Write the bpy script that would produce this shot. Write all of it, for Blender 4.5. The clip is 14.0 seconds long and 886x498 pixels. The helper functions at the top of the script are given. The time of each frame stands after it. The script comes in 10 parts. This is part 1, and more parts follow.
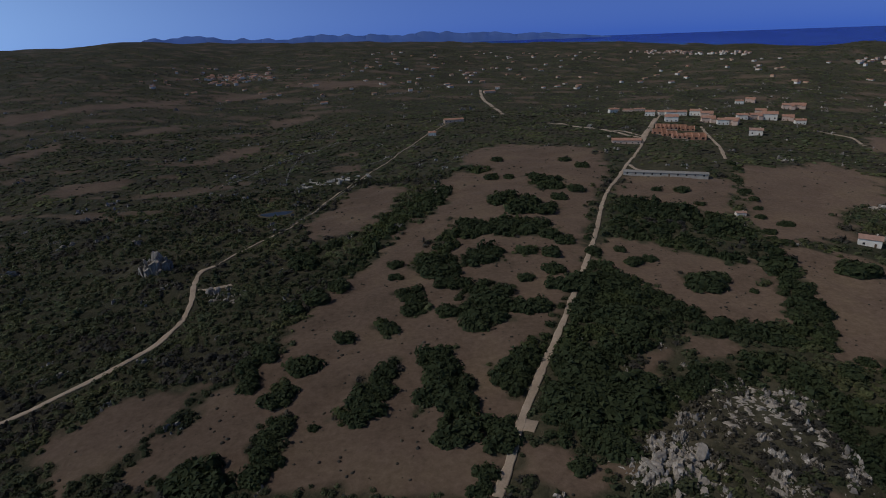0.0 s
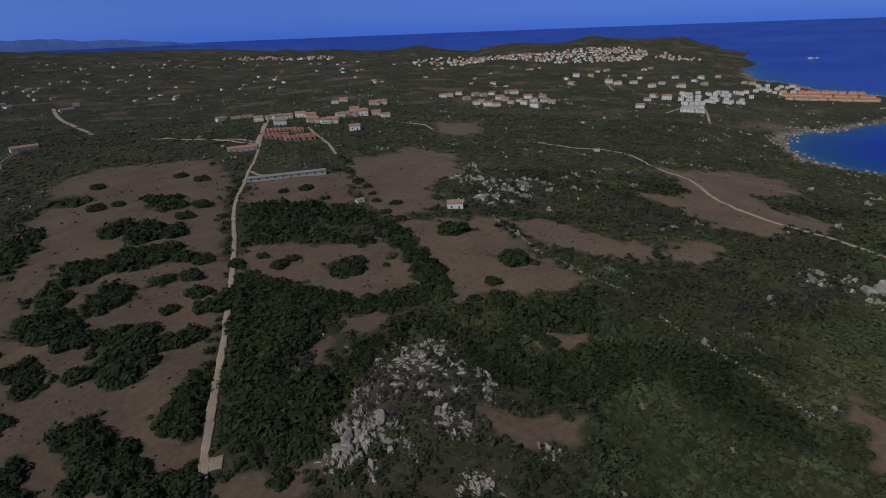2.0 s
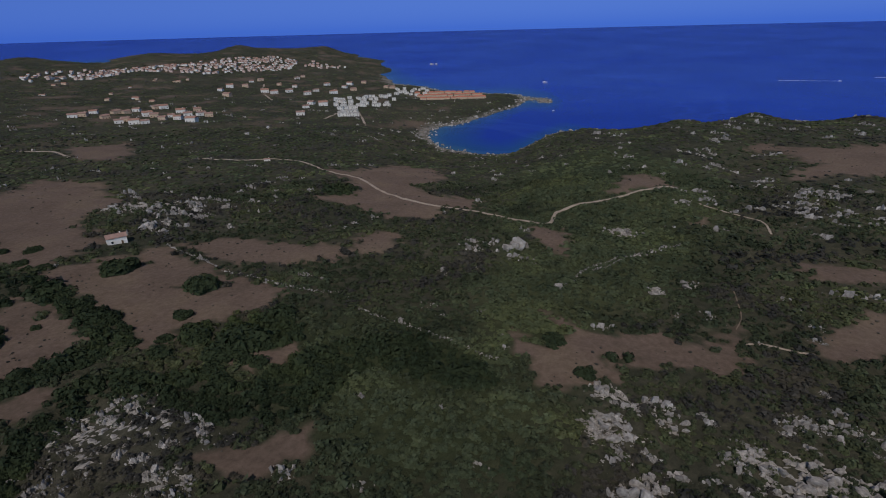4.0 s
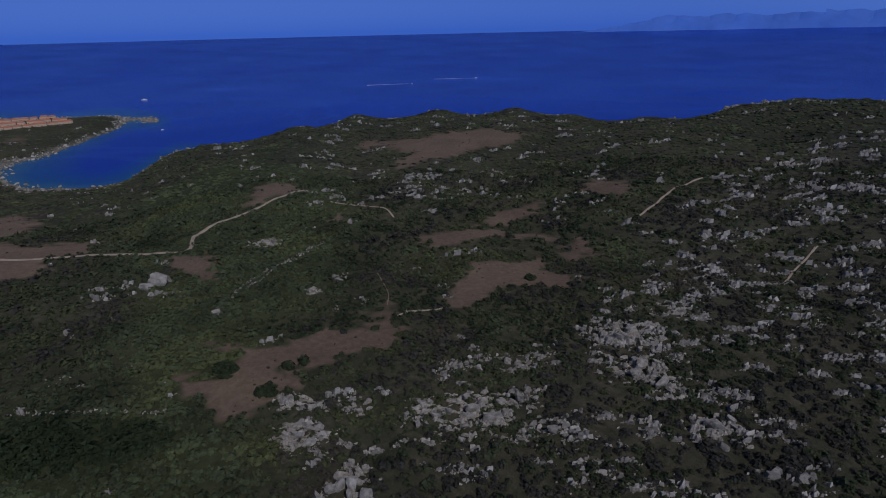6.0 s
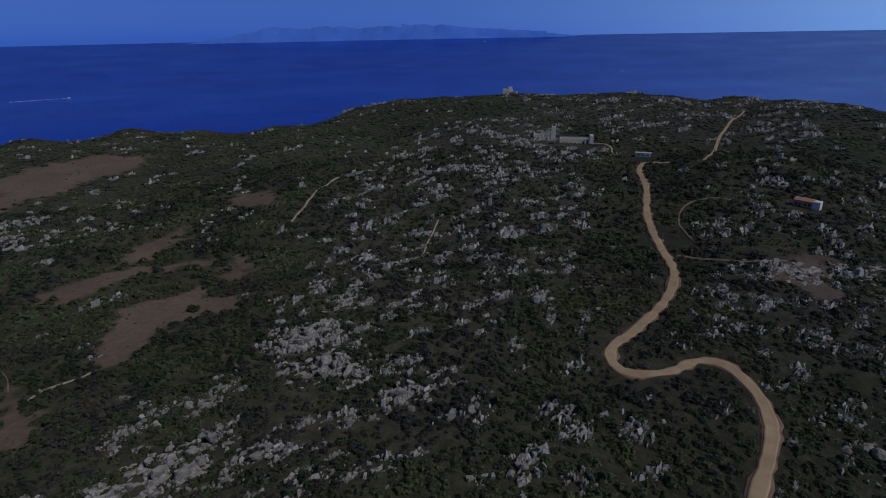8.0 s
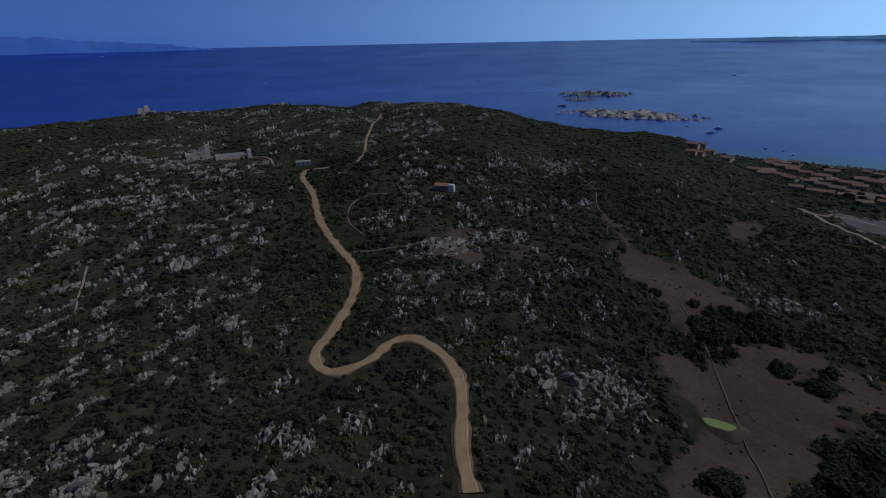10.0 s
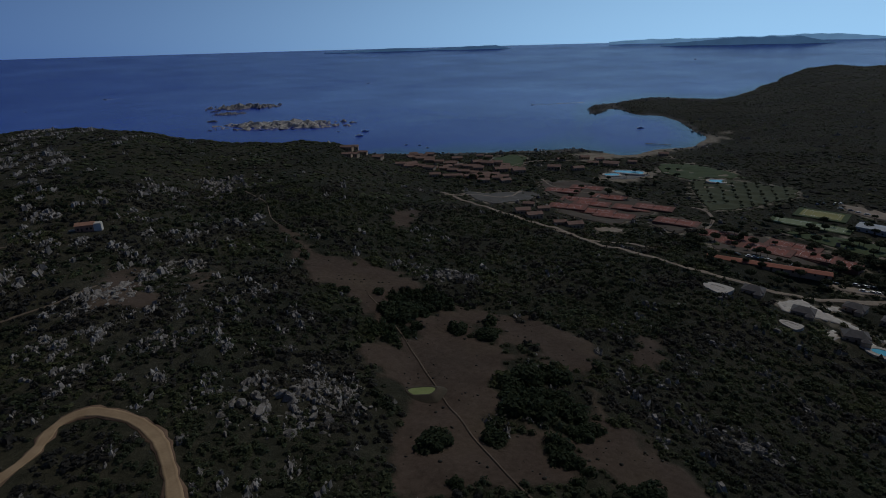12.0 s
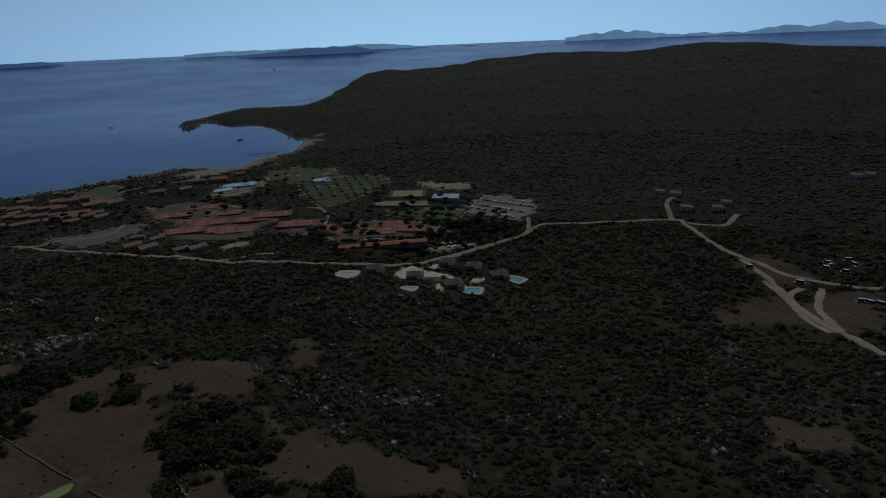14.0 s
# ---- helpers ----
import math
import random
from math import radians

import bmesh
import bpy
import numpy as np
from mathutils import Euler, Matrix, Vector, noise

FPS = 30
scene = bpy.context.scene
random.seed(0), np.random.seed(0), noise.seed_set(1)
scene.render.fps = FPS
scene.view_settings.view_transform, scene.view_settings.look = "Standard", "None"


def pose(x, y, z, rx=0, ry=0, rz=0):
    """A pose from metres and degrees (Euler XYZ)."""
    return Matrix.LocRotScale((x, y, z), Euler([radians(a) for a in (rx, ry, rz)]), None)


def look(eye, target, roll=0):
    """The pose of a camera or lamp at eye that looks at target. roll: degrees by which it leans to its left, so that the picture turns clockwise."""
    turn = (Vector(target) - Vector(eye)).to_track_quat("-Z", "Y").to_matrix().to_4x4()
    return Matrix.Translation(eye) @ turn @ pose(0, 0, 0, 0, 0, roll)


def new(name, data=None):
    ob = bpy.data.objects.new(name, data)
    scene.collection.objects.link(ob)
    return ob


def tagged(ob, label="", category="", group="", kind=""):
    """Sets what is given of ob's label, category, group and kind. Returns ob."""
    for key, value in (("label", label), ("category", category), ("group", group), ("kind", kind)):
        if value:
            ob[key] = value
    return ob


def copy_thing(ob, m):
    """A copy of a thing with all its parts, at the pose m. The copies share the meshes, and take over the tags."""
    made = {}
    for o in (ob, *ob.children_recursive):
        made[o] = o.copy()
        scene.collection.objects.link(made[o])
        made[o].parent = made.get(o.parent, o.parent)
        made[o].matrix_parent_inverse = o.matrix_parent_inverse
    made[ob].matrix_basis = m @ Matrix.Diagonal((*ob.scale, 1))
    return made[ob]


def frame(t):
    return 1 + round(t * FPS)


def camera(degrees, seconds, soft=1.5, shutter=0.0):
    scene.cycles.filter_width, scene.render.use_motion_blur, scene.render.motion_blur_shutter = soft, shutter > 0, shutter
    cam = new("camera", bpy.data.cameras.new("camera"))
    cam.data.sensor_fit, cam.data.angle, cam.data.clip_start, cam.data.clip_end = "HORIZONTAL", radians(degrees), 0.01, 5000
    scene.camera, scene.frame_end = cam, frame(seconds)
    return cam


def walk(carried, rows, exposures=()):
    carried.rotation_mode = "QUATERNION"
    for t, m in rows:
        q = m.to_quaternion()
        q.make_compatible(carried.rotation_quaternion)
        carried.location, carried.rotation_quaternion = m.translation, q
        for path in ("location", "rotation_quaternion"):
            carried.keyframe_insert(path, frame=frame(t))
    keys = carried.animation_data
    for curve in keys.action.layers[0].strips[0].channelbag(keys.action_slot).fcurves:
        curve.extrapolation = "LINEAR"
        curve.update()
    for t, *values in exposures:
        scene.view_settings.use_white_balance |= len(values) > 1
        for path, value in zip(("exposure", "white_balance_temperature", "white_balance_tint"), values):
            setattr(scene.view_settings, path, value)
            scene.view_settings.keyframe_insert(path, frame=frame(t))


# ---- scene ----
cam = camera(77.09, 14.0, soft=1.0)
EXPOSURES = [(0.0, -0.93, 6750, 13), (1.5, -0.76, 6550, 12), (3.0, -0.66, 6400, 14), (5.5, -0.98, 6000, 17), (6.5, -1.13, 5850, 18), (9.5, -1.33, 5950, 10), (11.0, -1.66, 6200, 9), (12.5, -1.95, 6450, 10), (14.0, -1.95, 6600, 10)]
walk(cam, [
    (0.0, pose(0, 0, 170, 69.17, 2.05, 0.00)),
    (0.5, pose(0, 0, 170, 68.92, 2.01, -9.85)),
    (1.0, pose(0, 0, 170, 68.71, 2.01, -20.01)),
    (1.5, pose(0, 0, 170, 68.54, 2.07, -29.55)),
    (2.0, pose(0, 0, 170, 68.40, 2.04, -38.13)),
    (2.5, pose(0, 0, 170, 68.29, 1.87, -46.67)),
    (3.0, pose(0, 0, 170, 68.25, 1.66, -54.60)),
    (5.5, pose(0, 0, 170, 68.40, 1.22, -99.02)),
    (6.0, pose(0, 0, 170, 68.48, 1.23, -108.82)),
    (6.5, pose(0, 0, 170, 68.51, 1.24, -118.66)),
    (7.0, pose(0, 0, 170, 68.59, 1.17, -128.17)),
    (9.5, pose(0, 0, 170, 69.22, 1.02, -170.12)),
    (10.0, pose(0, 0, 170, 69.32, 1.10, -179.34)),
    (10.5, pose(0, 0, 170, 69.41, 1.16, -188.05)),
    (11.0, pose(0, 0, 170, 69.53, 1.21, -196.77)),
    (11.5, pose(0, 0, 170, 69.64, 1.20, -205.13)),
    (12.0, pose(0, 0, 170, 69.68, 1.42, -213.35)),
    (12.5, pose(0, 0, 170, 69.69, 1.67, -222.15)),
    (13.0, pose(0, 0, 170, 69.67, 1.88, -231.42)),
    (13.5, pose(0, 0, 170, 69.59, 2.09, -241.93)),
    (14.0, pose(0, 0, 170, 69.46, 2.31, -252.78)),
], EXPOSURES)


# ---- sky, sun ----
SUN_AZ, SUN_EL = -100.0, 46.0
HAZE_AZ = -108.0   # the haze lies thickest over the eastern sea
world = bpy.data.worlds.new("sky")
scene.world = world
world.use_nodes = True
_nt = world.node_tree
_sky = _nt.nodes.new("ShaderNodeTexSky")
_sky.sky_type, _sky.sun_disc = "NISHITA", False
_sky.sun_elevation, _sky.sun_rotation = radians(SUN_EL), radians(SUN_AZ)
_sky.altitude, _sky.air_density, _sky.dust_density, _sky.ozone_density = 170, 1.0, 0.5, 4.0
_tint = _nt.nodes.new("ShaderNodeMix")
_tint.data_type, _tint.blend_type, _tint.inputs[0].default_value = "RGBA", "MULTIPLY", 1.0
_tint.inputs[7].default_value = (0.29, 0.66, 1.80, 1)
_nt.links.new(_sky.outputs[0], _tint.inputs[6])
_d = Vector((math.sin(radians(SUN_AZ)) * math.cos(radians(SUN_EL)), math.cos(radians(SUN_AZ)) * math.cos(radians(SUN_EL)), math.sin(radians(SUN_EL))))


def sky_math(how, *values):
    n = _nt.nodes.new("ShaderNodeMath")
    n.operation = how
    for sock, v in zip(n.inputs, values):
        if isinstance(v, (int, float)):
            sock.default_value = v
        else:
            _nt.links.new(v, sock)
    return n.outputs[0]


# sea haze: the air glows low over the horizon, most of all over the sunlit eastern sea
_way = _nt.nodes.new("ShaderNodeTexCoord").outputs["Generated"]
_sep = _nt.nodes.new("ShaderNodeSeparateXYZ")
_nt.links.new(_way, _sep.inputs[0])
_low = sky_math("EXPONENT", sky_math("MULTIPLY", sky_math("MAXIMUM", _sep.outputs[2], 0.0), -5.5))
_to_sun = sky_math("ADD", sky_math("MULTIPLY", _sep.outputs[0], math.sin(radians(HAZE_AZ)) * 0.5), sky_math("MULTIPLY_ADD", _sep.outputs[1], math.cos(radians(HAZE_AZ)) * 0.5, 0.5))
_wide = sky_math("EXPONENT", sky_math("MULTIPLY", sky_math("MAXIMUM", _sep.outputs[2], 0.0), -2.5))
_glow = sky_math("MULTIPLY", sky_math("POWER", sky_math("MAXIMUM", _to_sun, 0.0), 3.3), _wide)
_sun_haze, _all_haze = (_nt.nodes.new("ShaderNodeVectorMath") for _ in range(2))
for _n, _f, _c in ((_sun_haze, _glow, (24.0, 41.0, 49.0)), (_all_haze, _low, (0.4, 1.6, 12.0))):
    _n.operation = "SCALE"
    _n.inputs[0].default_value = _c
    _nt.links.new(_f, _n.inputs["Scale"])
_nt.links.new(_low, _tint.inputs[0])
_sum, _sum2 = (_nt.nodes.new("ShaderNodeVectorMath") for _ in range(2))
_nt.links.new(_tint.outputs[2], _sum.inputs[0])
_nt.links.new(_sun_haze.outputs[0], _sum.inputs[1])
_nt.links.new(_sum.outputs[0], _sum2.inputs[0])
_nt.links.new(_all_haze.outputs[0], _sum2.inputs[1])
_nt.links.new(_sum2.outputs[0], _nt.nodes["Background"].inputs[0])
_nt.nodes["Background"].inputs[1].default_value = 0.045
sun = new("sun", bpy.data.lights.new("sun", "SUN"))
sun.data.energy, sun.data.angle, sun.data.color = 3.4, radians(0.6), (1.0, 0.93, 0.84)
sun.matrix_world = look(_d * 500 + Vector((0, 0, 170)), (0, 0, 170))

# ---- materials ----
def ramp(nt, source, stops):
    n = nt.nodes.new("ShaderNodeValToRGB")
    while len(n.color_ramp.elements) < len(stops):
        n.color_ramp.elements.new(0.5)
    for e, (p, c) in zip(n.color_ramp.elements, stops):
        e.position, e.color = p, (*c, 1) if len(c) == 3 else c
    nt.links.new(source, n.inputs[0])
    return n.outputs[0]


def noise_of(nt, size, detail=4, rough=0.55, coords="Object"):
    """Noise whose features are about size metres across."""
    tc = nt.nodes.new("ShaderNodeTexCoord")
    n = nt.nodes.new("ShaderNodeTexNoise")
    n.inputs["Scale"].default_value = 1.0 / size
    n.inputs["Detail"].default_value, n.inputs["Roughness"].default_value = detail, rough
    nt.links.new(tc.outputs[coords], n.inputs["Vector"])
    return n.outputs["Fac"]


def mix(nt, fac, a, b, how="MIX"):
    n = nt.nodes.new("ShaderNodeMix")
    n.data_type, n.blend_type = "RGBA", how
    for sock, v in ((n.inputs[0], fac), (n.inputs[6], a), (n.inputs[7], b)):
        if isinstance(v, (int, float)):
            sock.default_value = v
        elif isinstance(v, tuple):
            sock.default_value = (*v, 1)
        else:
            nt.links.new(v, sock)
    return n.outputs[2]


def shader(name, rough=0.85, metal=0.0, spec=0.3):
    m = bpy.data.materials.new(name)
    m.use_nodes = True
    b = m.node_tree.nodes["Principled BSDF"]
    b.inputs["Roughness"].default_value, b.inputs["Metallic"].default_value = rough, metal
    b.inputs["Specular IOR Level"].default_value = spec
    b.inputs["Diffuse Roughness"].default_value = 0.2 if rough >= 0.8 else 0.0
    return m, m.node_tree, b


def bump(nt, b, source, strength, distance):
    n = nt.nodes.new("ShaderNodeBump")
    n.inputs["Strength"].default_value, n.inputs["Distance"].default_value = strength, distance
    nt.links.new(source, n.inputs["Height"])
    nt.links.new(n.outputs[0], b.inputs["Normal"])


def plain(name, low, high, size=2.0, rough=0.85, relief=0.05, metal=0.0, spec=0.3, vary=0.0, fine=None):
    """Two tones by noise at two scales, with relief; vary: difference from one object to the next."""
    m, nt, b = shader(name, rough, metal, spec)
    c = ramp(nt, noise_of(nt, size), [(0.3, low), (0.7, high)])
    c = mix(nt, 0.35, c, ramp(nt, noise_of(nt, fine or size / 9, 6), [(0.3, low), (0.75, high)]))
    if vary:
        info = nt.nodes.new("ShaderNodeObjectInfo")
        v = ramp(nt, info.outputs["Random"], [(0, (1 - vary,) * 3), (1, (1 + vary,) * 3)])
        c = mix(nt, 1.0, c, v, "MULTIPLY")
    nt.links.new(c, b.inputs["Base Color"])
    if relief:
        bump(nt, b, noise_of(nt, size / 5, 8, 0.65), 0.6, relief)
    return m


def ground_material():
    m, nt, b = shader("dry_ground", 0.95, spec=0.1)
    b.inputs["Diffuse Roughness"].default_value = 0.6
    at = nt.nodes.new("ShaderNodeAttribute")
    at.attribute_name = "cover"
    sep = nt.nodes.new("ShaderNodeSeparateColor")
    nt.links.new(at.outputs["Color"], sep.inputs[0])
    scrub = ramp(nt, noise_of(nt, 5, 9, 0.78), [(0.36, (0.027, 0.030, 0.020)), (0.56, (0.053, 0.053, 0.037)), (0.76, (0.105, 0.094, 0.073))])
    meadow = ramp(nt, noise_of(nt, 3, 9, 0.78), [(0.36, (0.022, 0.028, 0.014)), (0.56, (0.044, 0.054, 0.028)), (0.76, (0.080, 0.082, 0.045))])
    scrub = mix(nt, at.outputs["Alpha"], scrub, meadow)
    far = ramp(nt, noise_of(nt, 120, 8, 0.7), [(0.35, (0.7, 0.75, 0.7)), (0.62, (1.3, 1.2, 1.1))])
    scrub = mix(nt, 1.0, scrub, far, "MULTIPLY")
    grass = ramp(nt, noise_of(nt, 34, 7, 0.62), [(0.3, (0.074, 0.053, 0.039)), (0.5, (0.125, 0.087, 0.067)), (0.7, (0.168, 0.125, 0.082))])
    grass = mix(nt, 0.55, grass, ramp(nt, noise_of(nt, 2.2, 8, 0.75), [(0.3, (0.050, 0.036, 0.026)), (0.7, (0.179, 0.134, 0.103))]))
    stone = ramp(nt, noise_of(nt, 5, 8, 0.7), [(0.35, (0.09, 0.08, 0.065)), (0.6, (0.30, 0.27, 0.24))])
    sand = ramp(nt, noise_of(nt, 14, 6), [(0.3, (0.36, 0.30, 0.22)), (0.7, (0.50, 0.43, 0.33))])
    c = mix(nt, sep.outputs[0], scrub, grass)
    c = mix(nt, sep.outputs[1], c, stone)
    c = mix(nt, sep.outputs[2], c, sand)
    nt.links.new(c, b.inputs["Base Color"])
    thick = nt.nodes.new("ShaderNodeMath")
    thick.operation, thick.inputs[1].default_value, thick.inputs[2].default_value = "MULTIPLY_ADD", -0.8, 1.0
    nt.links.new(sep.outputs[0], thick.inputs[0])
    relief = nt.nodes.new("ShaderNodeMath")
    relief.operation = "MULTIPLY"
    nt.links.new(noise_of(nt, 1.9, 8, 0.72), relief.inputs[0])
    nt.links.new(thick.outputs[0], relief.inputs[1])
    bump(nt, b, relief.outputs[0], 0.8, 1.2)
    return m


def leaf_material(name, low, mid, high):
    m, nt, b = shader(name, 0.8, spec=0.15)
    g = nt.nodes.new("ShaderNodeNewGeometry")
    info = nt.nodes.new("ShaderNodeObjectInfo")
    add = nt.nodes.new("ShaderNodeMath")
    add.operation = "FRACT"
    plus = nt.nodes.new("ShaderNodeMath")
    nt.links.new(g.outputs["Random Per Island"], plus.inputs[0])
    nt.links.new(info.outputs["Random"], plus.inputs[1])
    nt.links.new(plus.outputs[0], add.inputs[0])
    c = ramp(nt, add.outputs[0], [(0.0, low), (0.55, mid), (1.0, high)])
    c = mix(nt, 0.45, c, ramp(nt, noise_of(nt, 0.7, 6, 0.7, "Object"), [(0.3, low), (0.72, high)]))
    big = ramp(nt, noise_of(nt, 38, 6, 0.65), [(0.32, (0.5, 0.56, 0.56)), (0.5, (1.0, 1.0, 1.0)), (0.7, (1.55, 1.45, 1.15))])
    c = mix(nt, 1.0, c, big, "MULTIPLY")
    nt.links.new(c, b.inputs["Base Color"])
    bump(nt, b, noise_of(nt, 0.55, 6, 0.75), 0.7, 0.3)
    thin = nt.nodes.new("ShaderNodeBsdfTranslucent")
    nt.links.new(c, thin.inputs["Color"])
    both = nt.nodes.new("ShaderNodeMixShader")
    both.inputs[0].default_value = 0.35
    nt.links.new(b.outputs[0], both.inputs[1])
    nt.links.new(thin.outputs[0], both.inputs[2])
    nt.links.new(both.outputs[0], nt.nodes["Material Output"].inputs[0])
    return m


def water_material():
    m, nt, b = shader("sea_water", 0.12, spec=0.09)
    b.inputs["IOR"].default_value = 1.33
    g = nt.nodes.new("ShaderNodeTexCoord")
    at = nt.nodes.new("ShaderNodeAttribute")
    at.attribute_name = "depth"
    c = ramp(nt, at.outputs["Fac"], [(0.0, (0.035, 0.115, 0.16)), (0.07, (0.008, 0.060, 0.20)), (0.32, (0.002, 0.024, 0.33))])
    c = mix(nt, 1.0, c, ramp(nt, noise_of(nt, 500, 5, 0.6), [(0.35, (0.85, 0.85, 0.9)), (0.65, (1.15, 1.15, 1.1))]), "MULTIPLY")
    flow = nt.nodes.new("ShaderNodeTexNoise")
    flow.inputs["Scale"].default_value, flow.inputs["Detail"].default_value, flow.inputs["Distortion"].default_value = 1 / 700, 3, 1.6
    nt.links.new(g.outputs["Object"], flow.inputs["Vector"])
    line = ramp(nt, flow.outputs["Fac"], [(0.47, (0, 0, 0)), (0.5, (1, 1, 1)), (0.515, (0, 0, 0))])
    c = mix(nt, 0.07, c, mix(nt, line, c, (0.10, 0.20, 0.62)))
    nt.links.new(c, b.inputs["Base Color"])
    r = ramp(nt, noise_of(nt, 320, 6, 0.65), [(0.3, (0.17,) * 3), (0.7, (0.24,) * 3)])
    nt.links.new(r, b.inputs["Roughness"])
    bump(nt, b, noise_of(nt, 7, 8, 0.7), 0.2, 0.8)
    return m


GROUND, WATER = ground_material(), water_material()
LEAF = leaf_material("mastic_scrub", (0.032, 0.041, 0.022), (0.061, 0.076, 0.040), (0.112, 0.124, 0.071))
LEAF_DRY = leaf_material("dry_scrub", (0.034, 0.034, 0.029), (0.059, 0.056, 0.049), (0.107, 0.099, 0.085))
LEAF_LUSH = leaf_material("lush_scrub", (0.063, 0.079, 0.042), (0.090, 0.111, 0.058), (0.130, 0.152, 0.084))
LEAF_TREE = leaf_material("tree_leaves", (0.030, 0.043, 0.021), (0.043, 0.059, 0.029), (0.062, 0.081, 0.040))
LEAF_OLIVE = leaf_material("olive_leaves", (0.05, 0.06, 0.035), (0.075, 0.085, 0.05), (0.10, 0.11, 0.07))
GRANITE = plain("granite", (0.11, 0.10, 0.088), (0.46, 0.42, 0.375), 1.3, 0.9, 0.5, vary=0.2, fine=0.35)
ISLET_ROCK = plain("sea_worn_granite", (0.22, 0.205, 0.185), (0.62, 0.58, 0.53), 7, 0.9, 0.8, vary=0.15, fine=2.0)
DIRT = plain("dirt_road", (0.28, 0.19, 0.11), (0.46, 0.33, 0.20), 5, 0.95, 0.04)
PALE_DIRT = plain("pale_track", (0.22, 0.175, 0.135), (0.42, 0.345, 0.275), 6, 0.95, 0.04)
ASPHALT = plain("old_asphalt", (0.085, 0.08, 0.075), (0.15, 0.142, 0.132), 8, 0.9, 0.02)


def loose_granite():
    m, nt, b = shader("loose_granite", 0.9, spec=0.2)
    g = nt.nodes.new("ShaderNodeNewGeometry")
    c = ramp(nt, g.outputs["Random Per Island"], [(0, (0.09, 0.083, 0.077)), (0.6, (0.20, 0.185, 0.172)), (1, (0.49, 0.458, 0.43))])
    c = mix(nt, 0.4, c, ramp(nt, noise_of(nt, 0.8, 7, 0.7), [(0.35, (0.12, 0.11, 0.095)), (0.65, (0.46, 0.43, 0.39))]))
    nt.links.new(c, b.inputs["Base Color"])
    bump(nt, b, noise_of(nt, 0.5, 7, 0.7), 0.7, 0.15)
    return m


GRANITE_LOOSE = loose_granite()
PLASTER = plain("white_plaster", (0.55, 0.52, 0.47), (0.74, 0.71, 0.66), 4, 0.9, 0.01)
OCHRE = plain("ochre_plaster", (0.42, 0.30, 0.21), (0.58, 0.44, 0.32), 4, 0.9, 0.01)
ROSE = plain("rose_plaster", (0.46, 0.34, 0.28), (0.62, 0.48, 0.41), 4, 0.9, 0.01)
TILES = plain("terracotta_tiles", (0.26, 0.135, 0.095), (0.42, 0.245, 0.18), 3, 0.85, 0.05, fine=0.3)
TILES_ORANGE = plain("bright_terracotta_tiles", (0.36, 0.12, 0.075), (0.50, 0.20, 0.13), 3, 0.85, 0.05, fine=0.3)
TILES_GREY = plain("grey_shingles", (0.10, 0.095, 0.095), (0.19, 0.175, 0.17), 3, 0.85, 0.05, fine=0.3)
TILES_BROWN = plain("weathered_brown_tiles", (0.23, 0.14, 0.11), (0.39, 0.25, 0.20), 3, 0.85, 0.05, fine=0.3)
DARK_GLASS = plain("dark_window_glass", (0.015, 0.018, 0.02), (0.03, 0.035, 0.04), 3, 0.1, 0, spec=0.5)
WOOD = plain("dark_wood", (0.08, 0.05, 0.03), (0.14, 0.09, 0.055), 1, 0.7, 0.01)
CONCRETE = plain("raw_concrete", (0.30, 0.28, 0.26), (0.44, 0.42, 0.39), 3, 0.9, 0.02)
BRICK = plain("raw_brickwork", (0.34, 0.17, 0.11), (0.48, 0.27, 0.19), 2, 0.9, 0.03, fine=0.25)
RUBBLE = plain("rubble_masonry", (0.48, 0.43, 0.37), (0.72, 0.66, 0.58), 1.2, 0.95, 0.15)
CLAY = plain("red_clay", (0.25, 0.085, 0.064), (0.35, 0.13, 0.10), 9, 0.95, 0.01)
CLAY_WORN = plain("worn_clay_surround", (0.17, 0.082, 0.064), (0.26, 0.125, 0.10), 9, 0.95, 0.01)
LAWN = plain("watered_lawn", (0.05, 0.078, 0.030), (0.085, 0.118, 0.048), 12, 0.95, 0.05, fine=0.8)
PITCH = plain("yellowed_turf", (0.25, 0.25, 0.09), (0.36, 0.34, 0.14), 14, 0.95, 0.03, fine=0.8)
TURF = plain("pale_green_turf", (0.20, 0.25, 0.14), (0.28, 0.33, 0.20), 14, 0.95, 0.03, fine=0.8)
POOL_WATER = plain("pool_water", (0.06, 0.40, 0.60), (0.12, 0.55, 0.75), 5, 0.06, 0.02, spec=0.5)
TEAL_WATER = plain("teal_pool_water", (0.05, 0.30, 0.32), (0.09, 0.40, 0.42), 5, 0.06, 0.02, spec=0.5)
ALGAE = plain("algae_pond_water", (0.20, 0.24, 0.07), (0.30, 0.33, 0.12), 3, 0.3, 0.01)
PAVING = plain("pale_paving", (0.46, 0.42, 0.37), (0.68, 0.63, 0.57), 2, 0.9, 0.01)
WHITE_PAINT = plain("white_paint", (0.76, 0.76, 0.75), (0.84, 0.84, 0.83), 2, 0.28, 0, spec=0.8)
SILVER_PAINT = plain("silver_paint", (0.42, 0.43, 0.44), (0.50, 0.51, 0.52), 2, 0.3, 0, 0.5, 0.5)
DARK_PAINT = plain("dark_paint", (0.02, 0.022, 0.026), (0.045, 0.047, 0.052), 2, 0.25, 0, spec=0.5)
BLUE_PAINT = plain("blue_paint", (0.03, 0.07, 0.20), (0.05, 0.10, 0.26), 2, 0.3, 0, spec=0.5)
RUBBER = plain("tyre_rubber", (0.015, 0.015, 0.015), (0.03, 0.03, 0.03), 1, 0.8, 0)
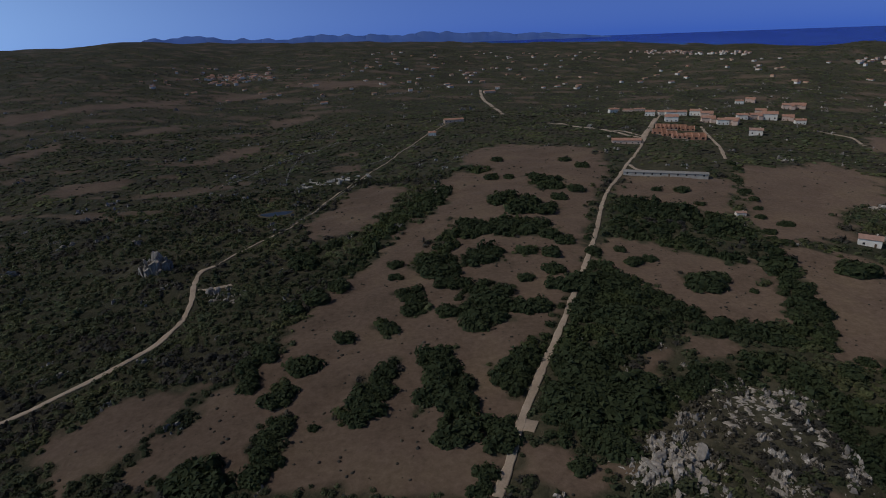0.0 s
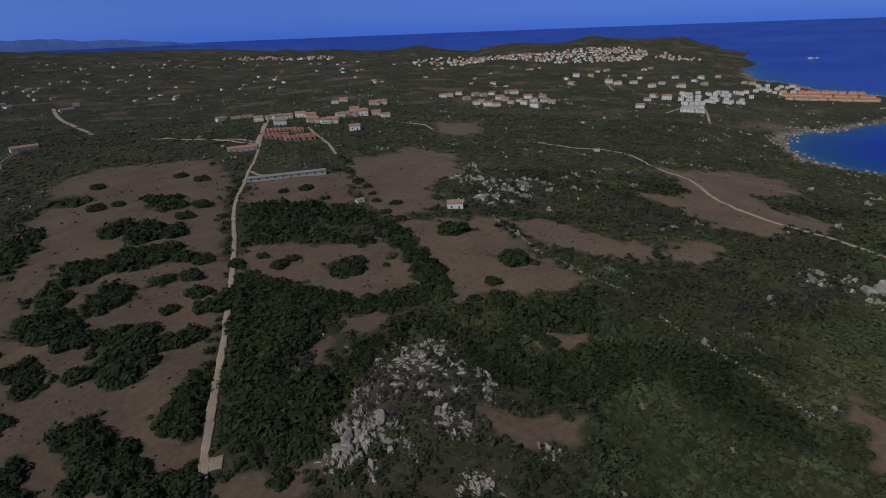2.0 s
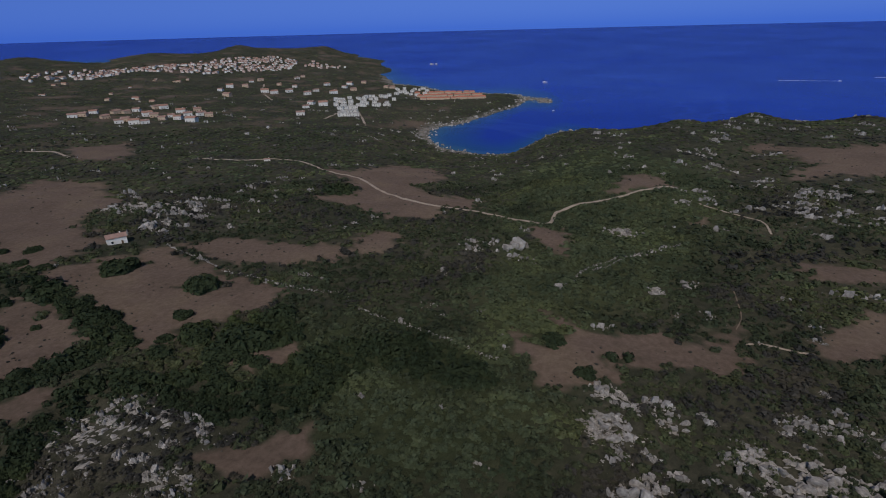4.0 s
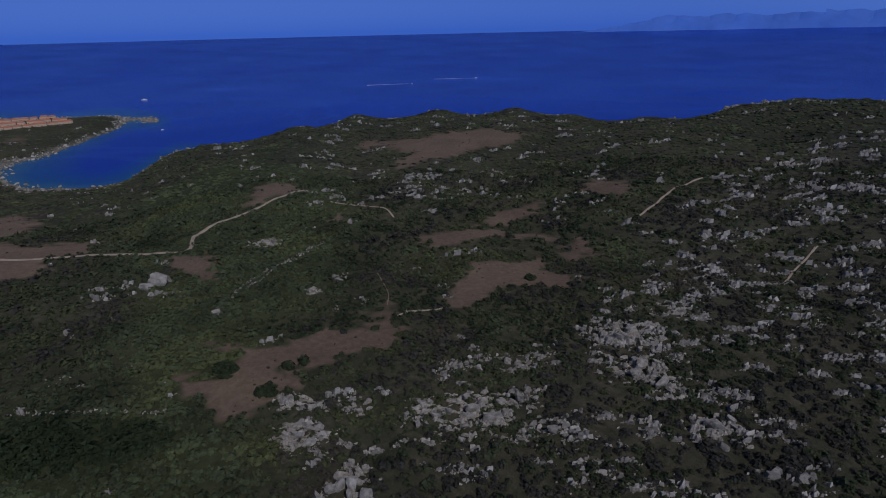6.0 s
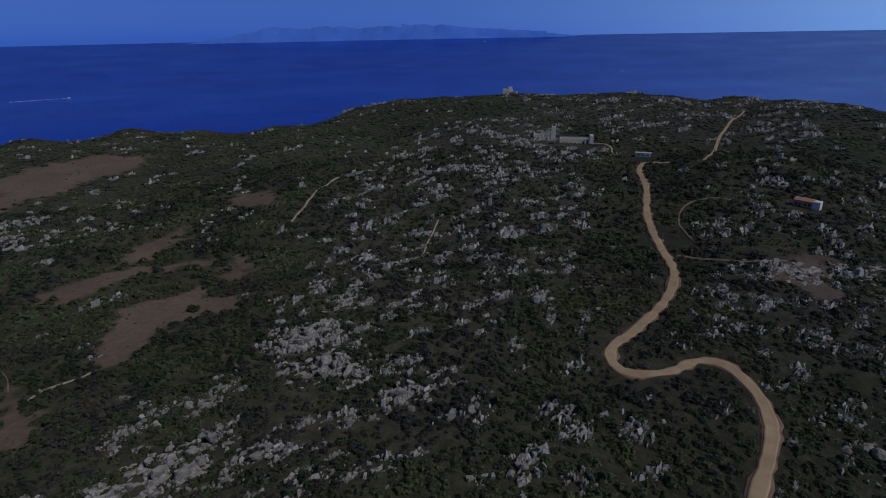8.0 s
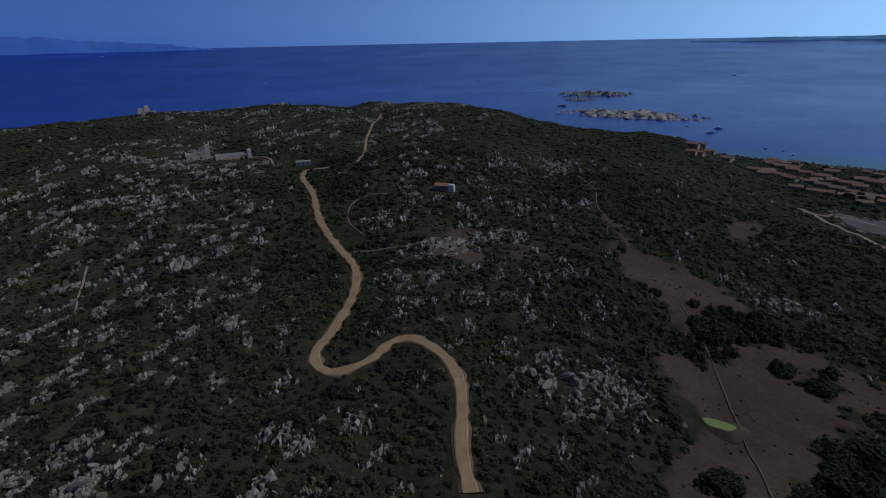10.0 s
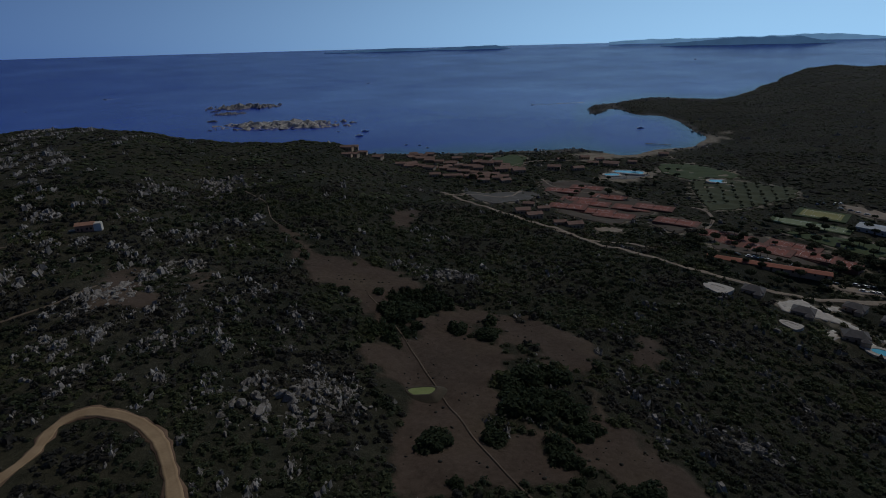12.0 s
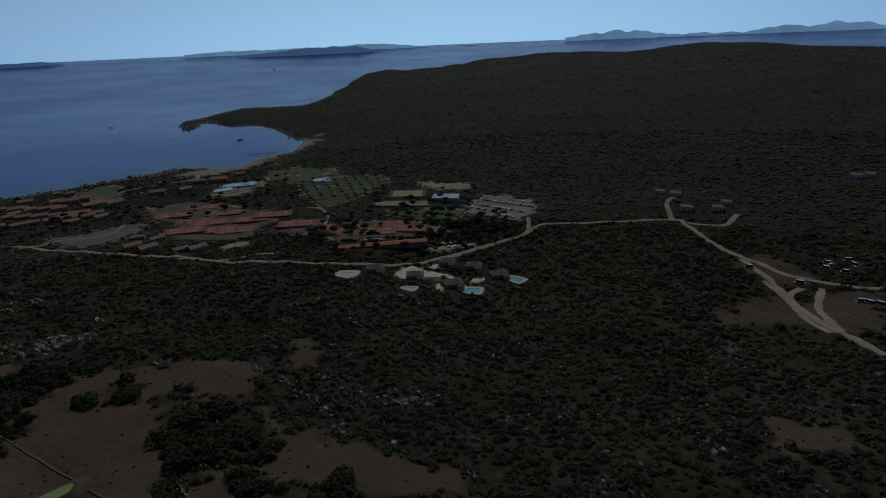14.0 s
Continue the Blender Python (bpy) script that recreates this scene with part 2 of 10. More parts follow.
FOAM = plain("sea_foam", (0.55, 0.58, 0.62), (0.75, 0.78, 0.80), 5, 0.8, 0)
BARK = plain("grey_bark", (0.07, 0.055, 0.04), (0.13, 0.105, 0.08), 0.8, 0.95, 0.04)
SHEET_METAL = plain("galvanised_sheet", (0.17, 0.165, 0.16), (0.27, 0.265, 0.255), 5, 0.8, 0.01)


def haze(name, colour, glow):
    """Land so far off that the air has turned it blue; that haze glows from its colour."""
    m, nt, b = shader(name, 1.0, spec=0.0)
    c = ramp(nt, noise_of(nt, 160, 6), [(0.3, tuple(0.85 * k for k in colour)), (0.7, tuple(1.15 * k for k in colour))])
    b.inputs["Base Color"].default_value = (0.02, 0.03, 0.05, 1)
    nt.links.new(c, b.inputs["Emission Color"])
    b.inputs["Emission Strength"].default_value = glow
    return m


# aerial haze put into each range's own emission over an almost black base
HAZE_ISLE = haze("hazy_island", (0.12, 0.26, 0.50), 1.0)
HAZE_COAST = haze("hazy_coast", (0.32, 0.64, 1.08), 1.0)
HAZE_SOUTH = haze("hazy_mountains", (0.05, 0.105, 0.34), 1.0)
HAZE_NORTH = haze("haze_faint_mountains", (0.068, 0.17, 0.68), 1.0)
RED_SOIL = plain("bare_reddish_soil", (0.12, 0.075, 0.05), (0.24, 0.155, 0.105), 3, 0.95, 0.08, fine=0.4)
DRY_SOIL = plain("bare_dry_soil", (0.13, 0.10, 0.075), (0.22, 0.17, 0.125), 4, 0.95, 0.05)
DARK_WATER = plain("dark_pond_water", (0.012, 0.018, 0.028), (0.02, 0.028, 0.04), 8, 0.4, 0.01, spec=0.2)
COURT_EARTH = plain("brown_court_earth", (0.075, 0.060, 0.047), (0.125, 0.098, 0.076), 10, 0.95, 0.02)
GROVE = plain("mown_grove_grass", (0.045, 0.058, 0.026), (0.085, 0.095, 0.045), 6, 0.95, 0.1)
GRAVEL = plain("grey_gravel", (0.17, 0.165, 0.16), (0.27, 0.262, 0.25), 5, 0.95, 0.03)
BLUE_SHEET = plain("pale_blue_sheet_metal", (0.24, 0.29, 0.36), (0.36, 0.41, 0.48), 4, 0.6, 0.01)
BANK = plain("damp_pond_bank", (0.06, 0.05, 0.035), (0.11, 0.088, 0.06), 4, 0.95, 0.05)

# ---- the lie of the land: spot heights as (bearing in degrees, distance, height) round the hovering point ----
NORTH = [(136, 936, 55), (140.5, 1001, 59.2), (145, 1009, 57), (149.5, 1017, 57.3), (154, 1015, 59.8), (158.5, 1007, 60), (163, 1000, 66.4), (167.5, 960, 62.8),
         (172, 976, 69.8), (176.5, 965, 63.5), (181, 940, 62.7), (185.5, 895, 56.3), (190, 850, 47.9), (194.5, 833, 43.2), (199, 817, 42.9), (202.5, 802, 40.3),
         (128.4, 850, 47), (121.7, 880, 43), (116, 920, 50), (108, 915, 50), (99.8, 900, 49), (94, 800, 50)]
NEAR = [(170, 60, 70), (180, 105, 70), (164, 165, 70), (169, 242, 70), (165, 440, 72), (158, 575, 74), (172.6, 755, 76), (134, 103, 70),
        (140, 300, 66), (140, 600, 68), (120, 250, 60), (115, 500, 50), (90, 110, 69), (87, 163, 67), (92, 330, 55), (100, 560, 47),
        (45, 110, 70), (7, 102, 70), (-30, 110, 66), (-60, 110, 62), (-87, 117, 58), (-120, 130, 58), (-146, 140, 59), (-150, 166, 55),
        (195, 260, 64), (190, 500, 60), (205, 500, 44)]
WEST = [(88.3, 760, 40.6), (85, 760, 41), (92, 790, 44), (81.6, 790, 15), (78.4, 790, 1), (74.4, 784, 1), (70.8, 816, 1), (68.4, 977, 1),
        (74.5, 1139, 1), (81.9, 1390, 1), (76, 950, -9), (80, 1120, -14), (88, 1100, -25), (72, 1400, 12), (77, 1390, 7), (78, 390, 48),
        (70, 480, 44), (55, 614, 45), (62, 1085, 25), (66, 1500, 14), (66.5, 1860, 2), (72, 1650, 0), (77, 1560, 0), (70, 2050, -8),
        (75, 1900, -12), (84, 1600, -22), (64, 2250, 4), (60, 2700, 35), (55.5, 2600, 36), (64.3, 2750, 30), (67.5, 2800, -6)]
FARWEST = [(52, 3500, 104), (60, 3500, 85), (45, 3600, 78), (70, 3700, -5), (62, 4300, -5), (50, 4500, 0), (40, 1500, 40), (48, 1500, 36),
           (52, 2000, 32), (40, 3000, 50), (36, 3500, 79), (28, 3500, 80), (22, 3600, 78), (30, 4600, 20), (40, 4500, 15), (75, 3400, -15)]
SOUTH = [(-29, 319, 60), (-18.5, 398, 55), (5, 300, 66), (5, 700, 60), (4, 1252, 58), (4, 2500, 62), (20, 650, 62), (20, 900, 60),
         (20, 1500, 48), (20, 2500, 46), (35, 150, 69), (35, 350, 62), (38, 600, 54), (-20, 800, 50), (-20, 1600, 60), (-20, 2800, 100),
         (-42, 300, 54), (-45, 800, 48), (-45, 1600, 66), (-45, 3000, 120), (-38, 4300, 182), (-31, 4300, 188), (-28.7, 4300, 214),
         (-24, 4300, 188), (-20, 4300, 180), (-10, 4300, 160), (0, 4200, 130), (10, 4200, 105), (16.7, 3800, 94)]
EAST = [(-128, 350, 38), (-131, 442, 22), (-128, 543, 15), (-129, 736, 9), (-146.6, 860, 4), (-140, 860, 5), (-132.6, 890, 3), (-125.8, 935, 2),
        (-120.7, 1105, 2), (-127, 1150, -16), (-129.5, 1330, -14), (-124, 1130, -5), (-131.8, 1470, 2.5), (-128, 1480, 5), (-123.5, 1480, 8), (-136, 1300, -12), (-140, 1020, -8),
        (-100, 340, 19), (-102.6, 517, 15), (-100, 700, 17), (-103, 1000, 34), (-119.9, 1500, 17), (-115.4, 1640, 25), (-110, 1500, 42), (-117, 2500, 3), (-114.6, 2600, 42), (-113, 2600, 57),
        (-121, 2000, -8), (-118.5, 2800, -9), (-103, 2900, 68), (-95, 3000, 88), (-84, 495, 18), (-84, 3400, 103), (-69, 292, 35)]
FAREAST = [(-70, 500, 23), (-72, 900, 38), (-85, 900, 30), (-85, 1800, 72), (-72, 1800, 78), (-77, 3400, 78), (-70, 3400, 58), (-60, 3000, 90), (-112, 3300, 10),
           (-150, 1050, -12), (-135, 2200, -25), (-125, 3600, -25), (-105, 3900, 30), (-90, 4500, 40), (-70, 4600, 30), (160, 2600, -25), (110, 2600, -25),
           (205, 2400, -25), (90, 3800, -25)]
SPOTS = NORTH + NEAR + WEST + FARWEST + SOUTH + EAST + FAREAST
for a, r, z in NORTH:
    SPOTS += [(a, r * 1.16, -7), (a, r * 1.4, -22)]


def dish(r):
    """The far sea, lifted so that its edge stands at the horizon."""
    return 133 * np.clip((r - 2200) / 2730, 0, 1.2) ** 1.3


def chart(a, r):
    q = np.log(np.maximum(r, 30) / 30) * 1000 / 3.5 + 40
    return np.stack((np.sin(a) * q, np.cos(a) * q), -1)


_s = np.array(SPOTS, float)
_sp = chart(np.radians(_s[:, 0]), _s[:, 1])
_k = np.sqrt(((_sp[:, None] - _sp[None]) ** 2).sum(-1) + 90)
_n = len(_s)
_m = np.zeros((_n + 1, _n + 1))
_m[:_n, :_n], _m[:_n, _n], _m[_n, :_n] = _k - 1.2 * np.eye(_n), 1, 1
_w = np.linalg.solve(_m, np.append(_s[:, 2], 0))


def waves(x, y, size, seed):
    """Smooth rolling noise from a few crossed sines, about -1 to 1."""
    g = np.random.RandomState(seed)
    out = np.zeros_like(x)
    for k in range(7):
        a, f, p = g.uniform(0, 6.283), 6.283 / size * g.uniform(0.6, 1.7), g.uniform(0, 6.283, 2)
        out += np.sin(f * (np.cos(a) * x + np.sin(a) * y) + p[0] + 1.3 * np.sin(f * 0.6 * (np.cos(a + 1.6) * x + np.sin(a + 1.6) * y) + p[1]))
    return out / 3.2


def height(x, y):
    """Height of the land at plan points (arrays)."""
    x, y = np.asarray(x, float), np.asarray(y, float)
    shape = x.shape
    x, y = np.atleast_1d(x).ravel(), np.atleast_1d(y).ravel()
    r, a = np.hypot(x, y), np.arctan2(x, y)
    out = np.empty(len(x))
    for i in range(0, len(x), 20000):
        p = chart(a[i:i + 20000], r[i:i + 20000])
        out[i:i + 20000] = np.sqrt(((p[:, None] - _sp[None]) ** 2).sum(-1) + 90) @ _w[:_n] + _w[_n]
    rough = np.clip((out + 6) / 18, 0, 1)
    out += rough * (0.5 * waves(x, y, 38, 1) + 1.1 * waves(x, y, 120, 2) * np.clip(r / 400, 0.2, 1) + np.clip((r - 900) / 1500, 0, 1) * 5 * waves(x, y, 420, 3))
    return out.reshape(shape)

# ---- plan of fields, stony ground and tracks ----
FIELDS, STONY, SANDY, LUSH, THICKETS, SCRUBBY = [], [], [], [], [], []


def field(points):
    FIELDS.append(np.array(points, float))


def stony(points, amount=1.0):
    STONY.append((np.array(points, float), amount))


def lush(points):
    LUSH.append(np.array(points, float))


def sandy(points):
    SANDY.append(np.array(points, float))


def thicket(points):
    THICKETS.append(np.array(points, float))


def scrubby(points):
    SCRUBBY.append(np.array(points, float))


def inside(poly, x, y, soft):
    """1 inside the outline, 0 outside, eased over soft metres; 0 far off."""
    out = np.zeros(len(x))
    lo, hi = poly.min(0) - soft, poly.max(0) + soft
    pick = np.nonzero((x > lo[0]) & (x < hi[0]) & (y > lo[1]) & (y < hi[1]))[0]
    if len(pick) == 0:
        return out
    px, py = x[pick], y[pick]
    odd, near = np.zeros(len(px), bool), np.full(len(px), 1e9)
    for (ax, ay), (bx, by) in zip(poly, np.roll(poly, -1, 0)):
        cross = ((ay > py) != (by > py)) & (px < (bx - ax) * (py - ay) / (by - ay + 1e-12) + ax)
        odd ^= cross
        dx, dy = bx - ax, by - ay
        s = np.clip(((px - ax) * dx + (py - ay) * dy) / (dx * dx + dy * dy + 1e-9), 0, 1)
        near = np.minimum(near, np.hypot(px - ax - s * dx, py - ay - s * dy))
    out[pick] = np.clip(0.5 + np.where(odd, near, -near) / (2 * soft), 0, 1)
    return out


def cover(x, y):
    """Shares of dry grass, bare stone and sand, and lushness, at plan points."""
    r = np.hypot(x, y)
    jx = x + waves(x, y, 16, 11) * (1 + r * 0.008) * 1.2
    jy = y + waves(x, y, 16, 12) * (1 + r * 0.008) * 1.2
    grass, stone, sand, green = (np.zeros(len(x)) for _ in range(4))
    for p in FIELDS:
        grass = np.maximum(grass, inside(p, jx, jy, 1.6))
    inland = np.clip((r - 750) / 300, 0, 1) * np.clip((waves(x, y * 1.4, 210, 15) + 0.5 * waves(x, y, 60, 16) - 0.55) * 3, 0, 1) * (np.cos(np.arctan2(x, y) - 0.15) > 0.45)
    grass = np.maximum(grass, 0.75 * inland)
    bearing = np.degrees(np.arctan2(x, y))
    strips = np.clip((waves(x * 0.8, y * 2.0, 150, 17) + 0.45 * waves(x, y, 40, 18) - 0.62) * 3, 0, 1) * np.clip((r - 360) / 120, 0, 1) * ((bearing > -48) & (bearing < -9)) * (r < 1900)
    grass = np.maximum(grass, 0.8 * strips)
    for p in THICKETS + SCRUBBY:
        grass = grass * (1 - inside(p, jx, jy, 1.2))
    for p, k in STONY:
        stone = np.maximum(stone, k * inside(p, jx, jy, 8.0))
    for p in SANDY:
        sand = np.maximum(sand, inside(p, jx, jy, 2.5))
    for p in LUSH:
        green = np.maximum(green, inside(p, jx, jy, 12.0))
    return grass, stone, sand, green


def big_mesh(name, verts, faces, material, smooth=True):
    """A mesh from arrays of vertices and of triangles or quads."""
    me = bpy.data.meshes.new(name)
    verts, faces = np.asarray(verts, np.float32), np.asarray(faces, np.int32)
    n = faces.shape[1]
    me.vertices.add(len(verts))
    me.vertices.foreach_set("co", verts.ravel())
    me.loops.add(faces.size)
    me.loops.foreach_set("vertex_index", faces.ravel())
    me.polygons.add(len(faces))
    me.polygons.foreach_set("loop_start", np.arange(0, faces.size, n, dtype=np.int32))
    me.polygons.foreach_set("use_smooth", np.full(len(faces), smooth))
    me.update(calc_edges=True)
    me.materials.append(material)
    return me


field([(9.7, 100), (15.9, 124.6), (26.5, 153), (40.4, 186.9), (63.9, 250.8), (99, 367.7), (134.8, 454), (144.6, 548.2), (67, 602.3), (22.2, 556.7), (3.8, 466.6), (-35.8, 356.9), (-46.1, 266.5), (-59.4, 219), (-67.3, 171.5), (-76, 156.2), (-85, 134.6), (-93.9, 114.2)])
field([(-71.8, 450.8), (-33, 435.5), (-48.4, 334.8), (-79.2, 309.9), (-95.3, 349.3)])
field([(-106.3, 114.2), (-128.2, 135.8), (-113.1, 153.2), (-90.7, 158.8), (-83.9, 161.3), (-91.8, 131)])
field([(80.7, 281.8), (87, 276.8), (100.9, 283.8), (117.2, 269.7), (143.6, 248), (159.9, 247.4), (150.7, 216.8), (140.6, 193.8), (131.6, 184.6), (116.1, 182.9), (105.9, 183.1), (92.9, 185.4), (83.7, 204.8), (81.8, 223.3), (75.5, 243.6), (69.8, 247.8)])
field([(113.6, 376.9), (143.6, 434.4), (153.7, 449.9), (174, 434.8), (216.5, 410.6), (184.2, 347.6), (171.1, 319.7), (147.5, 334.9), (120.9, 361.4)])
field([(246.9, 462.3), (269.5, 456), (335.3, 481.3), (335.5, 438.3), (313, 387.7), (294, 351.4), (246.3, 333.9), (226, 302), (216.3, 278.8), (197.9, 277.9), (168.7, 275.1), (181.4, 323.9), (210.7, 388.5)])
field([(169.1, 267.9), (199, 253.2), (221.5, 238.7), (205.9, 201.1), (196.3, 173), (187, 137.9), (160.8, 143), (139.5, 155.3), (123.6, 157.6), (141.4, 192.8), (157.1, 229.7)])
field([(225.9, 238.3), (247.6, 216.1), (247.6, 173.5), (253.3, 144.9), (236.5, 136.9), (221.6, 155.5), (214.7, 172.7), (214.1, 191.9)])
field([(126.7, 130.6), (135.3, 124.2), (147.6, 115), (140.5, 102.1), (128.9, 110.9), (122.9, 109.8), (127.6, 120.3)])
field([(71.5, 168.7), (69.2, 156.4), (62.5, 144.8), (55.2, 138), (50.9, 127.6), (44.1, 115.3), (45.1, 125.3), (46.7, 140.9), (53.8, 152.4), (61.9, 156.5), (66, 165.5)])
field([(82.6, 172), (96.1, 172.1), (96.2, 165.6), (88.7, 156.2), (79.3, 159.9)])
field([(84.5, 99.2), (95.5, 88), (107.2, 78.6), (98.8, 70.8), (90.5, 70.4), (79.8, 86.2)])
field([(349.5, 227.9), (382.5, 211.4), (425.3, 232.4), (483.9, 301.1), (476.3, 263.6), (557.7, 239.2), (539.6, 191.5), (476.8, 163.5), (448.6, 191.6), (387.9, 142.6), (402, 113.2), (361.8, 95.6), (356.2, 126.4), (331.9, 117.2), (320.1, 151.2), (342.7, 189.2)])
field([(269.2, 148.3), (292.4, 134.1), (268.1, 119.2), (248.8, 123.2), (247.6, 136.3)])
field([(316.4, 54.5), (325.4, 37.4), (304.1, 30.2), (272.3, 26.7), (272.9, 32.8), (290.9, 45.1)])
field([(449.8, 608), (499.4, 595.6), (466, 526.4), (417.9, 491.7), (413.3, 534.9)])
field([(177.8, 38.3), (170.5, 23), (179.2, 17.6), (186.8, 18.3), (202.3, 30.7), (193.4, 18.3), (183.7, 8.4), (187.9, -2.6), (194.9, -12.8), (187.1, -29.6), (204.9, -40.3), (213.2, -44.9), (189.6, -40.8), (181.1, -45.9), (174.4, -40.7), (171.4, -24.2), (162.7, -8.4), (160.9, -2.4), (156.8, -4.3), (152.2, 0.9), (145.2, 4.3), (144, 13), (138.5, 17.1), (146.7, 18.4), (159.3, 29.6)])
field([(290.8, -78.2), (300.5, -91.4), (297.6, -119.1), (283.6, -135.2), (259, -156), (257.1, -151.1), (281.8, -116), (274.3, -99.1), (277.4, -83.7)])
field([(198.9, -64.7), (215.7, -76.3), (229.9, -87.7), (238.7, -94.3), (236.9, -112.3), (233.2, -130.1), (220.6, -126.2), (200.2, -129.7), (191.4, -122.5), (209.2, -110.4), (206.3, -91.5), (193.7, -80.5), (192.2, -69.6)])
field([(228.7, -137.6), (245.5, -151.5), (248.9, -164.9), (241.1, -165.4), (218.7, -151.9), (220.1, -142.5)])
field([(305.3, -126.2), (326.3, -147.7), (329.6, -175.6), (327.2, -183.3), (304.9, -158), (297.5, -134.2)])
field([(332.9, -215.1), (343.7, -232.2), (324.8, -244.6), (295.2, -228.4), (296.6, -214.4)])
field([(595, -129.1), (600.9, -100.9), (626.6, -118.4), (595.5, -166.4), (608, -209.8), (606.1, -257.8), (547.9, -283.3), (528.1, -256), (528.4, -223.6), (493.8, -162.7), (498.6, -145.2), (482.7, -132.2), (481.9, -121.6), (518.7, -126.5), (532.8, -147.4)])
field([(405.9, 13.5), (463.6, 4.6), (464.1, -7.4), (447.5, -31.6), (427.8, -27.6), (424.7, -8.6), (407.2, 6.6)])
field([(322.6, 55.6), (326.3, 49.6), (308.8, 30.9), (272.2, 27.8), (274.4, 36.3), (296.3, 42.4), (300.8, 52.1)])
field([(361.9, -38.6), (360.9, -50.7), (347.8, -48.2), (350.9, -38.5)])
field([(-96.3, -347.6), (-103.5, -339.4), (-101.9, -287.8), (-118.6, -277), (-134.9, -252.1), (-137.6, -220.6), (-146, -191), (-160.6, -172.5), (-166.5, -152.6), (-158.6, -132.9), (-138.7, -118.1), (-124.2, -98.4), (-119.9, -70.1), (-45.9, -97.7), (-61.6, -126.1), (-78, -141.7), (-88.1, -151.5), (-73.5, -159.4), (-74.7, -177.4), (-93.9, -202.3), (-95.3, -238.1), (-82.8, -253.3), (-94.8, -307.5)])
field([(-202.7, -393.4), (-230.4, -390.1), (-208.6, -361.6), (-177.2, -339.5)])
field([(-185.1, -133.9), (-199.7, -131.5), (-175.6, -115.7), (-169.1, -120.6)])
field([(-118.2, -216.8), (-140.1, -210), (-153.9, -171.3), (-165.7, -141.2), (-134.9, -116.2), (-138, -135.4), (-125.5, -144.4), (-100.1, -124.6), (-89.2, -110.3), (-77.1, -157.3)])
field([(-124.5, -100), (-122.2, -68.6), (-120.1, -56.7), (-120.1, -34.4), (-110.4, -31.8), (-98.2, -63.3), (-101.1, -84.2)])
field([(-191.1, -138.6), (-198.8, -130.1), (-170.5, -112.3), (-166.5, -120.2)])
field([(-293.2, 53), (-320.3, 76.7), (-308, 93.1), (-282.2, 84.3), (-275.4, 58.1)])
field([(-377.8, 77.3), (-405.8, 97.6), (-373, 117.9), (-347.8, 117.1), (-341.9, 95.6), (-357.7, 89.7)])
field([(-295.8, 90.1), (-331.7, 109.9), (-332.3, 143.8), (-273.2, 122.1), (-280.4, 105.1)])
stony([(21.5, -250.3), (6, -269.3), (-6.9, -287.5), (-13.9, -271.9), (-38.1, -289), (-41, -264.8), (-28.2, -241.9), (-10.4, -239.3), (4.9, -238.8)], 1)
field([(12.1, -250.8), (-2.4, -292.8), (-11.5, -292.5), (-7.6, -262.5), (-13.3, -250.9), (-18, -240.7), (-2.7, -245.7)])
field([(-28.8, -248.3), (-35.5, -278), (-42.8, -291.2), (-38.2, -263.6)])
stony([(429.3, -84.4), (457.3, -114.6), (469.5, -148.8), (439.9, -163.8), (401.8, -125.7), (391.5, -88.1)], 1)
stony([(699.9, 57.2), (839.8, -148.1), (1167, -512.6), (508.9, -437.5), (316.6, -223.7), (341.9, -121.4), (342.7, -11.4), (411.5, 27)], 0.12)
stony([(323.7, 377.9), (333, 338.6), (298, 258.6), (268.1, 223.7), (231.3, 248.6), (267.1, 320.8)], 0.9)
thicket([(117.5, 371.4), (143.1, 353.3), (161.2, 321.4), (169.9, 288.2), (154.7, 267.3), (137.5, 279.4), (131.4, 302.6), (109.1, 339.3)])
thicket([(101.4, 319.4), (123.9, 294), (142.9, 242.1), (139.6, 237.4), (113.5, 262.7), (88.8, 287.5), (93.7, 310)])
thicket([(164.9, 272.3), (161.3, 244.5), (148.4, 201.5), (139.5, 175.9), (130.6, 165.5), (123.7, 171.2), (130.2, 186.5), (141.6, 217.8), (154.7, 254.8)])
thicket([(83.7, 185), (105.9, 183.1), (123.1, 177.6), (122, 169.1), (102.4, 171), (86.9, 172)])
thicket([(143.2, 159), (153.3, 149.1), (141.2, 141.1), (133.4, 146)])
thicket([(134.5, 134.9), (156.5, 139.3), (164.2, 127.4), (160.4, 113.3), (149.1, 105.5), (133, 119.6)])
thicket([(180.2, 245.2), (202.4, 242.5), (193.1, 227.5), (178.9, 238.9)])
thicket([(104.3, 228.3), (120.6, 235.9), (122, 224.1), (114.4, 216.4), (105.3, 218.9)])
thicket([(175.3, 191.8), (191.8, 184.2), (187.2, 168.9), (175.9, 177.1)])
thicket([(55.5, 149.3), (60.5, 153.9), (64.1, 149.2), (61.3, 144.2), (56.8, 145.3)])
thicket([(66.1, 248.5), (78, 234.1), (78.1, 194.1), (72.1, 167.9), (62.3, 160.4), (52.6, 151.8), (44.1, 137.2), (42.1, 111.7), (26, 139.2), (36.2, 168.2), (46.4, 180.8), (44.3, 189.7)])
thicket([(82.9, 155.5), (97.5, 164.1), (109.5, 153.9), (118.6, 134), (117.7, 106.6), (102.3, 96), (96.5, 106.6), (102.2, 127.7), (99.2, 147.3), (77.1, 140.9), (60.9, 127.6), (53, 128.4), (67.6, 147.3)])
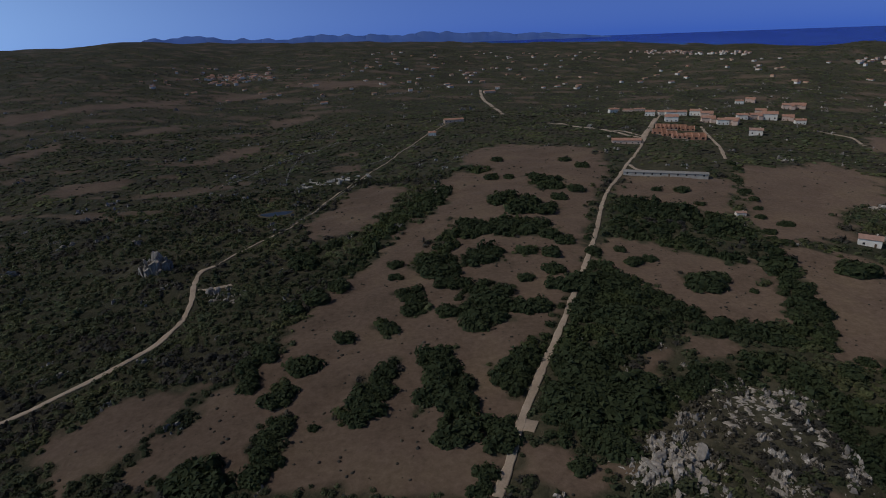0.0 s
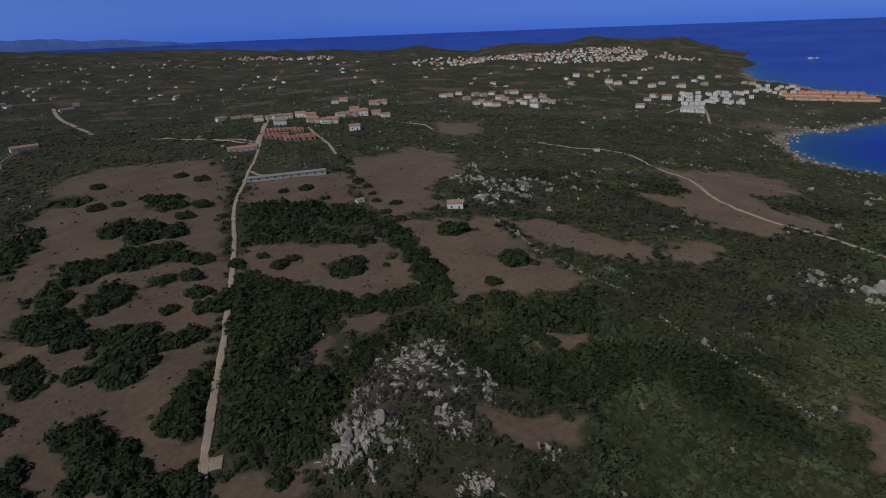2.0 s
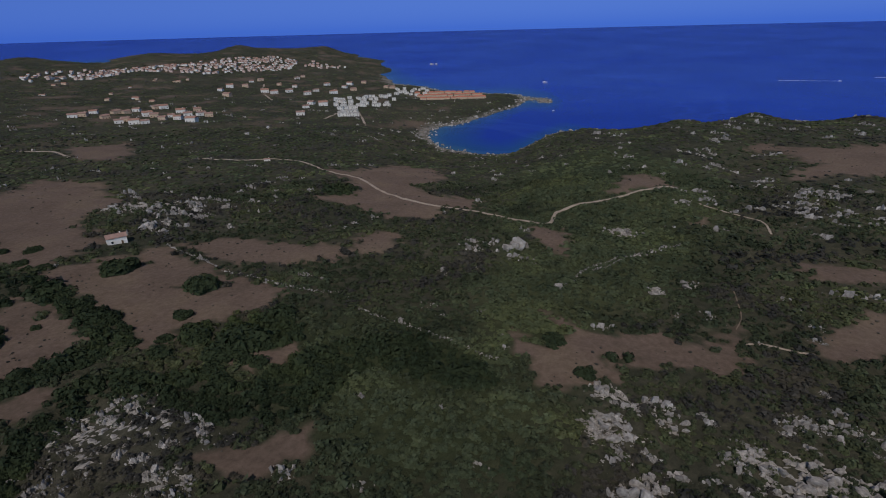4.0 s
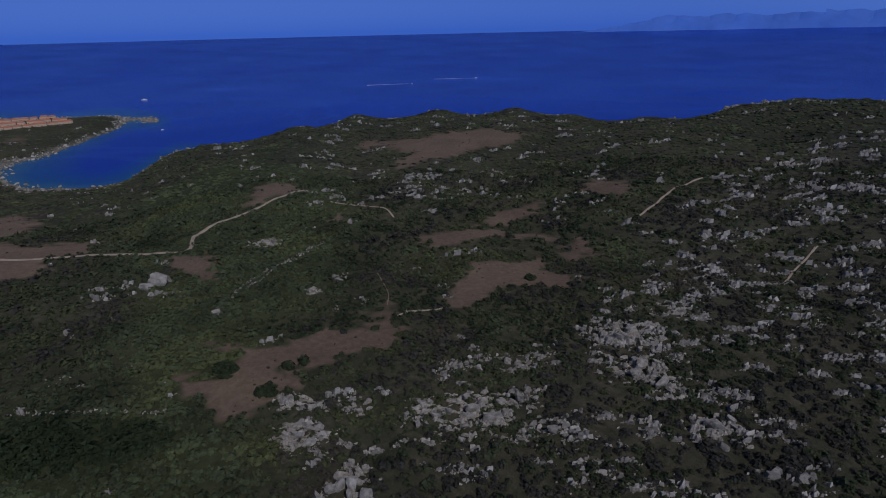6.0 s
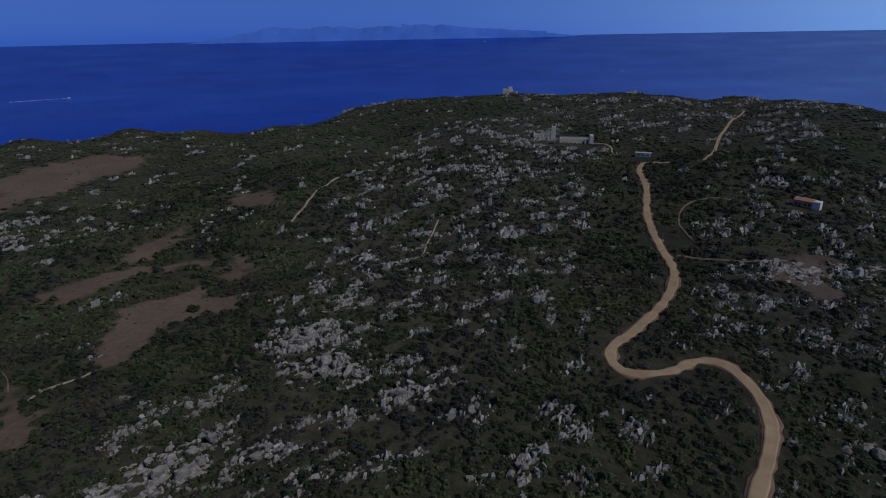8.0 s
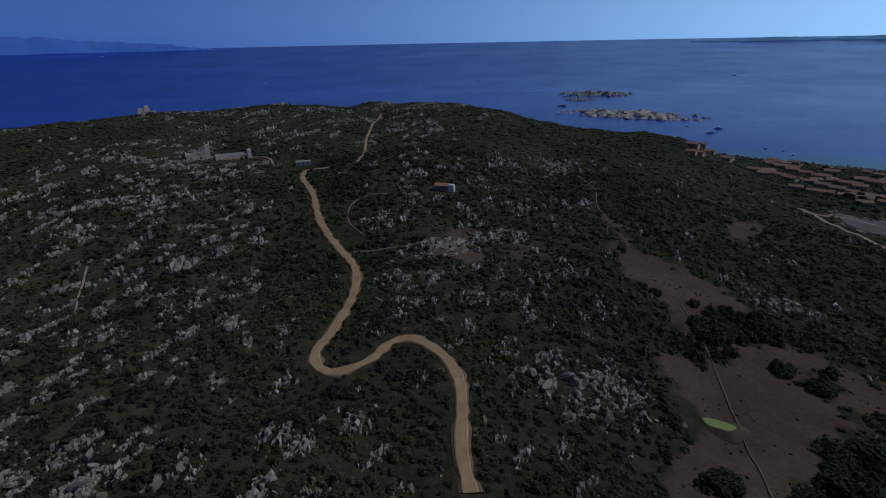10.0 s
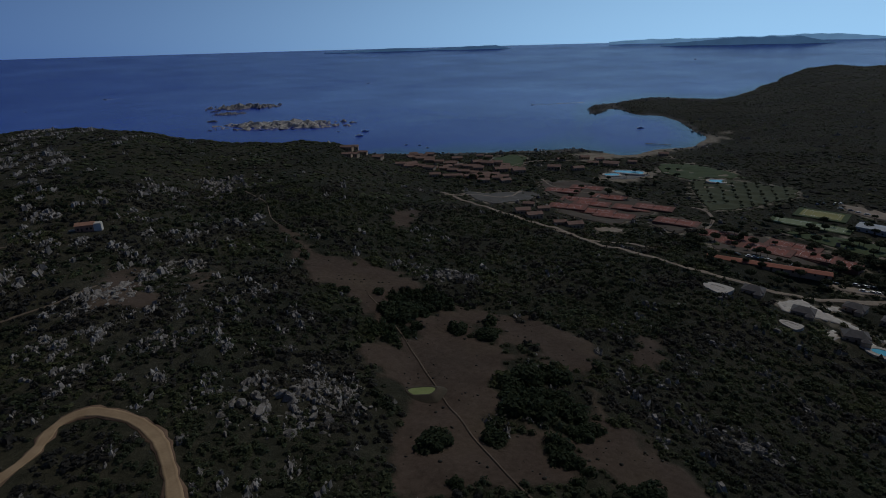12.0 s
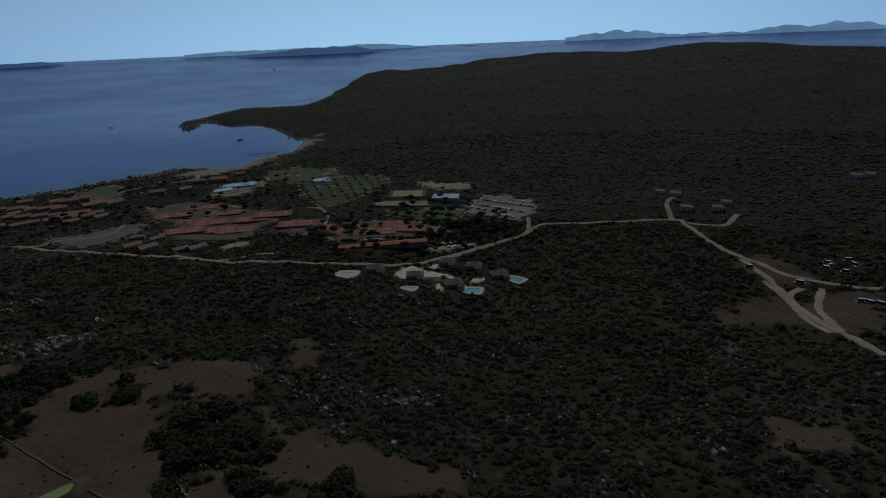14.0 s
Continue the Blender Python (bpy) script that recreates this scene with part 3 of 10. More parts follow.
thicket([(117.7, 106.6), (136.9, 106.9), (154.1, 88.9), (164.1, 66.9), (153.8, 43), (138.2, 29.8), (135.2, 45.3), (139.3, 76), (112.1, 80), (100.3, 87.8)])
thicket([(155.4, 9.8), (158.3, 7.9), (155.1, 4.3), (150.4, 5.1), (151.3, 8.3)])
scrubby([(179.2, 17.6), (196.9, 30.3), (204.1, 47.1), (194, 54.8), (179, 52.4), (177.8, 38.3), (171.7, 23.1)])
scrubby([(161.3, -4.9), (169, -23.7), (171.8, -40), (159.3, -44.2), (153.1, -27.3), (148.3, -9.5)])
scrubby([(191.7, -41.4), (195.2, -65.8), (191.4, -84.6), (205.5, -108.5), (187.6, -121.6), (173.9, -96.6), (168.8, -69.4), (172.2, -48.5)])
thicket([(-116.9, -230.6), (-136.5, -230), (-142.9, -212.9), (-131.6, -198), (-112.4, -199), (-107.6, -209.6)])
scrubby([(-109.9, -136.7), (-125.3, -143), (-137.2, -134.8), (-141.4, -121.9), (-123.9, -105), (-108.4, -106.2), (-100, -120.6)])
stony([(-109.9, -136.7), (-125.3, -143), (-137.2, -134.8), (-141.4, -121.9), (-123.9, -105), (-108.4, -106.2), (-100, -120.6)], 0.45)
thicket([(-132.7, -181.2), (-143.5, -181.2), (-136.2, -167.7), (-127.2, -165.4)])
thicket([(-86.1, -112.1), (-92, -113), (-89.1, -105.1), (-83.5, -104.4)])
thicket([(-66.8, -119.6), (-73.7, -119.6), (-72.4, -111.1), (-63.9, -109.4)])
thicket([(-120.9, -186.1), (-130, -186.1), (-125.2, -177), (-117.5, -178.5)])
thicket([(-96.9, -98.4), (-105.7, -98.5), (-102.9, -91.1), (-93.1, -89.5)])
scrubby([(-107.1, -133.7), (-124.9, -146.3), (-134.9, -142.8), (-138.7, -121.4), (-121.4, -100), (-107.7, -92.5), (-102, -101.8), (-100.1, -114.3)])
stony([(-107.1, -133.7), (-124.9, -146.3), (-134.9, -142.8), (-138.7, -121.4), (-121.4, -100), (-107.7, -92.5), (-102, -101.8), (-100.1, -114.3)], 0.45)
thicket([(-129.6, -177.3), (-137.8, -180.7), (-137.6, -170.7), (-128.2, -162.4), (-125.6, -170.3)])
thicket([(-122, -186.6), (-128.1, -186.9), (-122.9, -178.1), (-118.8, -180)])
thicket([(-104.8, -70.4), (-109.2, -67.5), (-103.5, -61.1), (-98.2, -63.3)])
field([(17.8, 118.9), (32.5, 113.2), (41.8, 108.9), (31.5, 99.1), (20.2, 102.5), (14, 107.1)])
field([(499.9, 263.5), (564.4, 197.5), (448.6, 160.8), (407, 193.3)])
field([(-288.5, 55), (-312.4, 75.3), (-323.6, 97), (-288, 98), (-275.9, 60.7)])
field([(-332.9, 121.1), (-313.6, 137), (-265.4, 119.2), (-280.4, 107.4), (-313.1, 110)])
field([(-182.3, 51.6), (-180.6, 77.4), (-167.3, 78.9), (-158.8, 52.6)])
field([(-201.6, -388.3), (-229.5, -396.6), (-209, -358.7), (-181.4, -339.6)])
stony([(48.7, 120.4), (81.7, 145.2), (107.2, 140.5), (95.6, 105.6), (77.1, 95.4), (58, 99), (42, 99.3)], 1)
stony([(62, 82.4), (72.2, 76.3), (69.7, 71.6), (60.1, 77.7)], 1)
stony([(274.3, 355.4), (337.2, 350.3), (310.6, 264.5), (265.3, 285.2)], 0.8)
stony([(251.1, 138.2), (329.4, 52.7), (255, 35.5), (237.6, 99.1)], 0.5)
stony([(136.5, 6.4), (154.7, -3.6), (148.4, -24.4), (136.5, -24), (117, 2.1)], 0.8)
stony([(122.7, 6.4), (139.3, -8.1), (159.1, -36.4), (168.9, -69.4), (159.4, -114), (145.3, -130.6), (94.7, -145.7), (73.2, -208.9), (37.3, -131), (117.7, 5.6)], 0.5)
stony([(85.7, -156), (75.9, -215.4), (59.2, -231.2), (45.5, -150.1), (1.9, -153.4), (-0.6, -101.5), (97.6, -88.2)], 0.4)
stony([(-5.3, -155.9), (-13.5, -257.3), (-87.8, -316.6), (-64.2, -214.9), (-54.4, -119.6), (-6.4, -103.4)], 0.6)
field([(-750.4, 953), (-686.4, 1035.1), (-550.3, 1218.9), (-516, 1139), (-658.3, 958.8), (-690.7, 871.6)])
field([(-363.3, 471.5), (-356.3, 508.3), (-305.7, 519.4), (-293.8, 487), (-327, 462.1)])
field([(-270.8, 597.5), (-268.1, 673.6), (-231.8, 713.9), (-225, 679.1), (-240.7, 599.5)])
field([(-434.6, 1551.6), (-251.1, 1547.3), (-123.9, 1465.8), (-129.8, 1368.8), (-307.9, 1384.7)])
field([(-521.2, 642.7), (-511, 730.2), (-479.5, 692.5), (-489.8, 600.3)])
field([(-453.8, 805.8), (-413, 897.8), (-387.6, 829.8), (-429.2, 773.7)])
field([(-294.3, 923.4), (-216.6, 951.5), (-207.3, 907.5), (-271.6, 876)])
field([(-517.1, 1287.5), (-438.1, 1455.3), (-387.6, 1326.1), (-464.6, 1212.7)])
field([(453.4, 601.5), (531.8, 602), (459.6, 519.2), (405.6, 526.9)])
field([(462.1, 624.1), (523.4, 588.9), (452.6, 506.8), (418.3, 531)])
field([(309, 445.6), (344.6, 424.6), (312.9, 387.6), (296.2, 404.6)])
stony([(187.2, -183.6), (250.9, -256.7), (326.9, -409.6), (282.3, -528.1), (183.4, -442.9), (65.3, -191.4), (88.8, -180.9), (144.5, -185.4)], 0.55)
stony([(262.6, -212.8), (344.1, -470), (272.8, -589.7), (142.7, -425.5), (75.9, -215.4), (85.7, -156), (97.6, -88.2), (127.4, -85.6)], 0.7)
stony([(37.9, -231.6), (15.8, -288.6), (-40.3, -311.1), (-63.4, -243.8), (-11.2, -178.3), (30.9, -187.2)], 1)
stony([(-20.7, -150.4), (-49.3, -174.4), (-58.3, -147.1), (-34.5, -132.6)], 1)
stony([(74.2, -406.4), (-19.9, -490.6), (-107.7, -456.7), (-91.2, -317.7), (-14.6, -298.3), (40.5, -287.6)], 0.6)
stony([(418.5, -761.1), (238.9, -783.2), (104.4, -873.1), (-69.7, -744.1), (27.7, -473.8), (280.8, -578.6)], 0.7)
stony([(-130.4, -253.3), (-164.4, -256.9), (-167.3, -228.3), (-131.7, -218.7)], 1)
stony([(-139.8, -266.8), (-173.1, -242.4), (-156.6, -225.3), (-138.6, -241.1)], 1)
stony([(-149.3, -83.6), (-172.9, -70.2), (-156.4, -56.7), (-145.4, -66.7)], 0.8)
stony([(-139.6, -131.8), (-178.6, -57), (-174.1, -12.6), (-237.5, 75.7), (-183.3, 87.7), (-142.2, 72.2), (-110.9, -30.4), (-125.5, -94.2)], 0.42)
stony([(-145.6, -127.2), (-238.2, -75), (-250.5, -23.3), (-177.4, -10.8), (-110.3, -53.1), (-128.4, -87.5)], 0.45)
stony([(-97.2, -192.4), (-111.8, -156.8), (-95.9, -135.7), (-76.3, -155.9)], 0.5)
stony([(-164.8, -172.9), (-231.8, -128), (-252.7, -80.4), (-190.7, -78.7), (-145.6, -127.2)], 0.35)
stony([(-5.7, -326.6), (-50.6, -316.7), (-71.9, -256.2), (-75.2, -178.7), (-49.5, -133.8), (-15.6, -134.6), (8.6, -176.8)], 0.6)
lush([(123.8, 111.7), (165.4, 116.7), (181.8, 74.6), (158, 35.4), (134.5, 17), (109.2, 15.1), (87.5, 47.1), (97, 73.2)])
lush([(529.7, 109.7), (584.3, 28.4), (477.9, -63.2), (328.9, -58.2), (207.3, -4.5), (147.8, 8.5), (142.2, 46.4)])
lush([(163.5, 99.6), (175.1, 50.7), (136.8, 11.1), (102.5, 15.6), (112.3, 63.6)])
sandy([(-641.4, -613.7), (-719.8, -597.8), (-832.1, -600.2), (-990.3, -582.9), (-923.5, -538), (-823.6, -535.7), (-771, -541.9), (-711.5, -479.2), (-729.4, -525.1), (-656.7, -545.1), (-597.4, -548.9)])
thicket([(-25.2, 227.9), (-13.8, 229), (-9.3, 201.9), (-18.5, 202)])
thicket([(-18.6, 275.4), (1.1, 278.5), (4.4, 237.8), (-6.1, 232), (-17.5, 252.1)])
thicket([(6.8, 267.4), (21.9, 274.6), (28.8, 269.1), (22.6, 249.5), (6.2, 252.6)])
thicket([(3.9, 219.8), (13.1, 229.4), (24.9, 220.2), (21.4, 188.8), (6.1, 185.9), (-0.1, 197.4)])
thicket([(23.7, 209.7), (37.4, 207.3), (45.3, 200.3), (40.1, 196.5), (22.6, 199.2)])
thicket([(-11.5, 171.9), (-0.4, 174), (2.3, 162.8), (6.8, 142.4), (4, 136.6), (-9.4, 137.7), (-11.8, 153.8)])
thicket([(-4.3, 131.5), (4, 135.1), (7.8, 130.6), (1.9, 122.1), (-3.5, 121.9)])
thicket([(-30.6, 156.5), (-21.3, 158), (-18.7, 148.2), (-26.3, 138.1), (-32.4, 144.1)])
thicket([(-35.6, 142), (-28.5, 141.4), (-27.3, 133.1), (-33.8, 131.8)])
thicket([(-59.3, 172.4), (-49.7, 175.1), (-46.2, 168), (-55.7, 165.6)])
thicket([(-25.8, 164.9), (-20.3, 168.5), (-17.4, 160.8), (-21.3, 157.3)])
thicket([(-30.7, 197.3), (-23, 200), (-21.7, 185.8), (-28, 183.4)])
thicket([(11.5, 157.7), (17.1, 158.6), (18, 149.7), (11.6, 147.4)])
thicket([(15.3, 149.8), (25.3, 170.5), (40.3, 191.7), (43, 189), (28.9, 156.4), (20.5, 141.4), (16, 140)])
thicket([(9.3, 129.1), (16.5, 129.7), (13.6, 118), (9, 116.1)])
thicket([(-79.1, 115.5), (-74.3, 122.1), (-64.1, 120.2), (-57.3, 106.4), (-74.5, 109.3)])
thicket([(-57.3, 128.1), (-49.6, 129.7), (-46.3, 117.5), (-52.8, 109.9), (-55.9, 114.6)])
thicket([(-59.8, 135.4), (-52.1, 138.3), (-46.5, 136.4), (-53.5, 131.5)])
thicket([(-62.3, 151.6), (-57.6, 157.9), (-51.2, 152.2), (-54, 145.3)])
thicket([(-73.4, 159.4), (-69.1, 164), (-64.5, 158.8), (-69.8, 154.7)])
thicket([(-95.5, 294.9), (-77.3, 300.8), (-68.1, 280), (-82.6, 270.1)])
thicket([(-54.9, 284.6), (-39.8, 358.4), (-18.7, 413.8), (3.2, 424.1), (-1.5, 373), (-26.2, 326.5), (-43.1, 265.7), (-56.5, 243.7), (-58.2, 268.2)])
thicket([(-11.2, 285.6), (10.9, 295.2), (18, 307.4), (1.5, 310.3), (-13, 292.7)])
thicket([(1.9, 337), (34.3, 306), (65.5, 298.7), (56.5, 284.5), (20.6, 298), (1.7, 320.1)])
thicket([(26.8, 383.4), (53, 369.9), (72.4, 349.9), (67.2, 332.5), (38.5, 343.5)])
thicket([(63.3, 444.1), (87.5, 427), (84.4, 390.7), (64.6, 394.1)])
thicket([(4.1, 487.5), (22.8, 460.2), (38.2, 474.3), (19.9, 502.1)])
thicket([(23, 121.3), (26.4, 141.2), (36.1, 155.6), (49.8, 210.7), (59.5, 221.7), (71.1, 219.1), (79.3, 214.5), (85.7, 188.4), (61.6, 160.7), (54.3, 155.1), (49.4, 133.5), (44, 116), (34.9, 114.7), (26.6, 116.7)])
thicket([(57.8, 235.9), (71.2, 247.2), (76.6, 229.3), (71.1, 219.1), (59.5, 221.7)])
thicket([(104.8, 347), (132.3, 352.4), (159.9, 331.1), (168.3, 312.6), (132.1, 305.4), (107.6, 320.7)])
thicket([(97, 297), (132.1, 305.4), (125.7, 289.3), (99.4, 284.6)])
thicket([(105.5, 228.6), (119.3, 233.5), (123, 225.3), (107.9, 219.3)])
thicket([(154.6, 261.9), (168.8, 271.8), (159.1, 240.3), (144.4, 199.7), (138.4, 177), (126.1, 167.4), (128.9, 188.8), (142.3, 228.7)])
thicket([(57.4, 153.2), (64.5, 152.8), (62.9, 146), (56.4, 144.7)])
thicket([(69.6, 275.2), (86.5, 305.3), (82.4, 283.1), (65.1, 242.1)])
thicket([(28.6, 325.8), (51.6, 321.8), (60.6, 299), (55.3, 288.8), (30.3, 286.9), (23.7, 296.1)])
thicket([(12.3, 230.9), (21.5, 224.7), (25.5, 213.4), (19.5, 194.1), (10.3, 186.6), (4.4, 184.4)])
thicket([(11.7, 154.6), (23.3, 167.2), (34, 172.1), (27.7, 155), (15.2, 143.1)])
thicket([(47.3, 184.9), (57.2, 222.4), (79, 232), (86.6, 210.7), (94.9, 193.3), (96.5, 175.1), (87, 179.6), (73.4, 175.6), (57.5, 172.6)])
thicket([(34.6, 267.7), (43.2, 267.7), (39.9, 255), (34, 260.9)])
thicket([(38.2, 381.4), (68.8, 349.2), (62.6, 335.5), (34.4, 359.4)])
thicket([(143.7, 158.1), (153.9, 151.2), (140.4, 139.9), (137.7, 148.5)])
thicket([(134.7, 136), (156.2, 143.4), (159.9, 122.3), (153.4, 114.5), (136.7, 120.3)])
thicket([(129, 185.8), (140.6, 180.5), (128.7, 164.4), (112.2, 167.4), (95.1, 176.7), (115.2, 171.4)])
thicket([(108.5, 232.8), (121.8, 230), (119.3, 218.2), (105.9, 222.9)])
thicket([(182.8, 190.8), (197.6, 184.8), (186.9, 174.9), (177.3, 183.2)])
thicket([(393.7, 241.1), (397.1, 211.5), (367.5, 200.9), (365.6, 225.9)])
thicket([(168.4, 2.1), (174.5, -6.1), (167.2, -7.6), (162.2, 0.4)])
thicket([(-115.3, -140.2), (-124.7, -137.7), (-126.1, -129.8), (-118.2, -130.6)])
scrubby([(-91.9, -118.5), (-102.4, -113.6), (-97.7, -103.4), (-88.8, -109.3)])
stony([(-91.9, -118.5), (-102.4, -113.6), (-97.7, -103.4), (-88.8, -109.3)], 0.45)
thicket([(-93, -84.9), (-101.4, -79.6), (-95.5, -72.9), (-88.4, -78.6)])
thicket([(-87.8, -200.4), (-105.6, -203.1), (-108.8, -188), (-93.1, -178), (-83.1, -186.5)])
scrubby([(-131.3, -156.8), (-145.6, -154.7), (-139.1, -144), (-126.5, -147.1)])
stony([(-131.3, -156.8), (-145.6, -154.7), (-139.1, -144), (-126.5, -147.1)], 0.45)
sandy([(-524.3, -457.5), (-585, -485.2), (-608, -436.4), (-591, -419.6), (-536.7, -417.9), (-513.8, -430.1)])
sandy([(-444.9, -477.2), (-490.7, -460), (-463, -330.6), (-434.8, -310), (-365.5, -301.7), (-356.6, -356.1), (-408.8, -399.6), (-411.3, -427.9)])
sandy([(-399.4, -293.5), (-440.6, -288.2), (-421.7, -249.4), (-385.6, -251.2)])
sandy([(-407.1, -240.3), (-429.6, -229.5), (-438.1, -203.2), (-442.6, -176.8), (-437.2, -137.9), (-402.5, -142.7), (-381.9, -179.9), (-364.9, -207.3)])
sandy([(-588.8, -376.1), (-620.9, -352.9), (-621, -271.8), (-581.5, -255.2), (-521.8, -263), (-477.7, -280.8), (-515.3, -317.4)])
sandy([(-483.2, -139.8), (-525.4, -141.3), (-558.5, -132.7), (-557.3, -106.7), (-541.3, -77.7), (-502.3, -70.1), (-475.5, -83.4), (-484, -111.3)])
sandy([(-323.8, -474), (-330.3, -443.3), (-394.4, -436.9), (-398.1, -426.5), (-366.1, -405.9), (-323.7, -399.5), (-309.3, -415.9)])
sandy([(-345.9, -301.1), (-362.7, -293.1), (-357, -279.3), (-334.3, -287.7)])
sandy([(-310.6, -136.2), (-330.9, -131.4), (-325.3, -122), (-320.5, -92.6), (-316.1, -89.5), (-314.3, -110.7), (-300.1, -126.1)])
sandy([(-304.6, -131.7), (-315.7, -133.3), (-328.3, -130.3), (-327.4, -125.6), (-313.3, -127.7)])
sandy([(-294.2, -104), (-305.1, -103.8), (-295.8, -97), (-288.5, -97.2)])
sandy([(-300.4, -89.9), (-313, -88.4), (-308.7, -85.2), (-296.9, -87.1)])
sandy([(-332.9, -121.6), (-343.4, -117.2), (-338.3, -113.5), (-330.3, -117.1)])
sandy([(-324.9, -91), (-329.3, -79.2), (-319.2, -80.3), (-319.9, -87.8)])
sandy([(-377.4, -136.4), (-407.6, -103.4), (-391.1, -105.1), (-372, -130.4)])
sandy([(-588.9, -218.5), (-599.8, -164.1), (-577.3, -152.2), (-565.3, -182.6), (-570.3, -205.5)])
sandy([(-519.9, -660.9), (-565.2, -663.6), (-564.7, -633.7), (-497.4, -570.5), (-472.5, -591.5)])
sandy([(-658.7, -473.5), (-691.5, -448.2), (-665.2, -379.1), (-642.2, -338.3), (-621.4, -368.9), (-594.4, -375.7), (-611.1, -429.6)])
sandy([(-464, -216.2), (-483.4, -171), (-491.5, -129.8), (-455.5, -142.6), (-458.4, -188.5)])


def rings(first, last, growth):
    out = [first]
    while out[-1] < last:
        out.append(out[-1] * growth + 0.2)
    return np.array(out)


def disc(name, radii, turns, level, material):
    """A round sheet that is finer towards its middle; level gives the heights."""
    a = np.linspace(0, 2 * np.pi, turns, endpoint=False)
    x, y = (radii[:, None] * np.sin(a)).ravel(), (radii[:, None] * np.cos(a)).ravel()
    x, y = np.append(x, 0), np.append(y, 0)
    z = level(x, y)
    i, j = np.meshgrid(np.arange(len(radii) - 1), np.arange(turns), indexing="ij")
    k = (j + 1) % turns
    quads = np.stack((i * turns + j, i * turns + k, (i + 1) * turns + k, (i + 1) * turns + j), -1).reshape(-1, 4)
    e = np.arange(0, turns, 2)
    hub = np.stack((np.full(len(e), len(x) - 1), (e + 2) % turns, e + 1, e), -1)[:, ::-1]
    return x, y, z, np.concatenate((quads, hub))


def land():
    radii = np.concatenate((rings(0.5, 84, 1.06)[:-1], rings(84, 640, 1.0085), rings(650, 4930, 1.02)))
    x, y, z, quads = disc("ground", radii, 700, height, GROUND)
    me = big_mesh("ground", np.stack((x, y, z), -1), quads[:, ::-1], GROUND)
    grass, stone, sand, green = cover(x, y)
    shore = np.clip(1 - np.abs(z - 0.6) / 1.0, 0, 1) * (np.hypot(x, y) < 2400)
    col = np.ones((len(x), 4), np.float32)
    col[:, 0], col[:, 1], col[:, 2], col[:, 3] = grass, np.maximum(stone * 0.07, shore * 0.9), sand, green
    at = me.attributes.new("cover", "FLOAT_COLOR", "POINT")
    at.data.foreach_set("color", col.ravel())
    return tagged(new("ground", me), "dry scrubland with brown fields sloping to the sea", "ground", kind="structure")


def sea():
    radii = rings(60.0, 4940, 1.06)
    x, y, z, quads = disc("sea", radii, 300, lambda x, y: dish(np.hypot(x, y)), WATER)
    me = big_mesh("sea", np.stack((x, y, z), -1), quads[:, ::-1], WATER)
    deep = np.clip((z - height(x, y)) / 24, 0, 1).astype(np.float32)
    at = me.attributes.new("depth", "FLOAT", "POINT")
    at.data.foreach_set("value", deep)
    return tagged(new("water", me), "deep blue calm sea with faint current lines", "sea", kind="structure")


ground = land()
water = sea()


def drape(x, y):
    return float(height(np.array([x]), np.array([y]))[0])


def smooth_line(points, step):
    """A rounded line through the points, in even steps."""
    p = np.array(points, float)
    p = np.vstack((2 * p[0] - p[1], p, 2 * p[-1] - p[-2]))
    out = []
    for a, b, c, d in zip(p[:-3], p[1:-2], p[2:-1], p[3:]):
        n = max(2, int(np.hypot(*(c - b)) / step))
        for t in np.arange(n) / n:
            out.append(0.5 * (2 * b + (c - a) * t + (2 * a - 5 * b + 4 * c - d) * t ** 2 + (3 * b - a - 3 * c + d) * t ** 3))
    out.append(p[-2])
    return np.array(out)


LINES = []


def track(name, width, label, points, material=None, category="dirt road", raise_by=0.3, ragged=0.22):
    """A road draped on the land: a thick ribbon with uneven verges and two worn wheel ruts."""
    line = smooth_line(points, 2.5)
    LINES.append((line, width))
    t = np.gradient(line, axis=0)
    t /= np.linalg.norm(t, axis=1)[:, None] + 1e-9
    n = np.stack((-t[:, 1], t[:, 0]), -1)
    cols = np.array([-0.5, -0.46, -0.3, -0.17, 0, 0.17, 0.3, 0.46, 0.5])
    dz = np.array([-1.6, 0, -0.07, -0.05, 0.03, -0.05, -0.07, 0, -1.6])
    w = width * (1 + ragged * waves(line[:, 0], line[:, 1], 9, 5))
    x = line[:, :1] + n[:, :1] * cols * w[:, None]
    y = line[:, 1:] + n[:, 1:] * cols * w[:, None]
    z = height(x.ravel(), y.ravel()).reshape(x.shape)
    z = np.maximum(z, z.mean(1)[:, None]) + raise_by + dz
    rows, c = x.shape
    i, j = np.meshgrid(np.arange(rows - 1), np.arange(c - 1), indexing="ij")
    q = np.stack((i * c + j, (i + 1) * c + j, (i + 1) * c + j + 1, i * c + j + 1), -1).reshape(-1, 4)
    me = big_mesh(name, np.stack((x, y, z), -1).reshape(-1, 3), q[:, ::-1], material or DIRT)
    return tagged(new(name, me), label, category, kind="structure")


track("road", 2.6, "pale unpaved farm track running straight between fields", [(9, 99.7), (13.9, 113.8), (18.8, 129.3), (24.3, 144.2), (33.6, 167.1), (45.6, 196), (63.2, 242.3), (81.7, 293.3), (106.5, 367), (140.2, 440.9), (185.6, 537.4), (267.1, 720.3), (294.8, 780.7)], PALE_DIRT, "dirt road")
track("road", 2.6, "pale dirt track with two wheel ruts", [(-150.6, 151.1), (-139, 162.8), (-126.1, 176.3), (-116.5, 196.6), (-117.2, 222.5), (-129.7, 261.2), (-126.1, 274.5)], PALE_DIRT, "dirt road")
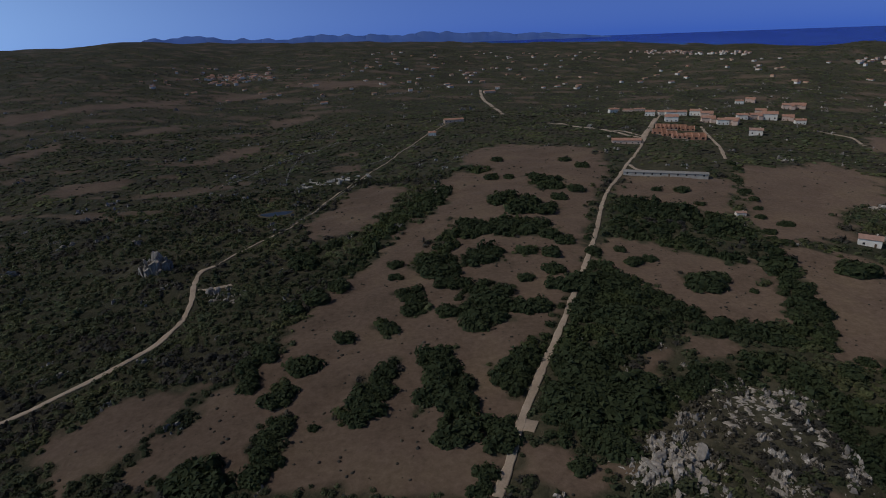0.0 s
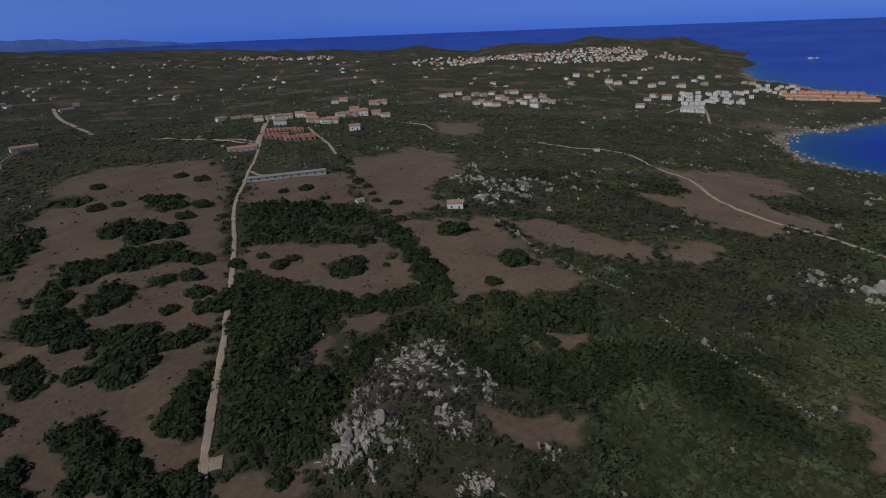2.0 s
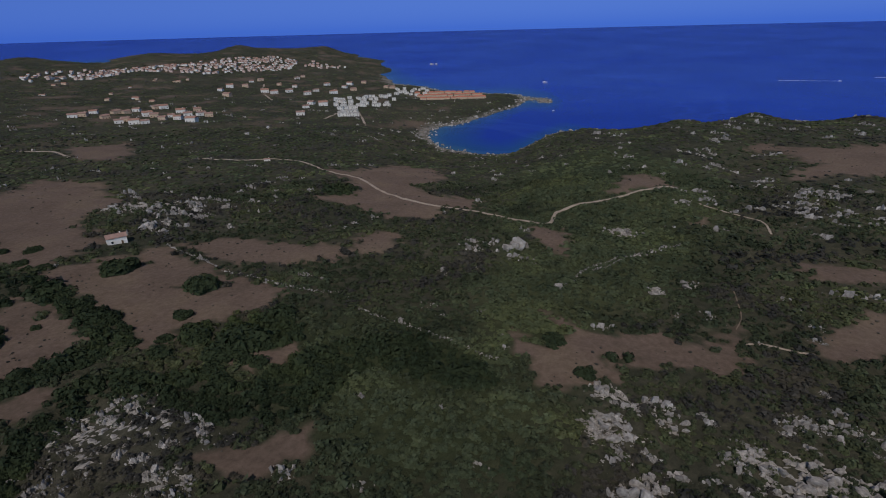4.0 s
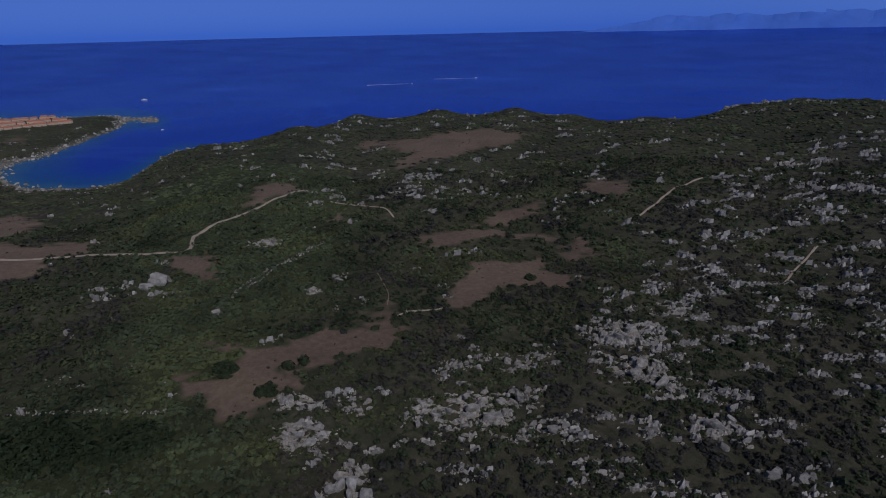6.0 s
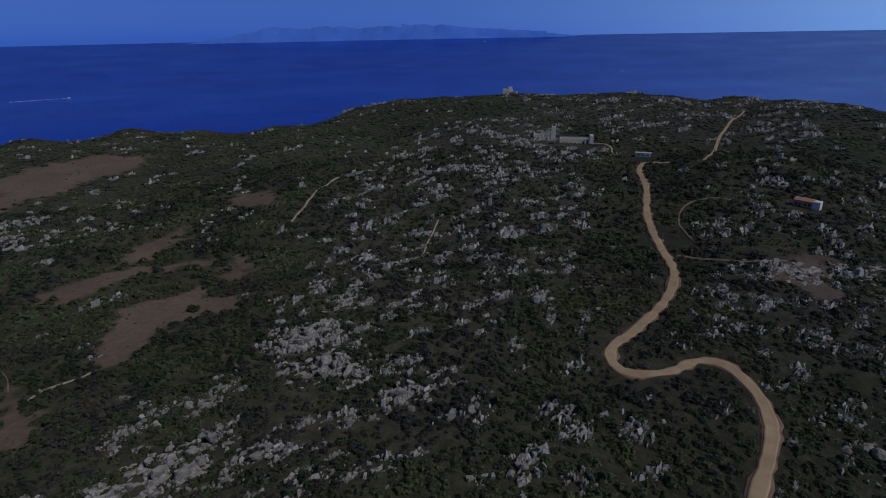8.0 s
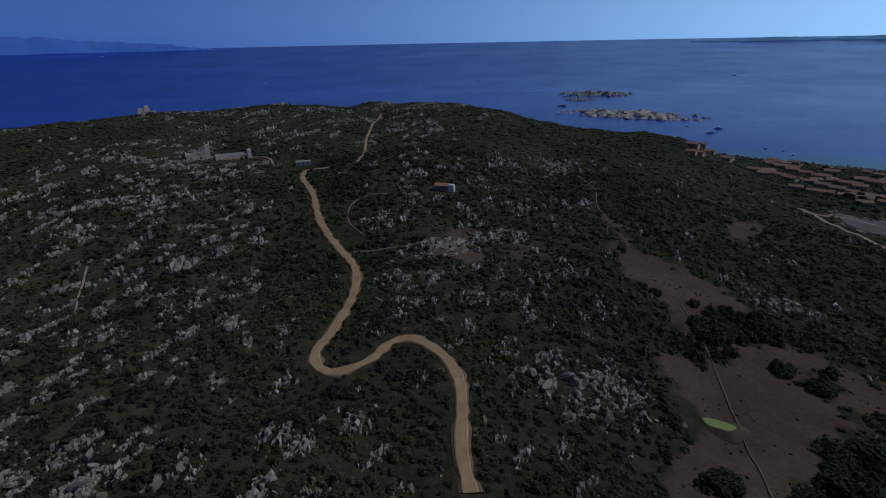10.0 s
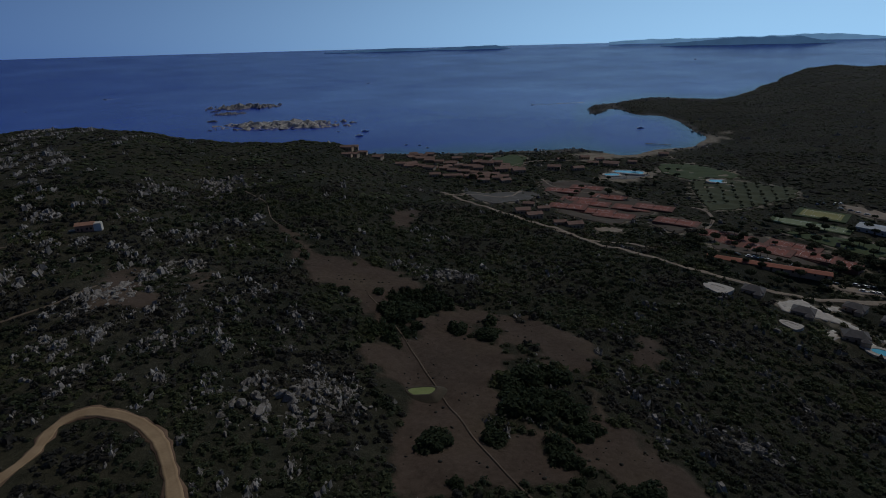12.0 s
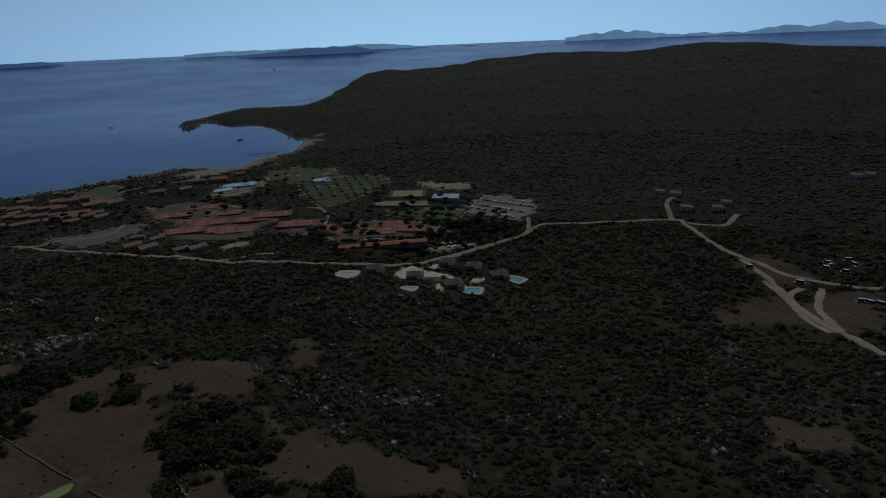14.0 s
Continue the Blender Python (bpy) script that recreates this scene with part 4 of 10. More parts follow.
track("road", 1.2, "overgrown narrow track between walls and fields", [(-126.1, 274.5), (-119, 307.3), (-103.8, 352.5), (-90.1, 421.8), (-72.5, 493.1), (-33.4, 658), (8.8, 796.1)], PALE_DIRT, "dirt road")
track("road", 6, "pale road to a farm", [(79.5, 1289.5), (72.9, 1097.6), (87.1, 863.3)], PALE_DIRT, "dirt road")
track("road", 4, "pale lane to the village", [(133.3, 736.3), (178, 680.3), (213.8, 605.1)], PALE_DIRT, "dirt road")
track("verge", 5.4, "bare reddish earth along the cut of the dirt road", [(-3.4, -102), (-1.5, -117.1), (-2, -136.7), (-0.9, -151.5), (5.1, -163.6), (14.5, -173.7), (22.3, -171.4), (28.3, -159), (36.8, -153.2), (43.9, -155.1), (47.5, -165.3), (44.6, -184), (42.5, -213.6), (46.4, -241.8), (57.9, -264.1), (77.6, -309.5), (96.1, -370.4), (115.5, -420.5), (118.8, -442.5)], RED_SOIL, "verge", 0.16, 0.4)
track("road", 4.0, "ochre dirt road winding up the rocky hill", [(-3.4, -102), (-1.5, -117.1), (-2, -136.7), (-0.9, -151.5), (5.1, -163.6), (14.5, -173.7), (22.3, -171.4), (28.3, -159), (36.8, -153.2), (43.9, -155.1), (47.5, -165.3), (44.6, -184), (42.5, -213.6), (46.4, -241.8), (57.9, -264.1), (77.6, -309.5), (96.1, -370.4), (115.5, -420.5), (118.8, -442.5)], DIRT, "dirt road")
track("road", 2.6, "ochre dirt track near the hilltop", [(74.6, -435), (74.6, -473.3), (80.8, -530.9), (85.5, -612), (93, -753)], DIRT, "dirt road")
track("road", 1.2, "narrow worn path to a clearing", [(49.5, -258.8), (25.4, -261.6), (6.2, -273.8)], DRY_SOIL, "dirt road")
track("road", 1.1, "narrow footpath in the scrub", [(47, -279.3), (59.2, -303.1), (63.3, -334.5), (53.5, -354.1), (40.3, -353.8)], DRY_SOIL, "dirt road")
track("road", 2.6, "pale dirt track crossing dry fields", [(461.8, 438.1), (468.5, 385.8), (496.7, 345.3), (464.6, 282.5), (449.6, 242.7), (394.1, 187.1), (363.1, 145.6), (355.4, 110.4), (343.9, 74.9), (333.3, 47.4), (358.1, 44.3), (378.6, 33.4), (394.5, 10.9), (417.9, -11.3), (432.4, -31)], PALE_DIRT, "dirt road")
track("road", 1.4, "pale dirt track on the slope", [(255.1, -196.1), (266.5, -222.7), (289.5, -258.6), (300.2, -290.9)], PALE_DIRT, "dirt road")
track("road", 1.1, "narrow pale footpath", [(396.9, -46), (383.3, -60.8), (370.3, -79), (346, -80.7)], PALE_DIRT, "dirt road")
track("road", 4.2, "pale sandy road past the holiday resort", [(-295.5, -460.8), (-299.5, -388.4), (-308.8, -316.8), (-302.4, -237.1), (-313, -181.4), (-328, -142), (-355.2, -118), (-392.3, -97.7), (-439.4, -70.3), (-464.2, -59.5), (-476.3, -17.3), (-495.4, 47.9), (-479.2, 57.7), (-434.8, 71.4), (-399.3, 84.4), (-361.9, 106.1), (-345.6, 130.5), (-341.4, 147.2)], PALE_DIRT, "dirt road")
track("road", 4, "pale sandy branch road", [(-392.4, 83.2), (-346.5, 93.6), (-303.2, 97), (-271.9, 104.7), (-247.4, 112.8)], PALE_DIRT, "dirt road")
track("road", 4, "pale sandy loop road", [(-339.1, 106.3), (-327.6, 97.4), (-303.2, 97)], PALE_DIRT, "dirt road")
track("road", 4, "pale sandy loop road", [(-341.8, 116.9), (-305.1, 105.2), (-274.5, 105.6)], PALE_DIRT, "dirt road")
track("road", 4.5, "pale drive to a house", [(-495.4, 47.9), (-538.9, 45.6), (-569.2, 57.6)], PALE_DIRT, "dirt road")
track("road", 4.5, "pale drive to a house", [(-488.1, 58.5), (-477.6, 85), (-506.2, 99.7)], PALE_DIRT, "dirt road")
track("road", 0.5, "narrow worn footpath across a brown field", [(-104, -230.5), (-100.1, -197.7), (-94.8, -170.9), (-89.3, -147.1), (-82.2, -117.6), (-78.2, -94.4), (-76.8, -79.8)], DRY_SOIL, "dirt road")
track("lane", 3.5, "grey lane between bungalows", [(-292.4, -448.1), (-325.2, -436.6), (-345.5, -421.3), (-387.3, -442.7)], PALE_DIRT, "lane")
track("lane", 2.5, "pale lane between bungalows", [(-421.1, -625.5), (-459.3, -612.5), (-520.7, -657.9)], PALE_DIRT, "lane")
track("lane", 3, "pale lane behind the beach", [(-463.8, -568.8), (-539.5, -595.8), (-580.5, -578.6), (-603.7, -554.6)], PALE_DIRT, "lane")
track("lane", 3, "pale lane beside tennis courts", [(-302.8, -305.8), (-309.3, -271.9), (-325.2, -251.3), (-328.6, -227.8)], PALE_DIRT, "lane")
track("lane", 3, "pale lane between tennis courts", [(-457.9, -486), (-442, -450.1), (-447, -410.5), (-473.7, -404.5)], PALE_DIRT, "lane")
track("lane", 3, "pale lane between gardens", [(-478.3, -300.3), (-471.9, -280.3), (-445, -258), (-415.6, -245.6)], PALE_DIRT, "lane")
track("road", 3.8, "pale road by the villas", [(-483.8, -75.1), (-446.2, -70), (-423.9, -80.9), (-393.2, -98.9), (-339.9, -128.1)], PALE_DIRT, "dirt road")
track("lane", 3, "sandy beach path", [(-638.8, -586.9), (-700.4, -581.6), (-764.9, -551.1), (-873.2, -556.9)], PALE_DIRT, "lane")
track("road", 1.8, "narrow ochre path by the ruins", [(209.4, -476.1), (179.6, -490.6), (161.3, -484.5), (149.9, -461.1)], DIRT, "dirt road")
track("road", 4, "ochre dirt turning place", [(118.8, -442.5), (111.5, -442.5), (99, -439.9)], DIRT, "dirt road")
track("road", 0.9, "narrow footpath between rocks", [(156.8, -204.1), (164.8, -220.1), (179.7, -250.6)], PALE_DIRT, "dirt road")
track("road", 2.5, "short pale drive", [(-120.8, 240.5), (-113.5, 242.4), (-107.2, 247.5)], PALE_DIRT, "dirt road")
track("road", 5, "pale turnout beside the track", [(18.4, 126.2), (22, 124.6)], PALE_DIRT, "dirt road")
track("road", 3, "pale lane", [(184, 663.8), (195.9, 615.2), (208.3, 598.6)], PALE_DIRT, "dirt road")
track("road", 3, "pale lane behind houses", [(305, 673.8), (282.1, 597.7), (266, 542.2), (243.1, 482.2)], PALE_DIRT, "dirt road")
track("road", 6, "pale wide street into the village", [(208.5, 593.5), (258.4, 704.2), (279.5, 752.8)], PALE_DIRT, "dirt road")
track("road", 3, "short pale farm drive", [(153.7, 463.7), (153.7, 449.7), (157.5, 441.2)], PALE_DIRT, "dirt road")
track("road", 3, "pale lane", [(427.5, 653.6), (443.8, 617.4), (421, 559.9)], PALE_DIRT, "dirt road")
track("road", 5, "pale road on a distant slope", [(1462.7, 1064), (1258.2, 921.6), (1095.2, 781.7)], PALE_DIRT, "dirt road")
track("road", 4, "pale lane below white houses", [(850, 505.3), (952.1, 528.7), (1016.7, 532.6), (846.2, 426.8)], PALE_DIRT, "dirt road")
track("road", 0.9, "narrow footpath between brown fields", [(195.4, -42.4), (199.4, -52.8), (197.4, -66.7)], PALE_DIRT, "dirt road")
track("road", 0.45, "faint footpath in the scrub", [(252.2, -47.7), (234.3, -47.8), (218.8, -46.6), (208.5, -43.4)], DRY_SOIL, "dirt road")
track("road", 3, "sandy branch track", [(-350.8, 89), (-323.3, 94.1), (-295.3, 95), (-271.5, 100.1)], PALE_DIRT, "dirt road")
track("road", 0.5, "faint path into a clearing", [(-105.5, -456.5), (-107.6, -410.1), (-98.9, -367.3), (-99.1, -344.4)], PALE_DIRT, "dirt road")

# ---- scrub: clumps of leaves strewn over the land ----
def clump(seed, detail, jag):
    """A leafy dome about 1 m in radius, cut off at its foot: vertices and triangles."""
    g = np.random.RandomState(seed)
    bm = bmesh.new()
    bmesh.ops.create_icosphere(bm, subdivisions=detail, radius=1.0)
    for v in bm.verts:
        d = 1 + jag * (noise.noise(v.co * 1.7 + Vector((seed * 3.1, 0, 0))) * 1.2 + g.uniform(-0.5, 0.5))
        v.co = Vector((v.co.x * d, v.co.y * d, v.co.z * d * 0.8))
    bmesh.ops.delete(bm, geom=[v for v in bm.verts if v.co.z < -0.45], context="VERTS")
    bmesh.ops.triangulate(bm, faces=bm.faces[:])
    bm.verts.ensure_lookup_table()
    v = np.array([v.co for v in bm.verts])
    f = np.array([[q.index for q in t.verts] for t in bm.faces])
    bm.free()
    return v, f


def dome(seed, jag, n=5):
    """A rough leafy dome of few faces, for shrubs far off."""
    g = np.random.RandomState(seed)
    rows = [(1.0, -0.3), (0.85, 0.35)]
    v = [(r * math.cos((k + 0.5 * i) * 6.2832 / n) * (1 + jag * g.uniform(-0.7, 0.5)), r * math.sin((k + 0.5 * i) * 6.2832 / n) * (1 + jag * g.uniform(-0.7, 0.5)), z + jag * g.uniform(-0.45, 0.45) * i) for i, (r, z) in enumerate(rows) for k in range(n)]
    v.append((g.uniform(-0.3, 0.3), g.uniform(-0.3, 0.3), 0.8 + 0.4 * jag * g.uniform(-1, 1)))
    f = []
    for k in range(n):
        a, b = k, (k + 1) % n
        f += [(a, b, a + n), (b, b + n, a + n), (n + k, n + (k + 1) % n, 2 * n)]
    return np.array(v), np.array(f)


def hump(seed):
    """A low uneven tent of five faces, for scrub on the far hills."""
    g = np.random.RandomState(seed)
    v = [(math.cos(k * 1.2566) * g.uniform(0.7, 1.3), math.sin(k * 1.2566) * g.uniform(0.7, 1.3), -0.3) for k in range(5)] + [(g.uniform(-0.4, 0.4), g.uniform(-0.4, 0.4), g.uniform(0.6, 1.0))]
    return np.array(v), np.array([(k, (k + 1) % 5, 5) for k in range(5)])


def bush(seed, sprays, leaf=0.42):
    """A shrub about 1 m in radius: a dark heart under many loose sprays of leaves, in a few uneven lobes."""
    g = np.random.RandomState(seed)
    v = [(math.cos(k * 1.0472) * g.uniform(0.85, 1.0), math.sin(k * 1.0472) * g.uniform(0.85, 1.0), -0.3) for k in range(6)] + [(g.uniform(-0.15, 0.15), g.uniform(-0.15, 0.15), 0.74)]
    f = [(k, (k + 1) % 6, 6) for k in range(6)]
    lobes = [(g.uniform(0, 6.283), g.uniform(0.6, 1.1)) for _ in range(3)]
    for _ in range(sprays):
        az, up = g.uniform(0, 6.283), g.uniform(0.0, 1.0)
        reach = 0.72 + 0.22 * max(h * math.cos(az - a) for a, h in lobes) + g.uniform(-0.1, 0.18)
        flat = math.sqrt(1 - up * up)
        p = Vector((math.cos(az) * flat * reach, math.sin(az) * flat * reach, 0.85 * up * (reach + 0.15)))
        out = (Vector((math.cos(az) * flat, math.sin(az) * flat, up + 0.25)) + Vector(g.normal(0, 0.42, 3))).normalized()
        s1 = out.orthogonal().normalized()
        s2 = out.cross(s1)
        a0, size = g.uniform(0, 6.283), leaf * g.uniform(0.7, 1.25)
        n = len(v)
        v += [tuple(p + (s1 * math.cos(a0 + k * 2.094) + s2 * math.sin(a0 + k * 2.094)) * size * g.uniform(0.75, 1.3)) for k in range(3)]
        f.append((n, n + 1, n + 2))
    return np.array(v), np.array(f)


def strew(shapes, x, y, z, size, tall, seed, strike=None):
    """Copies of the shapes at the points, turned and scaled: vertices and triangles of one mesh."""
    g = np.random.RandomState(seed)
    which = g.randint(0, len(shapes), len(x))
    vs, fs, base = [], [], 0
    for k, (v, f) in enumerate(shapes):
        i = np.nonzero(which == k)[0]
        if len(i) == 0:
            continue
        a = g.uniform(0, 6.283, len(i)) if strike is None else strike + g.normal(0, 0.45, len(i))
        sx, sy = size[i] * g.uniform(0.8, 1.25, len(i)), size[i] * g.uniform(0.8, 1.25, len(i))
        lx, ly = v[None, :, 0] * sx[:, None], v[None, :, 1] * sy[:, None]
        out = np.empty((len(i), len(v), 3), np.float32)
        out[:, :, 0] = x[i, None] + lx * np.cos(a)[:, None] - ly * np.sin(a)[:, None]
        out[:, :, 1] = y[i, None] + lx * np.sin(a)[:, None] + ly * np.cos(a)[:, None]
        out[:, :, 2] = z[i, None] + v[None, :, 2] * tall[i, None]
        vs.append(out.reshape(-1, 3))
        fs.append((f[None] + base + (np.arange(len(i)) * len(v))[:, None, None]).reshape(-1, 3))
        base += len(i) * len(v)
    return np.concatenate(vs), np.concatenate(fs)


def off_tracks(x, y, margin):
    keep = np.ones(len(x), bool)
    for line, width in LINES:
        reach = width + np.max(margin)
        lo, hi = line.min(0) - reach, line.max(0) + reach
        i = np.nonzero(keep & (x > lo[0]) & (x < hi[0]) & (y > lo[1]) & (y < hi[1]))[0]
        if len(i) == 0:
            continue
        for s in range(0, len(i), 5000):
            j = i[s:s + 5000]
            d = np.hypot(x[j, None] - line[None, :, 0], y[j, None] - line[None, :, 1]).min(1)
            keep[j] = d > width / 2 + (margin[j] if np.ndim(margin) else margin)
    return keep


def belt(r0, r1, step, seed):
    """Points strewn evenly over a ring of land, about step apart."""
    g = np.random.RandomState(seed)
    n = int(np.pi * (r1 ** 2 - r0 ** 2) / step ** 2)
    r = np.sqrt(g.uniform(r0 ** 2, r1 ** 2, n))
    a = g.uniform(0, 2 * np.pi, n)
    return r * np.sin(a), r * np.cos(a), g


CLEARED = []   # (x, y, radius) of yards and buildings that scrub keeps out of


def dense(x, y):
    """1 inside the thickets, 0 elsewhere."""
    out = np.zeros(len(x))
    for p in THICKETS:
        out = np.maximum(out, inside(p, x, y, 1.2))
    return out


def scrub_belt(r0, r1, step, low, high, shapes, seed, tall_shapes=None):
    x, y, g = belt(r0, r1, step, seed)
    z = height(x, y)
    grass, stone, sand, green = cover(x, y)
    thick = dense(x, y)
    thin = np.clip(0.95 + 0.45 * waves(x, y, 26, 21) + 0.25 * waves(x, y, 90, 22), 0.42, 1)
    thin = np.maximum(np.maximum(thin * (1 - 0.15 * stone), green), thick)
    keep = (z > 1.0) & (g.uniform(0, 1, len(x)) > grass * 1.15) & (sand < 0.4) & (g.uniform(0, 1, len(x)) < thin)
    size = low + (high - low) * g.uniform(0, 1, len(x)) ** 1.8 * np.clip(0.75 + 0.5 * waves(x, y, 18, 23), 0.3, 1.25)
    size = size * (1 + 0.35 * thick)
    for cx, cy, cr in CLEARED:
        keep &= np.hypot(x - cx, y - cy) > cr + size * 0.5
    x, y, z, size, stone, green, thick = (q[keep] for q in (x, y, z, size, stone, green, thick))
    k = off_tracks(x, y, size * 0.7)
    x, y, z, size, stone, green, thick = (q[k] for q in (x, y, z, size, stone, green, thick))
    size = size * (1 - 0.12 * stone)
    tall = size * np.random.RandomState(seed + 9).uniform(0.6, 1.05, len(x)) * (1.0 if r0 < 480 else 0.6 if r0 < 900 else 0.42) * (1 + 0.25 * thick)
    dry = waves(x, y, 70, 31) + 0.8 * stone - 1.5 * green + np.random.RandomState(seed).uniform(-0.7, 0.7, len(x))
    deep = thick > 0.5
    kinds = ((LEAF_TREE, deep, "dense dark green thicket of tall shrubs"),
             (LEAF_DRY, ~deep & (dry > 0.6), "dry grey-brown thorny scrub between granite rocks"),
             (LEAF_LUSH, ~deep & (dry < -0.95), "fresh green shrubs covering the slopes"),
             (LEAF, ~deep & (dry <= 0.6) & (dry >= -0.95), "dense dark green mastic and juniper scrub"))
    for material, pick, label in kinds:
        i = np.nonzero(pick)[0]
        if len(i) < 3:
            continue
        v, f = strew(tall_shapes or shapes if material is LEAF_TREE else shapes, x[i], y[i], z[i] + 0.1 * size[i], size[i], tall[i], seed + 3)
        tagged(new("scrub", big_mesh("scrub", v, f, material, False)), label, "scrub", kind="stuff")


CLEARED.append((253, 852, 18))
CLEARED.append((268, 837, 18))
CLEARED.append((285, 836, 18))
CLEARED.append((395, 744, 18))
CLEARED.append((282, 783, 12))
CLEARED.append((298, 781, 12))
CLEARED.append((305, 771, 12))
CLEARED.append((318, 766, 12))
CLEARED.append((336, 763, 12))
CLEARED.append((344, 749, 12))
CLEARED.append((327, 707, 12))
CLEARED.append((338, 691, 12))
CLEARED.append((348, 689, 12))
CLEARED.append((387, 742, 12))
CLEARED.append((406, 744, 12))
CLEARED.append((443, 733, 12))
CLEARED.append((442, 706, 12))
CLEARED.append((506, 842, 12))
CLEARED.append((525, 847, 12))
CLEARED.append((462, 900, 12))
CLEARED.append((490, 919, 12))
CLEARED.append((242, 823, 12))
CLEARED.append((432, 779, 12))
CLEARED.append((423, 741, 15))
CLEARED.append((286, 718, 14))
CLEARED.append((339, 614, 14))
CLEARED.append((255, 665, 14))
CLEARED.append((263, 660, 14))
CLEARED.append((273, 660, 14))
CLEARED.append((280, 652, 14))
CLEARED.append((235, 619, 14))
CLEARED.append((243, 611, 14))
CLEARED.append((247, 595, 14))
CLEARED.append((263, 591, 14))
CLEARED.append((186, 578, 20))
CLEARED.append((170, 428, 34))
CLEARED.append((217, 270, 9))
CLEARED.append((178, 324, 6))
CLEARED.append((93, 1206, 16))
CLEARED.append((11, 787, 16))
CLEARED.append((119, 1308, 8))
CLEARED.append((-17, 685, 8))
CLEARED.append((480, 358, 6))
CLEARED.append((691, 888, 13))
CLEARED.append((712, 889, 13))
CLEARED.append((752, 911, 13))
CLEARED.append((705, 832, 13))
CLEARED.append((766, 876, 13))
CLEARED.append((775, 862, 13))
CLEARED.append((819, 885, 13))
CLEARED.append((668, 763, 13))
CLEARED.append((686, 768, 13))
CLEARED.append((671, 735, 13))
CLEARED.append((678, 722, 13))
CLEARED.append((763, 802, 13))
CLEARED.append((858, 875, 13))
CLEARED.append((862, 862, 13))
CLEARED.append((759, 783, 13))
CLEARED.append((725, 731, 13))
CLEARED.append((767, 754, 13))
CLEARED.append((741, 715, 13))
CLEARED.append((784, 734, 13))
CLEARED.append((727, 675, 13))
CLEARED.append((817, 780, 13))
CLEARED.append((847, 770, 13))
CLEARED.append((791, 712, 13))
CLEARED.append((787, 693, 13))
CLEARED.append((1198, 1004, 14))
CLEARED.append((1265, 1029, 14))
CLEARED.append((1113, 915, 14))
CLEARED.append((1326, 1025, 14))
CLEARED.append((1502, 1138, 14))
CLEARED.append((1537, 1129, 14))
CLEARED.append((1242, 905, 14))
CLEARED.append((1227, 866, 14))
CLEARED.append((1451, 1002, 14))
CLEARED.append((1674, 1086, 14))
CLEARED.append((1726, 1095, 14))
CLEARED.append((1421, 932, 14))
CLEARED.append((1311, 797, 14))
CLEARED.append((1229, 772, 14))
CLEARED.append((1309, 744, 14))
CLEARED.append((1489, 866, 14))
CLEARED.append((1455, 791, 14))
CLEARED.append((1566, 832, 14))
CLEARED.append((1420, 745, 14))
CLEARED.append((1704, 854, 14))
CLEARED.append((1521, 691, 14))
CLEARED.append((1512, 669, 14))
CLEARED.append((881, 572, 14))
CLEARED.append((1280, 857, 14))
CLEARED.append((1041, 619, 14))
CLEARED.append((988, 628, 14))
CLEARED.append((1052, 654, 14))
CLEARED.append((1139, 643, 13))
CLEARED.append((1134, 630, 13))
CLEARED.append((1142, 627, 13))
CLEARED.append((1179, 630, 13))
CLEARED.append((1113, 624, 13))
CLEARED.append((1111, 613, 13))
CLEARED.append((1098, 602, 13))
CLEARED.append((1114, 594, 13))
CLEARED.append((1048, 593, 13))
CLEARED.append((1038, 572, 13))
CLEARED.append((1040, 568, 13))
CLEARED.append((1050, 560, 13))
CLEARED.append((997, 557, 13))
CLEARED.append((984, 547, 13))
CLEARED.append((994, 543, 13))
CLEARED.append((1006, 539, 13))
CLEARED.append((1017, 533, 13))
CLEARED.append((925, 516, 13))
CLEARED.append((945, 522, 13))
CLEARED.append((952, 515, 13))
CLEARED.append((942, 504, 13))
CLEARED.append((971, 509, 13))
CLEARED.append((893, 499, 13))
CLEARED.append((896, 492, 13))
CLEARED.append((896, 486, 13))
CLEARED.append((910, 485, 13))
CLEARED.append((922, 482, 13))
CLEARED.append((1067, 544, 11))
CLEARED.append((1166, 598, 11))
CLEARED.append((1147, 523, 11))
CLEARED.append((1219, 537, 11))
CLEARED.append((1195, 571, 11))
CLEARED.append((1076, 542, 11))
CLEARED.append((1167, 599, 11))
CLEARED.append((1210, 602, 11))
CLEARED.append((1093, 529, 11))
CLEARED.append((1117, 513, 11))
CLEARED.append((1071, 540, 11))
CLEARED.append((1146, 576, 11))
CLEARED.append((1121, 506, 11))
CLEARED.append((1096, 522, 11))
CLEARED.append((1142, 550, 11))
CLEARED.append((1113, 526, 11))
CLEARED.append((1184, 594, 11))
CLEARED.append((1248, 572, 11))
CLEARED.append((1294, 582, 11))
CLEARED.append((1242, 600, 11))
CLEARED.append((1097, 523, 11))
CLEARED.append((1180, 610, 11))
CLEARED.append((1185, 579, 11))
CLEARED.append((1065, 551, 11))
CLEARED.append((1220, 600, 11))
CLEARED.append((1096, 546, 11))
CLEARED.append((1123, 570, 11))
CLEARED.append((1259, 587, 11))
CLEARED.append((1073, 544, 11))
CLEARED.append((1165, 530, 11))
CLEARED.append((1526, 605, 11))
CLEARED.append((1445, 582, 11))
CLEARED.append((1390, 524, 11))
CLEARED.append((1356, 591, 11))
CLEARED.append((1405, 526, 11))
CLEARED.append((1351, 533, 11))
CLEARED.append((1494, 648, 11))
CLEARED.append((1417, 594, 11))
CLEARED.append((1561, 591, 11))
CLEARED.append((1374, 556, 11))
CLEARED.append((1517, 588, 11))
CLEARED.append((1562, 597, 11))
CLEARED.append((1366, 592, 11))
CLEARED.append((1390, 576, 11))
